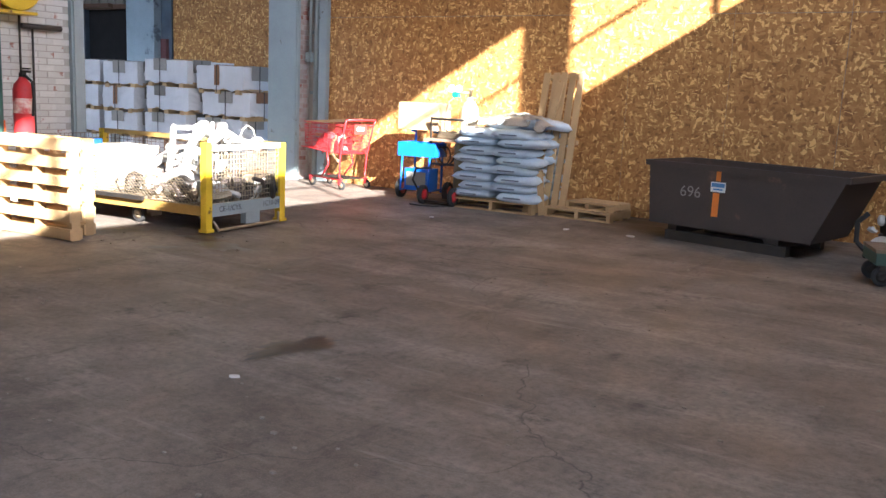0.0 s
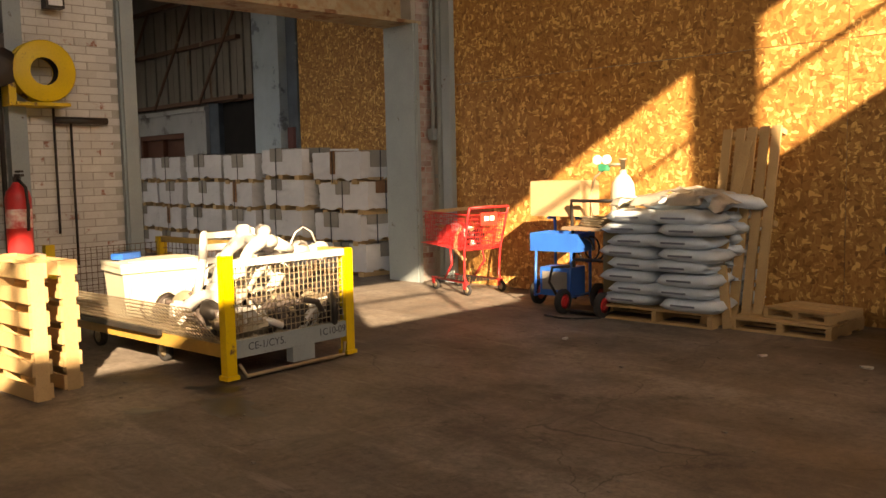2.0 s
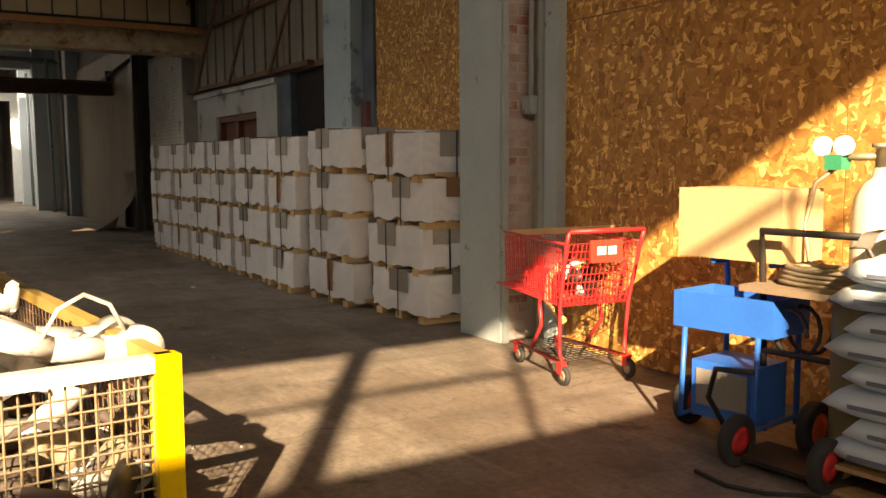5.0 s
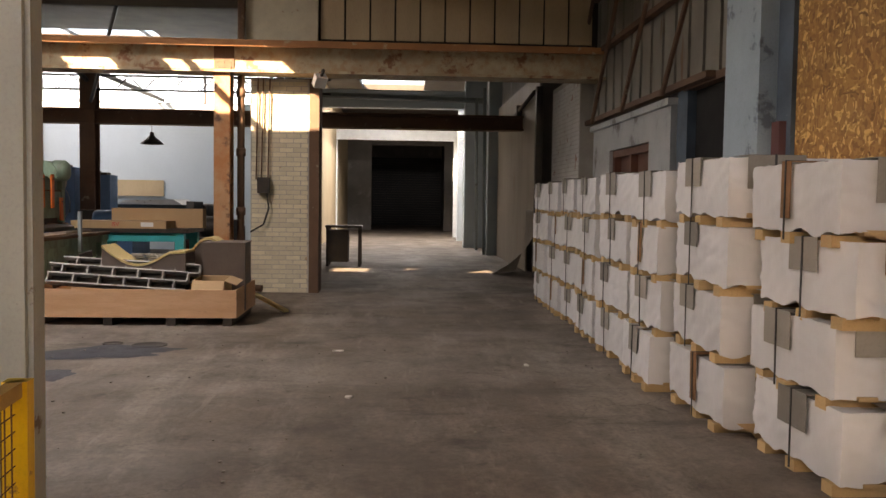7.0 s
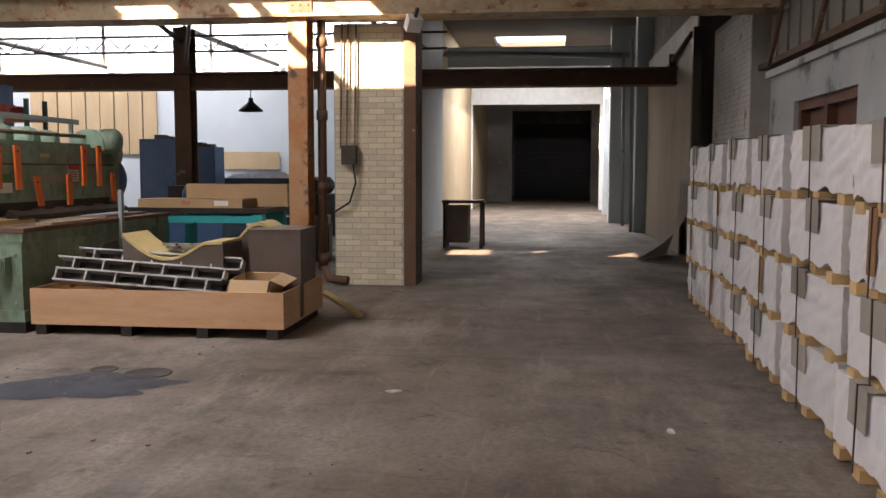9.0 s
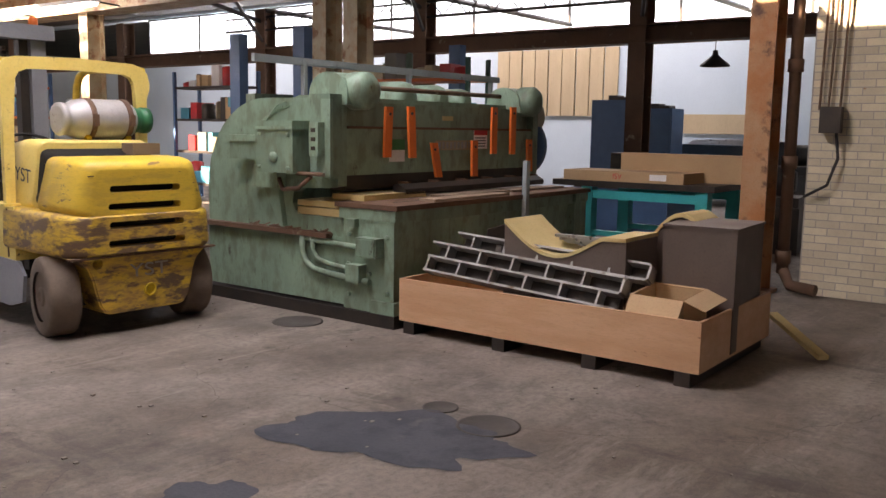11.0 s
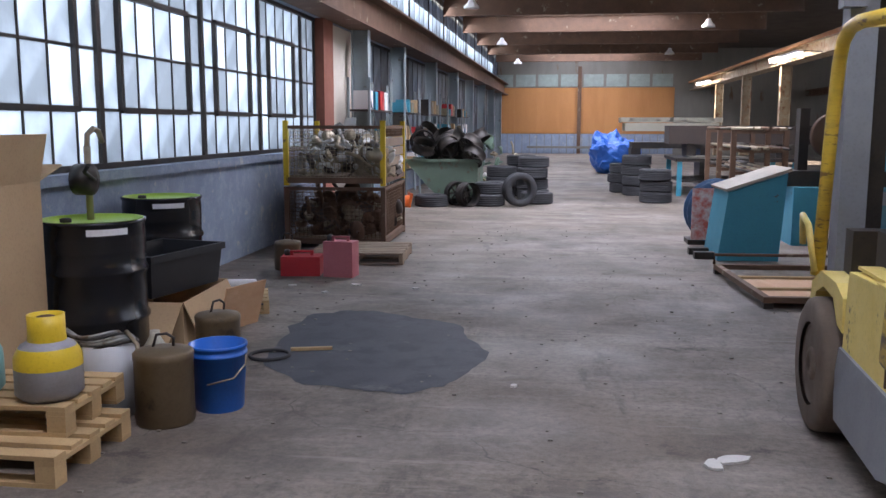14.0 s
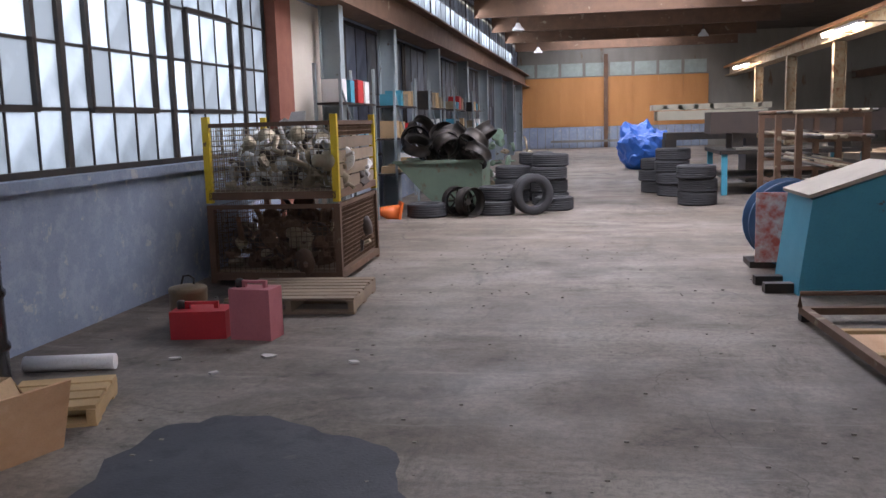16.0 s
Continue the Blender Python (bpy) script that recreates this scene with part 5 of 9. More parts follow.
# ---- loading bay: steel hopper ----
def steel_hopper():
    ob = thing("steel_hopper", pose(-1.85, 8.75, 0, 0, 0, -11), "dark rusted steel hopper with a warning label", "hopper")
    L, D, H = 2.05, 0.95, 0.80
    bm = bmesh.new()
    t = 0.012
    lo = [(0.05, 0.0, 0.16), (L - 0.28, 0.0, 0.16), (L - 0.28, D, 0.16), (0.05, D, 0.16)]
    hi = [(0, 0, H), (L, 0, H), (L, D, H), (0, D, H)]
    hi2 = [(t, t, H), (L - t, t, H), (L - t, D - t, H), (t, D - t, H)]
    lo2 = [(0.05 + t, t, 0.18), (L - 0.28 - t, t, 0.18), (L - 0.28 - t, D - t, 0.18), (0.05 + t, D - t, 0.18)]
    rings = [[bm.verts.new(p) for p in r] for r in (lo, hi, hi2, lo2)]
    for r0, r1 in zip(rings, rings[1:]):
        for k in range(4):
            bm.faces.new((r0[k], r0[(k + 1) % 4], r1[(k + 1) % 4], r1[k]))
    bm.faces.new(rings[0][::-1])
    bm.faces.new(rings[3])
    part("tub", bm, CAST_DARK, ob)
    part("rim", boxes((-0.03, L + 0.03, -0.035, 0.0, H - 0.04, H + 0.015), (-0.03, L + 0.03, D, D + 0.035, H - 0.04, H + 0.015), (-0.035, 0.0, 0, D, H - 0.04, H + 0.015), (L, L + 0.035, 0, D, H - 0.04, H + 0.015)), CAST_DARK, ob, "", 0.006)
    part("skid", boxes((0.25, 1.55, 0.0, 0.1, 0.0, 0.1), (0.25, 1.55, D - 0.1, D, 0.0, 0.1), (0.25, 0.35, 0.05, D - 0.05, 0.06, 0.16), (1.3, 1.45, 0.05, D - 0.05, 0.06, 0.16)), STEEL_DARK, ob, "black fork channels under the tub")
    part("label_plate", boxes((0.72, 0.88, -0.004, -0.001, 0.55, 0.65)), WHITE, ob, "white and blue warning label")
    part("label_bar", boxes((0.73, 0.87, -0.007, -0.004, 0.60, 0.64), (0.75, 0.85, -0.007, -0.004, 0.57, 0.585)), material("label_blue", (0.1, 0.25, 0.5), 0.5), ob)
    part("paint_stripe", boxes((0.77, 0.82, -0.0025, -0.0005, 0.66, 0.78), (0.75, 0.82, -0.0025, -0.0005, 0.3, 0.54)), material("orange_spray", (0.75, 0.22, 0.03), 0.5), ob, "orange spray paint stripe")
    text_mesh("chalk_mark", "696", 0.16, PATCH_GREY, pose(0.5, -0.003, 0.52, 90, 0, 0), ob)
    return ob


steel_hopper()
tb = thing("tool_trolley", pose(0.75, 7.9, 0, 0, 0, 20), "low tool trolley with a slatted top", "trolley")
part("top", boxes(*[(-0.3, 0.3, -0.25 + 0.1 * k, -0.17 + 0.1 * k, 0.28, 0.31) for k in range(5)]), WOOD_OLD, tb)
part("body", boxes((-0.29, 0.29, -0.24, 0.24, 0.18, 0.28)), material("green_trolley", (0.05, 0.09, 0.07), 0.6), tb, "", 0.01)
for x, y in ((-0.22, -0.18), (0.22, -0.18), (-0.22, 0.18), (0.22, 0.18)):
    wheel_into(tb, (x, y, 0.08), 0.08, 0.05, "y", STEEL_DARK)
    part("caster_fork", boxes((x - 0.025, x + 0.025, y - 0.03, y + 0.03, 0.13, 0.18)), STEEL_DARK, tb)
scrap_pile("scrap_heap", pose(0.75, 9.3, 0), 0.5, 0.4, 0.6, 30, [ALU, STEEL_DARK, BLACK_RUBBER], "heap of grey metal scrap beside the hopper", "scrap parts", 21)


# ---- loading bay: rack post, extinguisher, hose reel, pipes ----
def rack_upright(m):
    ob = thing("pallet_rack", m, "green pallet rack upright with orange beams", "rack")
    green = material("dark_green_rack", (0.06, 0.16, 0.13), 0.5, second=(0.05, 0.12, 0.1))
    for y in (0.0, -1.0):
        bm = bmesh.new()
        for k in range(40):
            z = 0.08 * k
            box(bm, -0.04, 0.04, y - 0.035, y - 0.012, z, z + 0.08)
            box(bm, -0.04, 0.04, y + 0.012, y + 0.035, z, z + 0.08)
            box(bm, -0.04, 0.04, y - 0.012, y + 0.012, z, z + 0.045)
        box(bm, -0.04, -0.03, y - 0.035, y + 0.035, 0, 3.3)
        part("upright", bm, green, ob, "perforated dark green upright")
    bm = bmesh.new()
    for z in (0.3, 1.0, 1.7, 2.4):
        bar(bm, (0, 0, z), (0, -1.0, z + 0.35), 0.018, 6)
    part("brace", bm, green, ob)
    for z in (0.86, 2.0, 3.2):
        part("beam", boxes((-0.06, 2.6, -0.03, 0.03, z, z + 0.11)), material("orange_beam", (0.70, 0.16, 0.03), 0.45, second=(0.55, 0.12, 0.03)), ob, "orange load beam", 0.006)
    return ob


rack_upright(pose(-6.66, 4.4, 0, 0, 0, -90))
fe = thing("fire_extinguisher", pose(-6.55, 4.6, 0.84), "red fire extinguisher with a black hose on a wooden stand", "fire extinguisher")
bm = bmesh.new()
lathe(bm, [(0.085, 0), (0.092, 0.02), (0.092, 0.42), (0.08, 0.47), (0.045, 0.51), (0.03, 0.54)], 24)
part("cylinder", bm, RED_PAINT, fe)
part("label", (lambda b: (lathe(b, [(0.0935, 0.2), (0.0935, 0.34)], 24, cap=False), b)[1])(bmesh.new()), material("extinguisher_label", (0.6, 0.1, 0.1), 0.5, second=(0.8, 0.7, 0.65), scale=14, amount=1.0), fe)
part("valve", boxes((-0.03, 0.03, -0.02, 0.02, 0.54, 0.58), (-0.02, 0.12, -0.015, 0.015, 0.58, 0.6), (0.0, 0.12, -0.012, 0.012, 0.61, 0.625)), STEEL_DARK, fe)
bm = bmesh.new()
rod(bm, [(0.03, 0, 0.56), (0.12, 0.02, 0.5), (0.12, 0.03, 0.35), (0.1, 0.03, 0.18)], 0.012, 6)
part("hose", bm, BLACK_RUBBER, fe)
sd = thing("wooden_stand", pose(-6.55, 4.6, 0), "plain wooden post stand under the fire extinguisher", "stand")
part("post", boxes((-0.06, 0.06, -0.06, 0.06, 0, 0.81)), WOOD_OLD, sd)
part("top", boxes((-0.13, 0.13, -0.13, 0.13, 0.81, 0.84)), WOOD_OLD, sd)
hr = thing("hose_reel", pose(BX + 0.2, 5.22, 2.33), "yellow hose reel mounted on the brick wall", "hose reel")
for s in (-0.07, 0.07):
    bm = bmesh.new()
    lathe(bm, [(0.12, s - 0.006), (0.26, s - 0.006), (0.27, s), (0.26, s + 0.006), (0.12, s + 0.006)], 28, "x", cap=False)
    part("flange", bm, YELLOW, hr, "round yellow flange")
bm = bmesh.new()
lathe(bm, [(0.12, -0.06), (0.2, -0.06), (0.2, 0.06), (0.12, 0.06)], 24, "x", cap=False)
part("wound_hose", bm, BLACK_RUBBER, hr)
part("bracket", boxes((-0.2, 0.06, -0.3, -0.24, -0.3, 0.0), (-0.2, 0.1, -0.25, 0.2, -0.3, -0.27)), YELLOW, hr)
cl = thing("wall_winch", pose(BX + 0.2, 4.86, 2.35), "black cable reel hanging beside the yellow one", "cable reel")
bm = bmesh.new()
lathe(bm, [(0.05, -0.08), (0.16, -0.07), (0.17, 0), (0.16, 0.07), (0.05, 0.08)], 20, "x")
part("drum", bm, STEEL_DARK, cl)
part("bracket", boxes((-0.2, 0.05, -0.05, 0.05, 0.1, 0.28)), STEEL_DARK, cl)
pp = bmesh.new()
for y, z0, z1 in ((4.75, 0, 4), (4.9, 0.2, 3.6), (5.02, 0.9, 4), (5.35, 0.9, 2.05), (5.5, 0.6, 1.9)):
    bar(pp, (BX + 0.06, y, z0), (BX + 0.06, y, z1), 0.022 if y < 5.1 else 0.012, 8)
bar(pp, (BX + 0.1, 5.35, 1.92), (BX + 0.1, 5.82, 1.92), 0.03, 8)
bar(pp, (BX, 5.4, 1.92), (BX + 0.1, 5.4, 1.92), 0.02, 8)
setting("trim_pipes", pp, STEEL_DARK, "dark pipes running up the brick wall")
setting("trim_green_conduit", boxes((BX, BX + 0.12, 4.95, 5.1, 0, 6)), STEEL_BLUE, "blue-grey steel post on the brick wall")
wl = thing("wall_light", pose(BX + 0.12, 5.38, 2.98), "square flood light on the brick wall", "wall light")
part("lamp_head", boxes((-0.06, 0.06, -0.08, 0.08, -0.08, 0.08)), STEEL_DARK, wl, "", 0.01)
part("lens", boxes((0.06, 0.064, -0.06, 0.06, -0.06, 0.06)), WHITE, wl)
part("arm", boxes((-0.12, -0.06, -0.02, 0.02, -0.02, 0.1)), STEEL_DARK, wl)
hs = thing("sliding_door_handle", pose(BX + 0.012, 6.02, 1.32), "rusty pull handle on the door frame", "handle")
part("grip", boxes((0.02, 0.05, -0.02, 0.02, -0.22, 0.22), (-0.012, 0.02, -0.02, 0.02, 0.18, 0.22), (-0.012, 0.02, -0.02, 0.02, -0.22, -0.18)), STEEL_RUST, hs, "", 0.006)
cd = bmesh.new()
bar(cd, (-7.76, 9.97, 1.85), (-7.76, 9.97, 7.5), 0.022, 10)
bar(cd, (-7.68, 10.02, 0.0), (-7.68, 10.02, 7.5), 0.04, 10)
box(cd, -7.82, -7.72, 9.93, 10.02, 1.78, 1.92)
for z in (1.3, 2.2, 3.1):
    box(cd, -7.8, -7.62, 10.02, 10.07, z, z + 0.05)
setting("trim_conduit_corner", cd, STEEL_BLUE, "grey conduit with a box at the corner column")
dm = thing("security_camera", pose(-6.1, 10.05, 3.4), "small white dome camera on the strand board wall", "camera")
bm = bmesh.new()
lathe(bm, [(0.06, 0), (0.06, -0.06), (0.045, -0.09), (0.02, -0.105)], 18, "y")
part("dome", bm, WHITE, dm)
bm = bmesh.new()
lathe(bm, [(0.03, -0.09), (0.02, -0.112)], 12, "y")
part("lens", bm, STEEL_DARK, dm)


# ---- hall: wrapped boxes on pallets ----
def wrapped_box_mesh(w, d, h, seed):
    """A square load under tight sheeting: flat faces, creases running out from the corners, a ragged lower hem."""
    bm = bmesh.new()
    rnd = random.Random(seed)
    bmesh.ops.create_cube(bm, size=1.0)
    bmesh.ops.subdivide_edges(bm, edges=bm.edges[:], cuts=23, use_grid_fill=True)
    for v in bm.verts:
        x, y, z = v.co
        v.co = Vector((x * w, y * d, z * h + h / 2))
        along = x + y
        lean = 0.8 if along > 0 else -0.8
        fold = abs(noise.noise((along * 7 + lean * z * 4 + seed * 3.1, z * 2.2, seed * 1.7)))
        fine_fold = abs(noise.noise((along * 17 - lean * z * 8, z * 5 + seed, 2.5)))
        near = min(1.0, 2.2 * max(abs(x), abs(y)) - 0.15)
        out = Vector((0.0 if abs(x) < 0.499 else x, 0.0 if abs(y) < 0.499 else y, 0.0 if z < 0.499 else 0.35)).normalized() if max(abs(x), abs(y), z) > 0.498 else Vector((0, 0, 0))
        sag = 0.010 * math.sin(3.14 * (z + 0.5))
        v.co += out * ((0.024 * fold + 0.010 * fine_fold) * near - 0.014 + 0.6 * sag)
        if z < -0.45:
            v.co.z += 0.05 * noise.noise((along * 6 + seed, 3, 1)) - 0.02
    for f in bm.faces:
        f.smooth = True
    for e in bm.edges:
        if e.calc_face_angle(0) > 0.9:
            e.smooth = False
    return mesh_of("wrapped_load", bm, WRAP)


LOADS = [wrapped_box_mesh(1.0, 1.0, 0.35, k) for k in range(7)]
FOOT = mesh_of("bearer", boxes((-0.055, 0.055, -0.5, 0.5, 0, 0.062)), WOOD_PALE, 0.004)
SKID = mesh_of("board", boxes((-0.5, 0.5, -0.05, 0.05, 0, 0.02)), WOOD_PALE, 0.003)


def wrapped_load(x0, x1, face, z, seed):
    """One white wrapped load on its low skid, with dark patches under black straps on two sides."""
    rnd = random.Random(seed)
    w, d, h = x1 - x0, 1.0, 0.35
    ob = thing("wrapped_load", pose((x0 + x1) / 2 + rnd.uniform(-0.03, 0.03), face + d / 2 + rnd.uniform(-0.03, 0.04), z, rnd.uniform(-0.6, 0.6), rnd.uniform(-0.8, 0.8), rnd.uniform(-2.5, 2.5)), "load wrapped in white sheeting with grey patches and black straps", "wrapped pallet load", "stacked wrapped loads")
    b = new("wrapping", LOADS[seed % 7])
    b.parent = ob
    b.matrix_basis = pose(0, 0, 0.088, 0, 0, 180 if rnd.random() < 0.5 else 0) @ Matrix.Diagonal((w, d, 1, 1))
    for fx in (-0.38, -0.02, 0.36):
        p = new("bearer", FOOT)
        p.parent = ob
        p.matrix_basis = pose(fx * w + rnd.uniform(-0.03, 0.03), rnd.uniform(-0.02, 0.01), 0.0)
    for fy in (-0.33, 0.0, 0.40):
        p = new("board", SKID)
        p.parent = ob
        p.matrix_basis = pose(rnd.uniform(-0.01, 0.02), fy, 0.063) @ Matrix.Diagonal((w, 1, 1, 1))
    top = 0.088 + h + 0.008
    brown = rnd.random() < 0.25
    px = rnd.uniform(-0.16, 0.02) * w
    pw = 0.055 if brown else rnd.uniform(0.13, 0.17)
    ph = rnd.uniform(0.24, 0.32) if brown else rnd.uniform(0.15, 0.21)
    part("patch", boxes((px - pw, px + pw, -d / 2 - 0.016, -d / 2 - 0.011, top - ph, top), (px - pw, px + pw, -d / 2 - 0.016, -d / 2 + 0.34, top, top + 0.005)), PATCH_BROWN if brown else PATCH_GREY, ob, "dull patch of dark sheeting")
    part("strap", boxes((px - 0.007, px + 0.007, -d / 2 - 0.022, -d / 2 - 0.017, 0.02, top + 0.008), (px - 0.007, px + 0.007, -d / 2 - 0.022, d / 2 + 0.01, top + 0.006, top + 0.010)), STRAP, ob)
    py = rnd.uniform(-0.24, -0.08)
    ph = rnd.uniform(0.16, 0.24)
    brown = rnd.random() < 0.12
    part("patch", boxes((w / 2 + 0.011, w / 2 + 0.016, py - 0.17, py + 0.19, top - ph, top), (w / 2 - 0.24, w / 2 + 0.016, py - 0.17, py + 0.19, top + 0.0015, top + 0.0055)), PATCH_BROWN if brown else PATCH_GREY, ob, "dull patch of dark sheeting")
    part("strap", boxes((w / 2 + 0.017, w / 2 + 0.022, py - 0.007, py + 0.007, 0.02, top + 0.008)), STRAP, ob)
    if rnd.random() < 0.45:
        tg = bmesh.new()
        y = rnd.uniform(-0.40, -0.2)
        prism(tg, [(y - 0.12, 0.092), (y + 0.16, 0.092), (y + 0.12, 0.045), (y + 0.03, -0.03), (y - 0.02, 0.03)], "x", w / 2 + 0.004, w / 2 + 0.009)
        part("paper_tongue", tg, CARDBOARD, ob, "torn brown paper hanging under the load")
    return ob


STACKS = ((-9.80, -8.76, 9.58, 0.412), (-10.97, -9.90, 9.46, 0.437), (-12.04, -11.17, 9.40, 0.42), (-13.32, -12.22, 9.43, 0.43), (-14.38, -13.46, 9.46, 0.425), (-15.48, -14.52, 9.48, 0.43), (-16.52, -15.62, 9.50, 0.425), (-17.85, -16.66, 9.52, 0.43))
for k, (a, b, face, pitch) in enumerate(STACKS):
    for lay in range(4):
        s = random.Random(50 * k + lay).uniform(-0.04, 0.04)
        wrapped_load(a + s, b + s, face, pitch * lay, 11 * k + lay)


# ---- hall materials ----
GREEN = material("sage_green_machine_paint", (0.22, 0.34, 0.255), 0.5, second=(0.155, 0.235, 0.175), scale=3, amount=0.8, spots=(0.07, 0.06, 0.045), spot_scale=11, spot_edge=(0.63, 0.70), third=(0.13, 0.165, 0.115), stretch=(1, 1, 0.45), grain=0.35, vary=0.16)
FK_YELLOW = material("worn_yellow_truck_paint", (0.80, 0.56, 0.07), 0.42, second=(0.70, 0.47, 0.06), scale=3, third=(0.60, 0.40, 0.07), spots=(0.28, 0.16, 0.06), spot_scale=9, spot_edge=(0.61, 0.65), stretch=(0.5, 0.5, 1.7))
FK_RUSTY = material("scraped_yellow_paint", (0.74, 0.50, 0.05), 0.55, second=(0.40, 0.24, 0.09), scale=7, amount=0.7, third=(0.28, 0.17, 0.08), spots=(0.15, 0.095, 0.06), spot_scale=6, spot_edge=(0.51, 0.57), stretch=(0.55, 0.55, 1.5))
# almost no reflectance: the unlit inside of the truck put into colour
VOID_SHADE = material("void_shade_black", (0.004, 0.004, 0.004), 0.9)
FK_PALE = material("faded_cream_yellow_paint", (0.85, 0.68, 0.22), 0.5, second=(0.74, 0.55, 0.12), scale=4, spots=(0.2, 0.12, 0.06), spot_scale=5, spot_edge=(0.64, 0.68))
FK_GREY = material("grey_truck_paint", (0.27, 0.29, 0.32), 0.5, second=(0.2, 0.21, 0.23), scale=3)
TURQ = material("turquoise_paint", (0.01, 0.42, 0.44), 0.45, second=(0.01, 0.34, 0.36))
TEAL = material("teal_bin_paint", (0.05, 0.30, 0.42), 0.5, second=(0.04, 0.24, 0.34), scale=2, spots=(0.1, 0.08, 0.07), spot_scale=5, spot_edge=(0.66, 0.7))
CABINET_BLUE = material("cabinet_blue_paint", (0.05, 0.13, 0.27), 0.5, second=(0.04, 0.1, 0.2))
ORANGE = material("orange_strap_paint", (0.80, 0.17, 0.03), 0.5, second=(0.6, 0.12, 0.03))
DRUM_BLACK = material("glossy_black_drum", (0.016, 0.016, 0.018), 0.18, second=(0.02, 0.02, 0.022), grain=0.05, bump=0.02)
LIME = material("lime_rim", (0.38, 0.60, 0.08), 0.5)
TARP = material("blue_tarpaulin", (0.02, 0.14, 0.55), 0.4, second=(0.015, 0.10, 0.42), scale=4)
TYRE = material("dusty_tyre_rubber", (0.035, 0.037, 0.042), 0.8, second=(0.06, 0.06, 0.065), scale=5)
FOAM = material("yellow_foam", (0.62, 0.50, 0.24), 0.9, second=(0.52, 0.4, 0.18))
BROWN_METAL = material("brown_metal_box", (0.13, 0.10, 0.085), 0.55, second=(0.09, 0.07, 0.06), scale=3)
STAIN = material("dark_damp_concrete", (0.030, 0.035, 0.048), 0.7, second=(0.060, 0.066, 0.08), scale=1.6, amount=0.9, third=(0.022, 0.025, 0.034), spots=(0.085, 0.085, 0.09), spot_scale=4, spot_edge=(0.62, 0.70), grain=0.4, bump=0.5)
GRATE = material("pale_grey_grating", (0.30, 0.30, 0.285), 0.55, 0.25, second=(0.2, 0.19, 0.17), scale=6, spots=(0.12, 0.08, 0.05), spot_scale=8)
TEAL_CYL = material("pale_teal_cylinder_paint", (0.25, 0.52, 0.52), 0.5, second=(0.2, 0.44, 0.45))
OIL_CAN = material("oily_brown_can", (0.13, 0.09, 0.05), 0.45, 0.3, second=(0.2, 0.15, 0.09), scale=5, spots=(0.05, 0.04, 0.03), spot_scale=4)
RED_CAN = material("red_plastic_can", (0.50, 0.03, 0.04), 0.45, second=(0.42, 0.03, 0.035))
PINK_CAN = material("faded_red_plastic_can", (0.50, 0.16, 0.18), 0.55, second=(0.42, 0.12, 0.14))


TRUCK_TYRE = material("muddy_truck_wheel", (0.17, 0.13, 0.10), 0.9, second=(0.09, 0.07, 0.055), scale=6)


# ---- forklift ----
def ring_of(w0, w1, z0, z1, r, n=4):
    """A rounded four-cornered outline: half width w0 below and w1 above, from z0 to z1, corner radius r."""
    pts = []
    for cx, cz, a0 in ((w0 - r, z0 + r, -90), (w1 - r, z1 - r, 0), (-w1 + r, z1 - r, 90), (-w0 + r, z0 + r, 180)):
        for k in range(n + 1):
            a = radians(a0 + 90 * k / n)
            pts.append((cx + r * math.cos(a), cz + r * math.sin(a)))
    return pts


def loft(bm, secs):
    """A smooth skin over outlines that stand at growing y: rows of (y, outline)."""
    rings = [[bm.verts.new((x, y, z)) for x, z in pts] for y, pts in secs]
    n = len(rings[0])
    for a, b in zip(rings, rings[1:]):
        for k in range(n):
            bm.faces.new((a[k], a[(k + 1) % n], b[(k + 1) % n], b[k])).smooth = True
    bm.faces.new(rings[0][::-1])
    bm.faces.new(rings[-1])
    bmesh.ops.recalc_face_normals(bm, faces=bm.faces)


def carve(bm, cutters):
    """Cuts the closed shapes of the list out of a closed shape."""
    made = []
    for k, b in enumerate([bm] + cutters):
        bmesh.ops.recalc_face_normals(b, faces=b.faces)
        me = bpy.data.meshes.new("shape")
        b.to_mesh(me)
        b.free()
        ob = bpy.data.objects.new("shape", me)
        scene.collection.objects.link(ob)
        made.append(ob)
        if k:
            mod = made[0].modifiers.new("cut", "BOOLEAN")
            mod.operation, mod.object, mod.solver = "DIFFERENCE", ob, "EXACT"
    me = bpy.data.meshes.new_from_object(made[0].evaluated_get(bpy.context.evaluated_depsgraph_get()))
    out = bmesh.new()
    out.from_mesh(me)
    for ob in made:
        bpy.data.objects.remove(ob)
    return out


def slot_shape(x0, x1, z0, z1, y0, y1):
    """A long hole with round ends, running in y."""
    r = (z1 - z0) / 2
    pts = [(x1 - r + r * math.cos(radians(a)), z0 + r + r * math.sin(radians(a))) for a in range(-90, 91, 30)]
    pts += [(x0 + r + r * math.cos(radians(a)), z0 + r + r * math.sin(radians(a))) for a in range(90, 271, 30)]
    b = bmesh.new()
    prism(b, pts, "y", y0, y1)
    return b


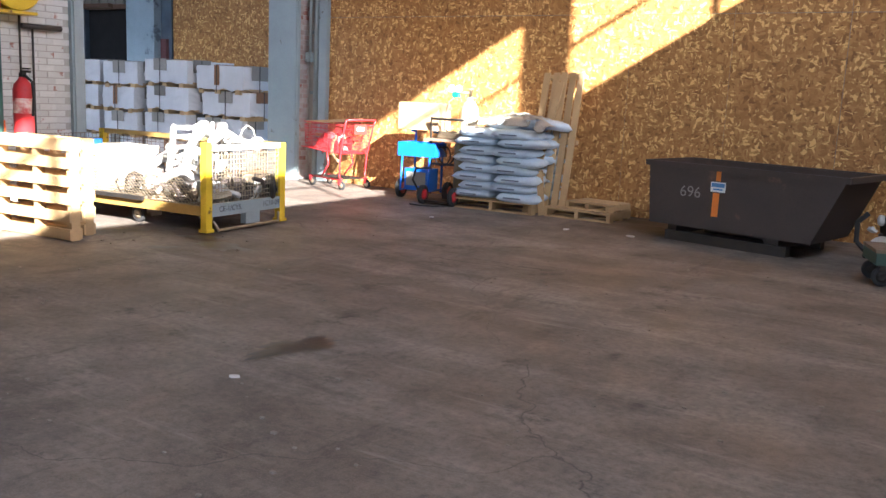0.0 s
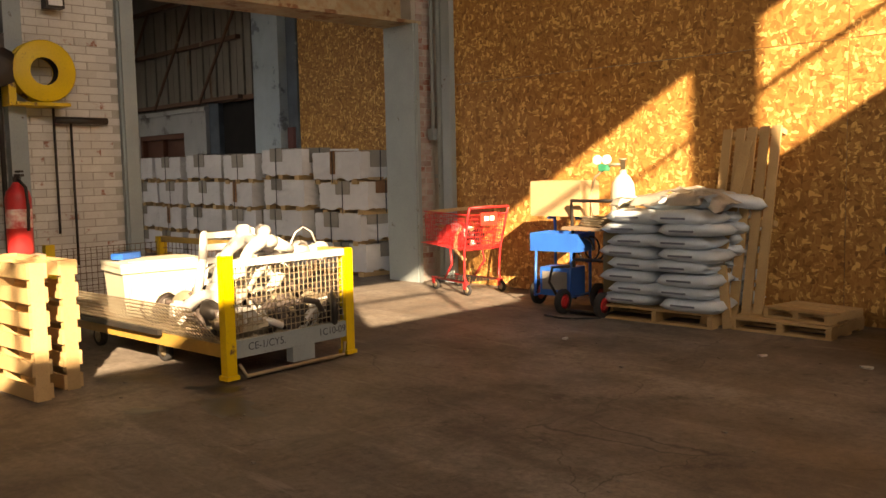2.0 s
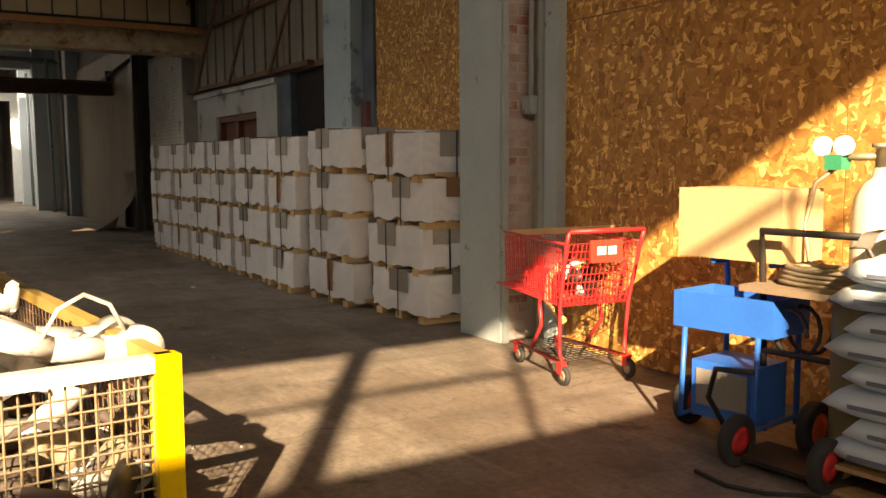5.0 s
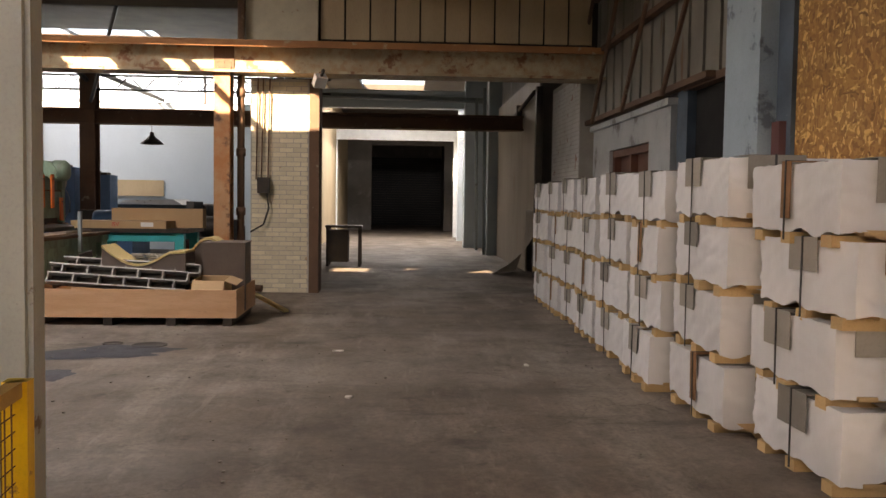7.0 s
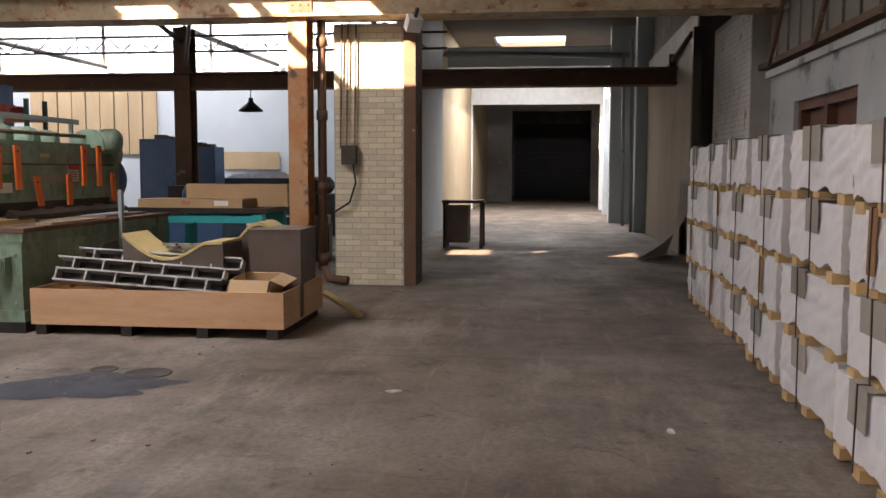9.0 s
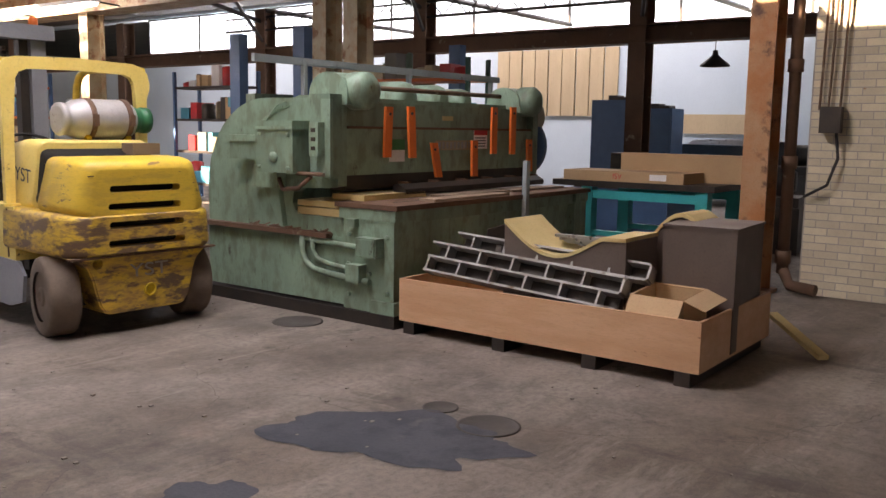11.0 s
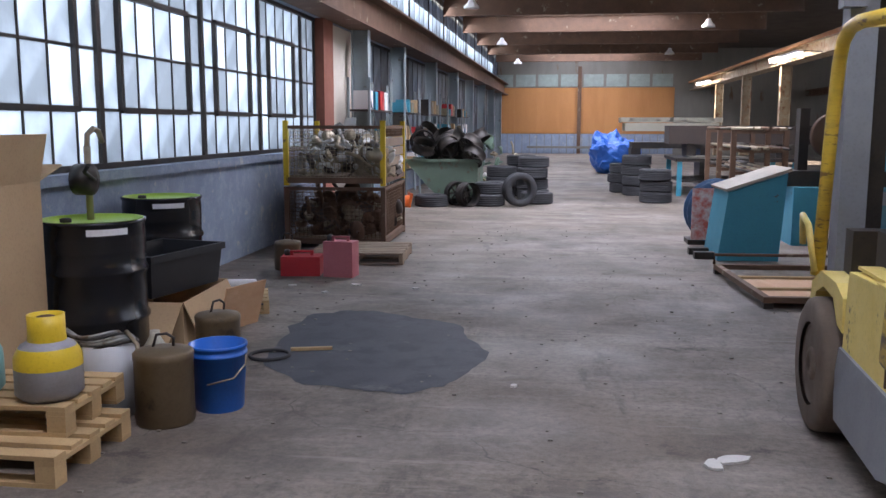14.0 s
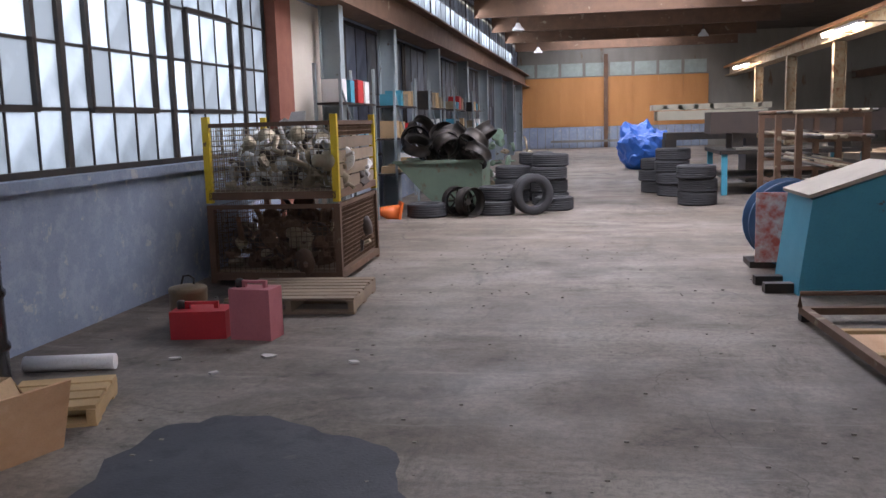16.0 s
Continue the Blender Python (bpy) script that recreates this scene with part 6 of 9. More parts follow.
def forklift():
    """Local y points to its front, x to its right; the counterweight is at y = 0."""
    ob = thing("forklift_truck", pose(-13.50, 1.86, 0, 0, 0, 177.5), "old yellow forklift truck with chipped paint and a gas bottle", "forklift")
    W = 0.61
    slots = ((-0.28, 0.30, 1.035, 1.085), (-0.295, 0.305, 0.908, 0.958), (-0.305, 0.312, 0.778, 0.828), (-0.315, 0.318, 0.645, 0.695))
    belt = bmesh.new()
    loft(belt, [(0.0, ring_of(0.46, 0.44, 0.60, 0.865, 0.04)), (0.03, ring_of(0.54, 0.52, 0.585, 0.875, 0.05)), (0.10, ring_of(0.60, 0.585, 0.58, 0.885, 0.05)), (0.20, ring_of(0.625, 0.615, 0.58, 0.89, 0.05)), (0.95, ring_of(0.63, 0.62, 0.58, 0.90, 0.05))])
    belt = carve(belt, [slot_shape(*s, -0.05, 0.16) for s in slots[2:]])
    part("counterweight", belt, FK_RUSTY, ob, "scraped yellow counterweight with cooling slots")
    low = bmesh.new()
    half = [(0.60, 0.585), (0.52, 0.56), (0.455, 0.50), (0.42, 0.42), (0.40, 0.33), (0.37, 0.22), (0.33, 0.165), (0.29, 0.15)]
    prism(low, half + [(-x, z) for x, z in reversed(half)], "y", 0.05, 0.52)
    hole = bmesh.new()
    lathe(hole, [(0.028, -0.05), (0.028, 0.16)], 16, "y", (-0.40 + 0.02, 0, 0.53))
    ring = bmesh.new()
    lathe(ring, [(0.035, -0.05), (0.035, 0.09)], 16, "y", (0.03, 0, 0.30))
    low = carve(low, [hole, ring])
    part("lower_counterweight", low, FK_RUSTY, ob, "rusty lower counterweight with faded lettering", 0.012)
    part("seam_strip", boxes((-0.60, 0.60, 0.012, 0.06, 0.572, 0.586)), STEEL_RUST, ob)
    hood = bmesh.new()
    loft(hood, [(0.025, ring_of(0.44, 0.38, 0.875, 1.20, 0.05)), (0.04, ring_of(0.50, 0.43, 0.872, 1.235, 0.06)), (0.09, ring_of(0.535, 0.465, 0.872, 1.262, 0.07)), (0.2, ring_of(0.555, 0.485, 0.872, 1.28, 0.075)), (0.36, ring_of(0.56, 0.49, 0.872, 1.285, 0.075)), (0.52, ring_of(0.565, 0.495, 0.872, 1.28, 0.075))])
    hood = carve(hood, [slot_shape(*s, -0.05, 0.18) for s in slots[:2]])
    part("hood", hood, FK_YELLOW, ob, "yellow rear hood with scratches")
    # plain black plate so the slots read as deep and unlit
    part("radiator", boxes((-0.36, 0.36, 0.12, 0.14, 0.62, 1.12)), VOID_SHADE, ob, "black plate painted as the shade behind the slots")
    for x, z, a in ((-0.22, 1.175, 3), (-0.30, 1.165, -4), (-0.12, 1.16, 8)):
        s = part("scratch", boxes((-0.14, 0.14, -0.002, 0.002, -0.004, 0.004)), STEEL_RUST, ob, "rusty scratch")
        s.matrix_basis = pose(x, 0.031, z, 0, a, 0)
    # plain black plug; its colour is the shade in the hood gap
    inner = bmesh.new()
    loft(inner, [(0.50, ring_of(0.52, 0.45, 0.92, 1.25, 0.06)), (0.75, ring_of(0.48, 0.44, 0.90, 1.35, 0.06))])
    part("engine", inner, VOID_SHADE, ob, "black filler painted as the shade in the engine gap")
    eng = bmesh.new()
    loft(eng, [(0.70, ring_of(0.515, 0.45, 0.88, 1.375, 0.07)), (0.72, ring_of(0.525, 0.46, 0.88, 1.395, 0.07)), (0.95, ring_of(0.51, 0.455, 0.86, 1.40, 0.06)), (1.22, ring_of(0.48, 0.44, 0.84, 1.36, 0.05))])
    part("engine_cover", eng, FK_PALE, ob, "faded yellow engine cover left ajar")
    text_mesh("side_lettering", "YST", 0.15, INK, pose(-0.502, 0.86, 1.13, 90, 6, -90), ob)
    text_mesh("rear_lettering", "YST", 0.14, PATCH_GREY, pose(0.03, 0.047, 0.45, 90, 0, 0), ob, 1.4)
    bm = bmesh.new()
    lathe(bm, [(0.05, 0.05), (0.05, 0.035), (0.036, 0.035), (0.036, 0.06)], 18, "y", (0.03, 0, 0.30))
    part("tow_ring", bm, YELLOW, ob)
    # side of the chassis
    side = bmesh.new()
    prism(side, [(0.80, 0.50), (0.80, 0.90), (1.52, 0.88), (1.56, 0.52)], "x", -W, W)
    part("chassis", side, FK_PALE, ob, "yellow chassis side", 0.02)
    part("deck_plate", boxes((-0.58, 0.58, 0.90, 1.50, 0.895, 0.91)), FK_PALE, ob, "", 0.004)
    part("cover_strip", boxes((-W - 0.006, -W + 0.01, 0.90, 0.915, 0.52, 0.885)), STEEL_RUST, ob)
    for s in (-1, 1):
        pn = bmesh.new()
        prism(pn, [(0.70, 0.20), (0.66, 0.40), (0.74, 0.50), (1.56, 0.52), (1.62, 0.36), (1.58, 0.17), (0.90, 0.15)], "x", s * W - 0.015, s * W + 0.012)
        part("side_panel", pn, FK_GREY, ob, "grey lower side panel", 0.006)
        fd = bmesh.new()
        prism(fd, [(1.58, 0.58), (1.60, 0.74), (1.74, 0.79), (2.05, 0.80), (2.22, 0.72), (2.26, 0.56), (2.20, 0.56), (2.12, 0.68), (1.98, 0.73), (1.78, 0.71), (1.68, 0.60)], "x", min(s * 0.36, s * W), max(s * 0.36, s * W))
        part("front_fender", fd, FK_PALE, ob, "yellow front fender", 0.01)
        st = bmesh.new()
        rod(st, [(s * 0.62, 2.14, 0.78), (s * 0.66, 2.16, 1.02), (s * 0.66, 2.3, 1.06), (s * 0.64, 2.36, 0.9)], 0.018, 7)
        part("grab_rail", st, FK_PALE, ob)
    part("floor_plate", boxes((-0.56, 0.56, 1.5, 2.2, 0.50, 0.55)), STEEL_DARK, ob)
    part("dashboard", boxes((-0.50, 0.50, 1.92, 2.06, 0.56, 1.02)), STEEL_DARK, ob, "", 0.03)
    part("control_box", boxes((-0.48, -0.18, 1.30, 1.60, 0.88, 1.06)), STEEL_DARK, ob, "black lever box beside the seat", 0.02)
    part("seat", boxes((-0.20, 0.30, 1.15, 1.52, 1.05, 1.13)), BLACK_RUBBER, ob, "", 0.03)
    bm = bmesh.new()
    for k in range(4):
        bar(bm, (0.12 + 0.07 * k, 1.9, 1.0), (0.10 + 0.07 * k, 1.82, 1.24), 0.008, 6)
        lathe(bm, [(0.01, -0.018), (0.019, 0), (0.01, 0.018)], 8, "z", (0.10 + 0.07 * k, 1.82, 1.25))
    part("lever", bm, BLACK_RUBBER, ob)
    # overhead guard: a folded plate hoop at the back, tubes at the front
    out = [(0.60, 0.90), (0.60, 1.50), (0.605, 1.74), (0.63, 1.80), (0.635, 1.86), (0.615, 1.94), (0.56, 1.99), (0.48, 2.015), (0.0, 2.03)]
    ins = [(0.0, 1.935), (0.40, 1.925), (0.46, 1.90), (0.49, 1.85), (0.50, 1.74), (0.515, 1.50), (0.53, 0.90)]
    gd = bmesh.new()
    prism(gd, out + [(-x, z) for x, z in reversed(out[:-1])] + [(-x, z) for x, z in reversed(ins[1:])] + ins, "y", 0.93, 0.98)
    part("rear_hoop", gd, FK_PALE, ob, "pale yellow rear hoop of the guard", 0.010)
    for s in (-1, 1):
        bm = bmesh.new()
        rod(bm, [(s * 0.585, 0.96, 1.96), (s * 0.585, 1.7, 2.00), (s * 0.585, 1.88, 1.99), (s * 0.585, 1.99, 1.94), (s * 0.585, 2.05, 1.84), (s * 0.59, 2.10, 1.5), (s * 0.60, 2.17, 0.76)], 0.034, 10)
        part("guard_post", bm, FK_YELLOW, ob, "yellow overhead guard post")
        part("post_foot", boxes((s * 0.565 - 0.07, s * 0.565 + 0.07, 0.89, 1.02, 0.90, 0.918)), FK_PALE, ob, "", 0.005)
    for k in range(5):
        part("guard_bar", boxes((-0.58, 0.58, 1.12 + 0.17 * k, 1.15 + 0.17 * k, 1.985, 2.015)), FK_PALE, ob)
    # mast
    for s in (-1, 1):
        part("mast_rail", boxes((s * 0.40 - 0.07, s * 0.40 + 0.07, 2.36, 2.52, 0.1, 2.34)), FK_GREY, ob, "grey mast rail", 0.008)
        part("inner_mast_rail", boxes((s * 0.28 - 0.04, s * 0.28 + 0.04, 2.40, 2.50, 0.15, 2.28)), STEEL_DARK, ob)
        ch = bmesh.new()
        for k in range(44):
            box(ch, s * 0.11 - 0.018, s * 0.11 + 0.018, 2.41, 2.425, 0.45 + 0.04 * k, 0.478 + 0.04 * k)
        part("lift_chain", ch, STEEL_DARK, ob)
    part("mast_top", boxes((-0.52, 0.52, 2.28, 2.46, 2.27, 2.40)), FK_GREY, ob, "grey cross beam on the mast", 0.03)
    part("mast_bracket", boxes((-0.52, -0.40, 2.30, 2.42, 2.14, 2.28)), FK_GREY, ob, "", 0.01)
    bm = bmesh.new()
    bar(bm, (0, 2.44, 0.3), (0, 2.44, 2.25), 0.045, 12)
    part("lift_ram", bm, STEEL_DARK, ob)
    for z in (0.6, 1.1, 1.78):
        part("mast_tie", boxes((-0.40, 0.40, 2.48, 2.54, z, z + 0.07)), FK_GREY, ob, "", 0.006)
    for s in (-0.3, 0.3):
        part("fork", boxes((s - 0.06, s + 0.06, 2.57, 3.6, 0.05, 0.09), (s - 0.06, s + 0.06, 2.54, 2.58, 0.05, 0.7)), STEEL_DARK, ob)
    bm = bmesh.new()
    lathe(bm, [(0.04, 2.0), (0.045, 2.01), (0.04, 2.06), (0.025, 2.08), (0.005, 2.085)], 14, "z", (0.36, 2.36, 0.395))
    part("beacon", bm, ORANGE, ob, "small orange beacon on the guard")
    # steering wheel
    bm = bmesh.new()
    ring = [Vector((0.20 * math.cos(a), 0.20 * math.sin(a), 0)) for a in [k * math.pi / 12 for k in range(25)]]
    q = pose(-0.02, 1.66, 1.33, 28, 0, 0)
    rod(bm, [q @ p for p in ring], 0.013, 7)
    for a in (0.5, 2.6, 4.7):
        bar(bm, q @ Vector((0, 0, -0.02)), q @ Vector((0.20 * math.cos(a), 0.20 * math.sin(a), 0)), 0.009, 6)
    bar(bm, q @ Vector((0, 0, 0)), (-0.02, 1.98, 0.9), 0.025, 8)
    part("steering_wheel", bm, BLACK_RUBBER, ob)
    # gas bottle lies across on a cradle
    at = (0.13, 0.86, 1.555)
    bm = bmesh.new()
    lathe(bm, [(0.095, -0.35), (0.125, -0.345), (0.13, -0.33), (0.125, -0.30), (0.105, -0.29), (0.125, -0.265), (0.15, -0.22), (0.16, -0.16), (0.16, 0.16), (0.152, 0.21), (0.13, 0.26), (0.09, 0.29)], 32, "x", at)
    bottle = part("gas_bottle", bm, material("silver_gas_bottle", (0.50, 0.50, 0.50), 0.5, 0.35, second=(0.36, 0.35, 0.34), scale=7, spots=(0.24, 0.2, 0.17), spot_scale=8, spot_edge=(0.64, 0.68)), ob, "silver gas bottle strapped across the cover")
    bm = bmesh.new()
    lathe(bm, [(0.09, 0.25), (0.105, 0.265), (0.105, 0.31), (0.098, 0.315), (0.098, 0.36), (0.105, 0.365), (0.105, 0.42), (0.085, 0.42), (0.085, 0.30)], 24, "x", at, cap=False)
    part("collar", bm, material("green_collar", (0.02, 0.16, 0.07), 0.4), bottle, "dark green collar")
    for x in (-0.12, 0.19):
        bm = bmesh.new()
        lathe(bm, [(0.156, x - 0.025), (0.167, x - 0.02), (0.167, x + 0.02), (0.156, x + 0.025)], 32, "x", at, cap=False)
        box(bm, at[0] + x - 0.02, at[0] + x + 0.02, at[1] - 0.185, at[1] - 0.155, at[2] - 0.05, at[2] + 0.04)
        part("strap", bm, STEEL_RUST, bottle, "rusty clamp band")
    for x in (-0.02, 0.32):
        cb = bmesh.new()
        prism(cb, [(0.74, 1.36), (0.98, 1.36), (0.96, 1.47), (0.90, 1.41), (0.82, 1.41), (0.76, 1.47)], "x", x - 0.02, x + 0.02)
        part("cradle", cb, YELLOW, ob, "yellow bottle cradle")
    part("wood_block", boxes((0.20, 0.44, 0.50, 0.66, 1.285, 1.375)), WOOD_OLD, ob, "wooden block lying on the cover", 0.008)
    # wheels
    for s in (-1, 1):
        for y, r, w, nm, turn in ((0.34, 0.29, 0.22, "rear_wheel", -12), (1.94, 0.34, 0.24, "front_wheel", 0)):
            tyre_bm = bmesh.new()
            lathe(tyre_bm, [(r * 0.62, -w * 0.5), (r * 0.90, -w * 0.5), (r * 0.97, -w * 0.45), (r, -w * 0.36), (r, w * 0.36), (r * 0.97, w * 0.45), (r * 0.90, w * 0.5), (r * 0.62, w * 0.5), (r * 0.60, w * 0.44), (r * 0.60, -w * 0.44)], 36, "x", cap=False)
            wh = part(nm, tyre_bm, TRUCK_TYRE, ob, "worn muddy solid tyre")
            wh.matrix_basis = pose(s * 0.55, y, r, 0, 0, turn)
            hub = bmesh.new()
            lathe(hub, [(r * 0.61, -w * 0.42), (r * 0.56, -w * 0.44), (r * 0.50, -w * 0.28), (r * 0.28, -w * 0.26), (r * 0.24, -w * 0.46), (r * 0.12, -w * 0.5), (r * 0.12, w * 0.5), (r * 0.24, w * 0.46), (r * 0.28, w * 0.26), (r * 0.50, w * 0.28), (r * 0.56, w * 0.44), (r * 0.61, w * 0.42)], 28, "x")
            for k in range(6):
                a = 2 * math.pi * k / 6
                for sx in (-0.27, 0.27):
                    lathe(hub, [(0.013, w * sx - 0.012), (0.013, w * sx + 0.012)], 6, "x", (0, r * 0.4 * math.cos(a), r * 0.4 * math.sin(a)))
            part("rim", hub, TRUCK_TYRE, wh, "muddy rim with wheel nuts")
    part("axle", boxes((-0.45, 0.45, 0.27, 0.41, 0.20, 0.34)), STEEL_DARK, ob, "", 0.02)
    return ob


forklift()


# ---- guillotine shear ----
def guillotine_shear():
    ob = thing("guillotine_shear", pose(0, 0, 0), "large sage green guillotine shear with orange hanging straps", "machine")
    X0, X1 = -14.72, -17.75
    arc = [(1.78 - 0.76 * math.cos(radians(a)), 1.0 + 0.76 * math.sin(radians(a))) for a in range(0, 91, 9)]
    endp = [(1.02, 0.66)] + arc + [(2.40, 1.755), (2.62, 1.72), (2.62, 1.06), (2.50, 1.04), (2.18, 1.03), (2.12, 0.99), (2.10, 0.90), (2.14, 0.84), (2.22, 0.81), (2.66, 0.81), (2.70, 0.66)]
    for a, b in ((X0, X0 - 0.10), (X1 + 0.1, X1)):
        bm = bmesh.new()
        prism(bm, endp, "x", min(a, b), max(a, b))
        part("end_frame", bm, GREEN, ob, "sage green end frame with a rounded back", 0.008)
        part("end_base", boxes((min(a, b) - 0.005, max(a, b) + 0.005, 1.02, 2.72, 0.12, 0.66)), GREEN, ob, "lower end panel with grimy paint", 0.008)
    for a, b in ((X0, X0 - 0.22), (X1 + 0.22, X1)):
        part("bed_end", boxes((min(a, b), max(a, b) + 0.02, 2.70, 3.22, 0.10, 0.86)), GREEN, ob, "", 0.012)
        part("bed_shoulder", boxes((min(a, b), max(a, b) + 0.03, 2.66, 3.24, 0.82, 0.90)), GREEN, ob, "", 0.012)
    part("foot_pad", boxes((X0 - 0.18, X0 + 0.04, 3.00, 3.24, 0.10, 0.20)), GREEN, ob, "", 0.012)
    part("bed", boxes((X1 + 0.22, X0 - 0.22, 2.74, 3.14, 0.12, 0.86)), GREEN, ob, "dark green bed front", 0.01)
    part("bed_rail", boxes((X1 + 0.22, X0 - 0.22, 3.12, 3.20, 0.80, 0.90)), GREEN, ob, "", 0.01)
    part("table", boxes((X1 - 0.02, X0 + 0.04, 2.62, 3.26, 0.905, 0.945)), STEEL_RUST, ob, "worn steel table", 0.006)
    for k, (a, b, y) in enumerate(((-15.6, -16.6, 2.86), (-16.62, -17.6, 2.88), (-15.2, -16.3, 3.06))):
        part("table_board", boxes((b, a, y, y + 0.16, 0.946, 0.966)), WOOD_OLD, ob, "worn board on the table", 0.003)
    part("table_slot", boxes((X1 + 0.1, X0 - 0.2, 3.02, 3.035, 0.945, 0.948)), STEEL_DARK, ob)
    part("ram_beam", boxes((X1 + 0.10, X0 - 0.10, 2.28, 2.60, 1.14, 1.53)), GREEN, ob, "worn green ram beam", 0.012)
    part("ram_upper", boxes((X1 + 0.10, X0 - 0.10, 2.22, 2.55, 1.53, 1.73)), GREEN, ob, "", 0.012)
    part("ram_ledge", boxes((X1 + 0.12, X0 - 0.12, 2.545, 2.615, 1.515, 1.535)), STEEL_RUST, ob, "grimy ledge along the ram")
    part("ram_cap", boxes((X1 + 0.2, X0 - 0.2, 2.0, 2.50, 1.73, 1.77)), GREEN, ob, "", 0.012)
    part("blade_holder", boxes((X1 + 0.2, X0 - 0.12, 2.42, 2.585, 1.02, 1.14)), STEEL_DARK, ob, "dark blade holder", 0.008)
    gd = bmesh.new()
    prism(gd, [(2.66, 1.00), (2.74, 0.965), (2.80, 0.975), (2.80, 1.02), (2.72, 1.06), (2.66, 1.05)], "x", X1 + 0.15, X0 - 0.62)
    part("blade_guard", gd, STEEL_DARK, ob, "long dark finger guard over the table", 0.008)
    for k in range(6):
        x = X0 - 0.8 - 0.42 * k
        part("guard_bracket", boxes((x - 0.02, x + 0.02, 2.56, 2.70, 1.03, 1.07)), STEEL_RUST, ob)
    part("back_housing", boxes((X1 + 0.12, X0 - 0.12, 1.10, 2.05, 0.15, 1.5)), GREEN, ob, "", 0.02)
    part("base_skid", boxes((X1 - 0.05, X0 + 0.05, 0.98, 3.25, 0.0, 0.10)), STEEL_DARK, ob, "black base rail", 0.006)
    # fittings of the near end
    part("gear_box", boxes((X0, X0 + 0.26, 1.95, 2.38, 1.16, 1.57)), GREEN, ob, "boxy green gear cover", 0.025)
    part("gear_lid", boxes((X0, X0 + 0.275, 1.94, 2.39, 1.50, 1.525)), GREEN, ob, "", 0.006)
    part("gear_arm", boxes((X0, X0 + 0.15, 1.50, 1.95, 1.25, 1.43)), GREEN, ob, "", 0.015)
    part("gear_arm_rib", boxes((X0, X0 + 0.17, 1.48, 1.95, 1.40, 1.45)), GREEN, ob, "", 0.008)
    part("gear_bracket", boxes((X0, X0 + 0.10, 1.72, 2.02, 1.02, 1.20)), GREEN, ob, "", 0.015)
    for k, (y, z) in enumerate(((2.00, 1.20), (2.33, 1.20), (2.00, 1.46), (2.33, 1.46), (2.165, 1.28))):
        bm = bmesh.new()
        lathe(bm, [(0.016 if k < 4 else 0.045, 0), (0.016 if k < 4 else 0.045, 0.014), (0.008, 0.02)], 10, "x", (X0 + 0.26, y, z))
        part("bolt", bm, GREEN, ob)
    br = bmesh.new()
    prism(br, [(1.80, 1.03), (1.98, 1.03), (2.04, 0.70), (2.00, 0.70)], "x", X0, X0 + 0.05)
    part("web", br, GREEN, ob, "", 0.006)
    part("slide_way", boxes((X0, X0 + 0.13, 2.44, 2.66, 1.12, 1.78)), GREEN, ob, "", 0.03)
    part("slide_strip", boxes((X0 + 0.12, X0 + 0.15, 2.58, 2.68, 1.14, 1.74)), GREEN, ob, "", 0.006)
    part("switch_box", boxes((X0 + 0.13, X0 + 0.22, 2.52, 2.62, 1.30, 1.56)), GREEN, ob, "small green switch box", 0.01)
    for z in (1.36, 1.43, 1.50):
        part("button", boxes((X0 + 0.22, X0 + 0.23, 2.55, 2.59, z - 0.015, z + 0.015)), STEEL_DARK, ob)
    for x, y, s in ((X0 - 0.15, 2.50, 1.0), (X1 + 0.30, 2.46, 0.95)):
        hd = bmesh.new()
        pts = [(y - 0.21, 1.70)] + [(y - 0.21 * math.cos(radians(a)) * s, 1.79 + 0.17 * s * math.sin(radians(a))) for a in range(0, 181, 15)] + [(y + 0.21, 1.70)]
        prism(hd, pts, "x", x - 0.15, x + 0.14)
        part("cylinder_head", hd, GREEN, ob, "rounded green cylinder head", 0.02)
        bm = bmesh.new()
        lathe(bm, [(0.13, -0.14), (0.15, -0.10), (0.15, 0.04), (0.12, 0.08), (0.05, 0.10)], 22, "y", (x - 0.02, y + 0.23, 1.81))
        part("cylinder_cap", bm, GREEN, ob, "round cap of the cylinder")
    for x, r in ((-15.95, 0.15), (-16.45, 0.14), (-16.85, 0.12)):
        bm = bmesh.new()
        lathe(bm, [(r * 0.6, -0.20), (r, -0.16), (r, 0.10), (r * 0.85, 0.16), (r * 0.4, 0.19)], 22, "y", (x, 2.16, 1.80))
        part("hold_down", bm, GREEN, ob, "domed green hold-down cylinder")
    bm = bmesh.new()
    lathe(bm, [(0.10, -0.12), (0.14, -0.10), (0.14, 0.10), (0.10, 0.12)], 22, "y", (X1 - 0.12, 2.45, 1.67))
    part("end_motor", bm, material("cream_grey_motor", (0.36, 0.37, 0.30), 0.5, second=(0.25, 0.26, 0.21)), ob, "cream-grey motor at the far end")
    bm = bmesh.new()
    bar(bm, (X0 - 0.3, 2.42, 1.86), (X1 + 0.2, 2.42, 1.86), 0.022, 10)
    part("top_shaft", bm, STEEL_RUST, ob)
    bm = bmesh.new()
    box(bm, X1 - 0.1, X0 + 0.35, 2.02, 2.06, 2.03, 2.09)
    for k in range(60):
        box(bm, X1 + 0.05 * k, X1 + 0.05 * k + 0.02, 2.06, 2.064, 2.045, 2.075)
    part("slotted_rail", bm, STEEL_BLUE, ob, "long slotted rail over the machine")
    for x in (X0 - 0.2, -16.3, X1 + 0.05):
        part("rail_post", boxes((x - 0.02, x + 0.02, 2.02, 2.06, 1.70, 2.03)), STEEL_BLUE, ob)
    bm = bmesh.new()
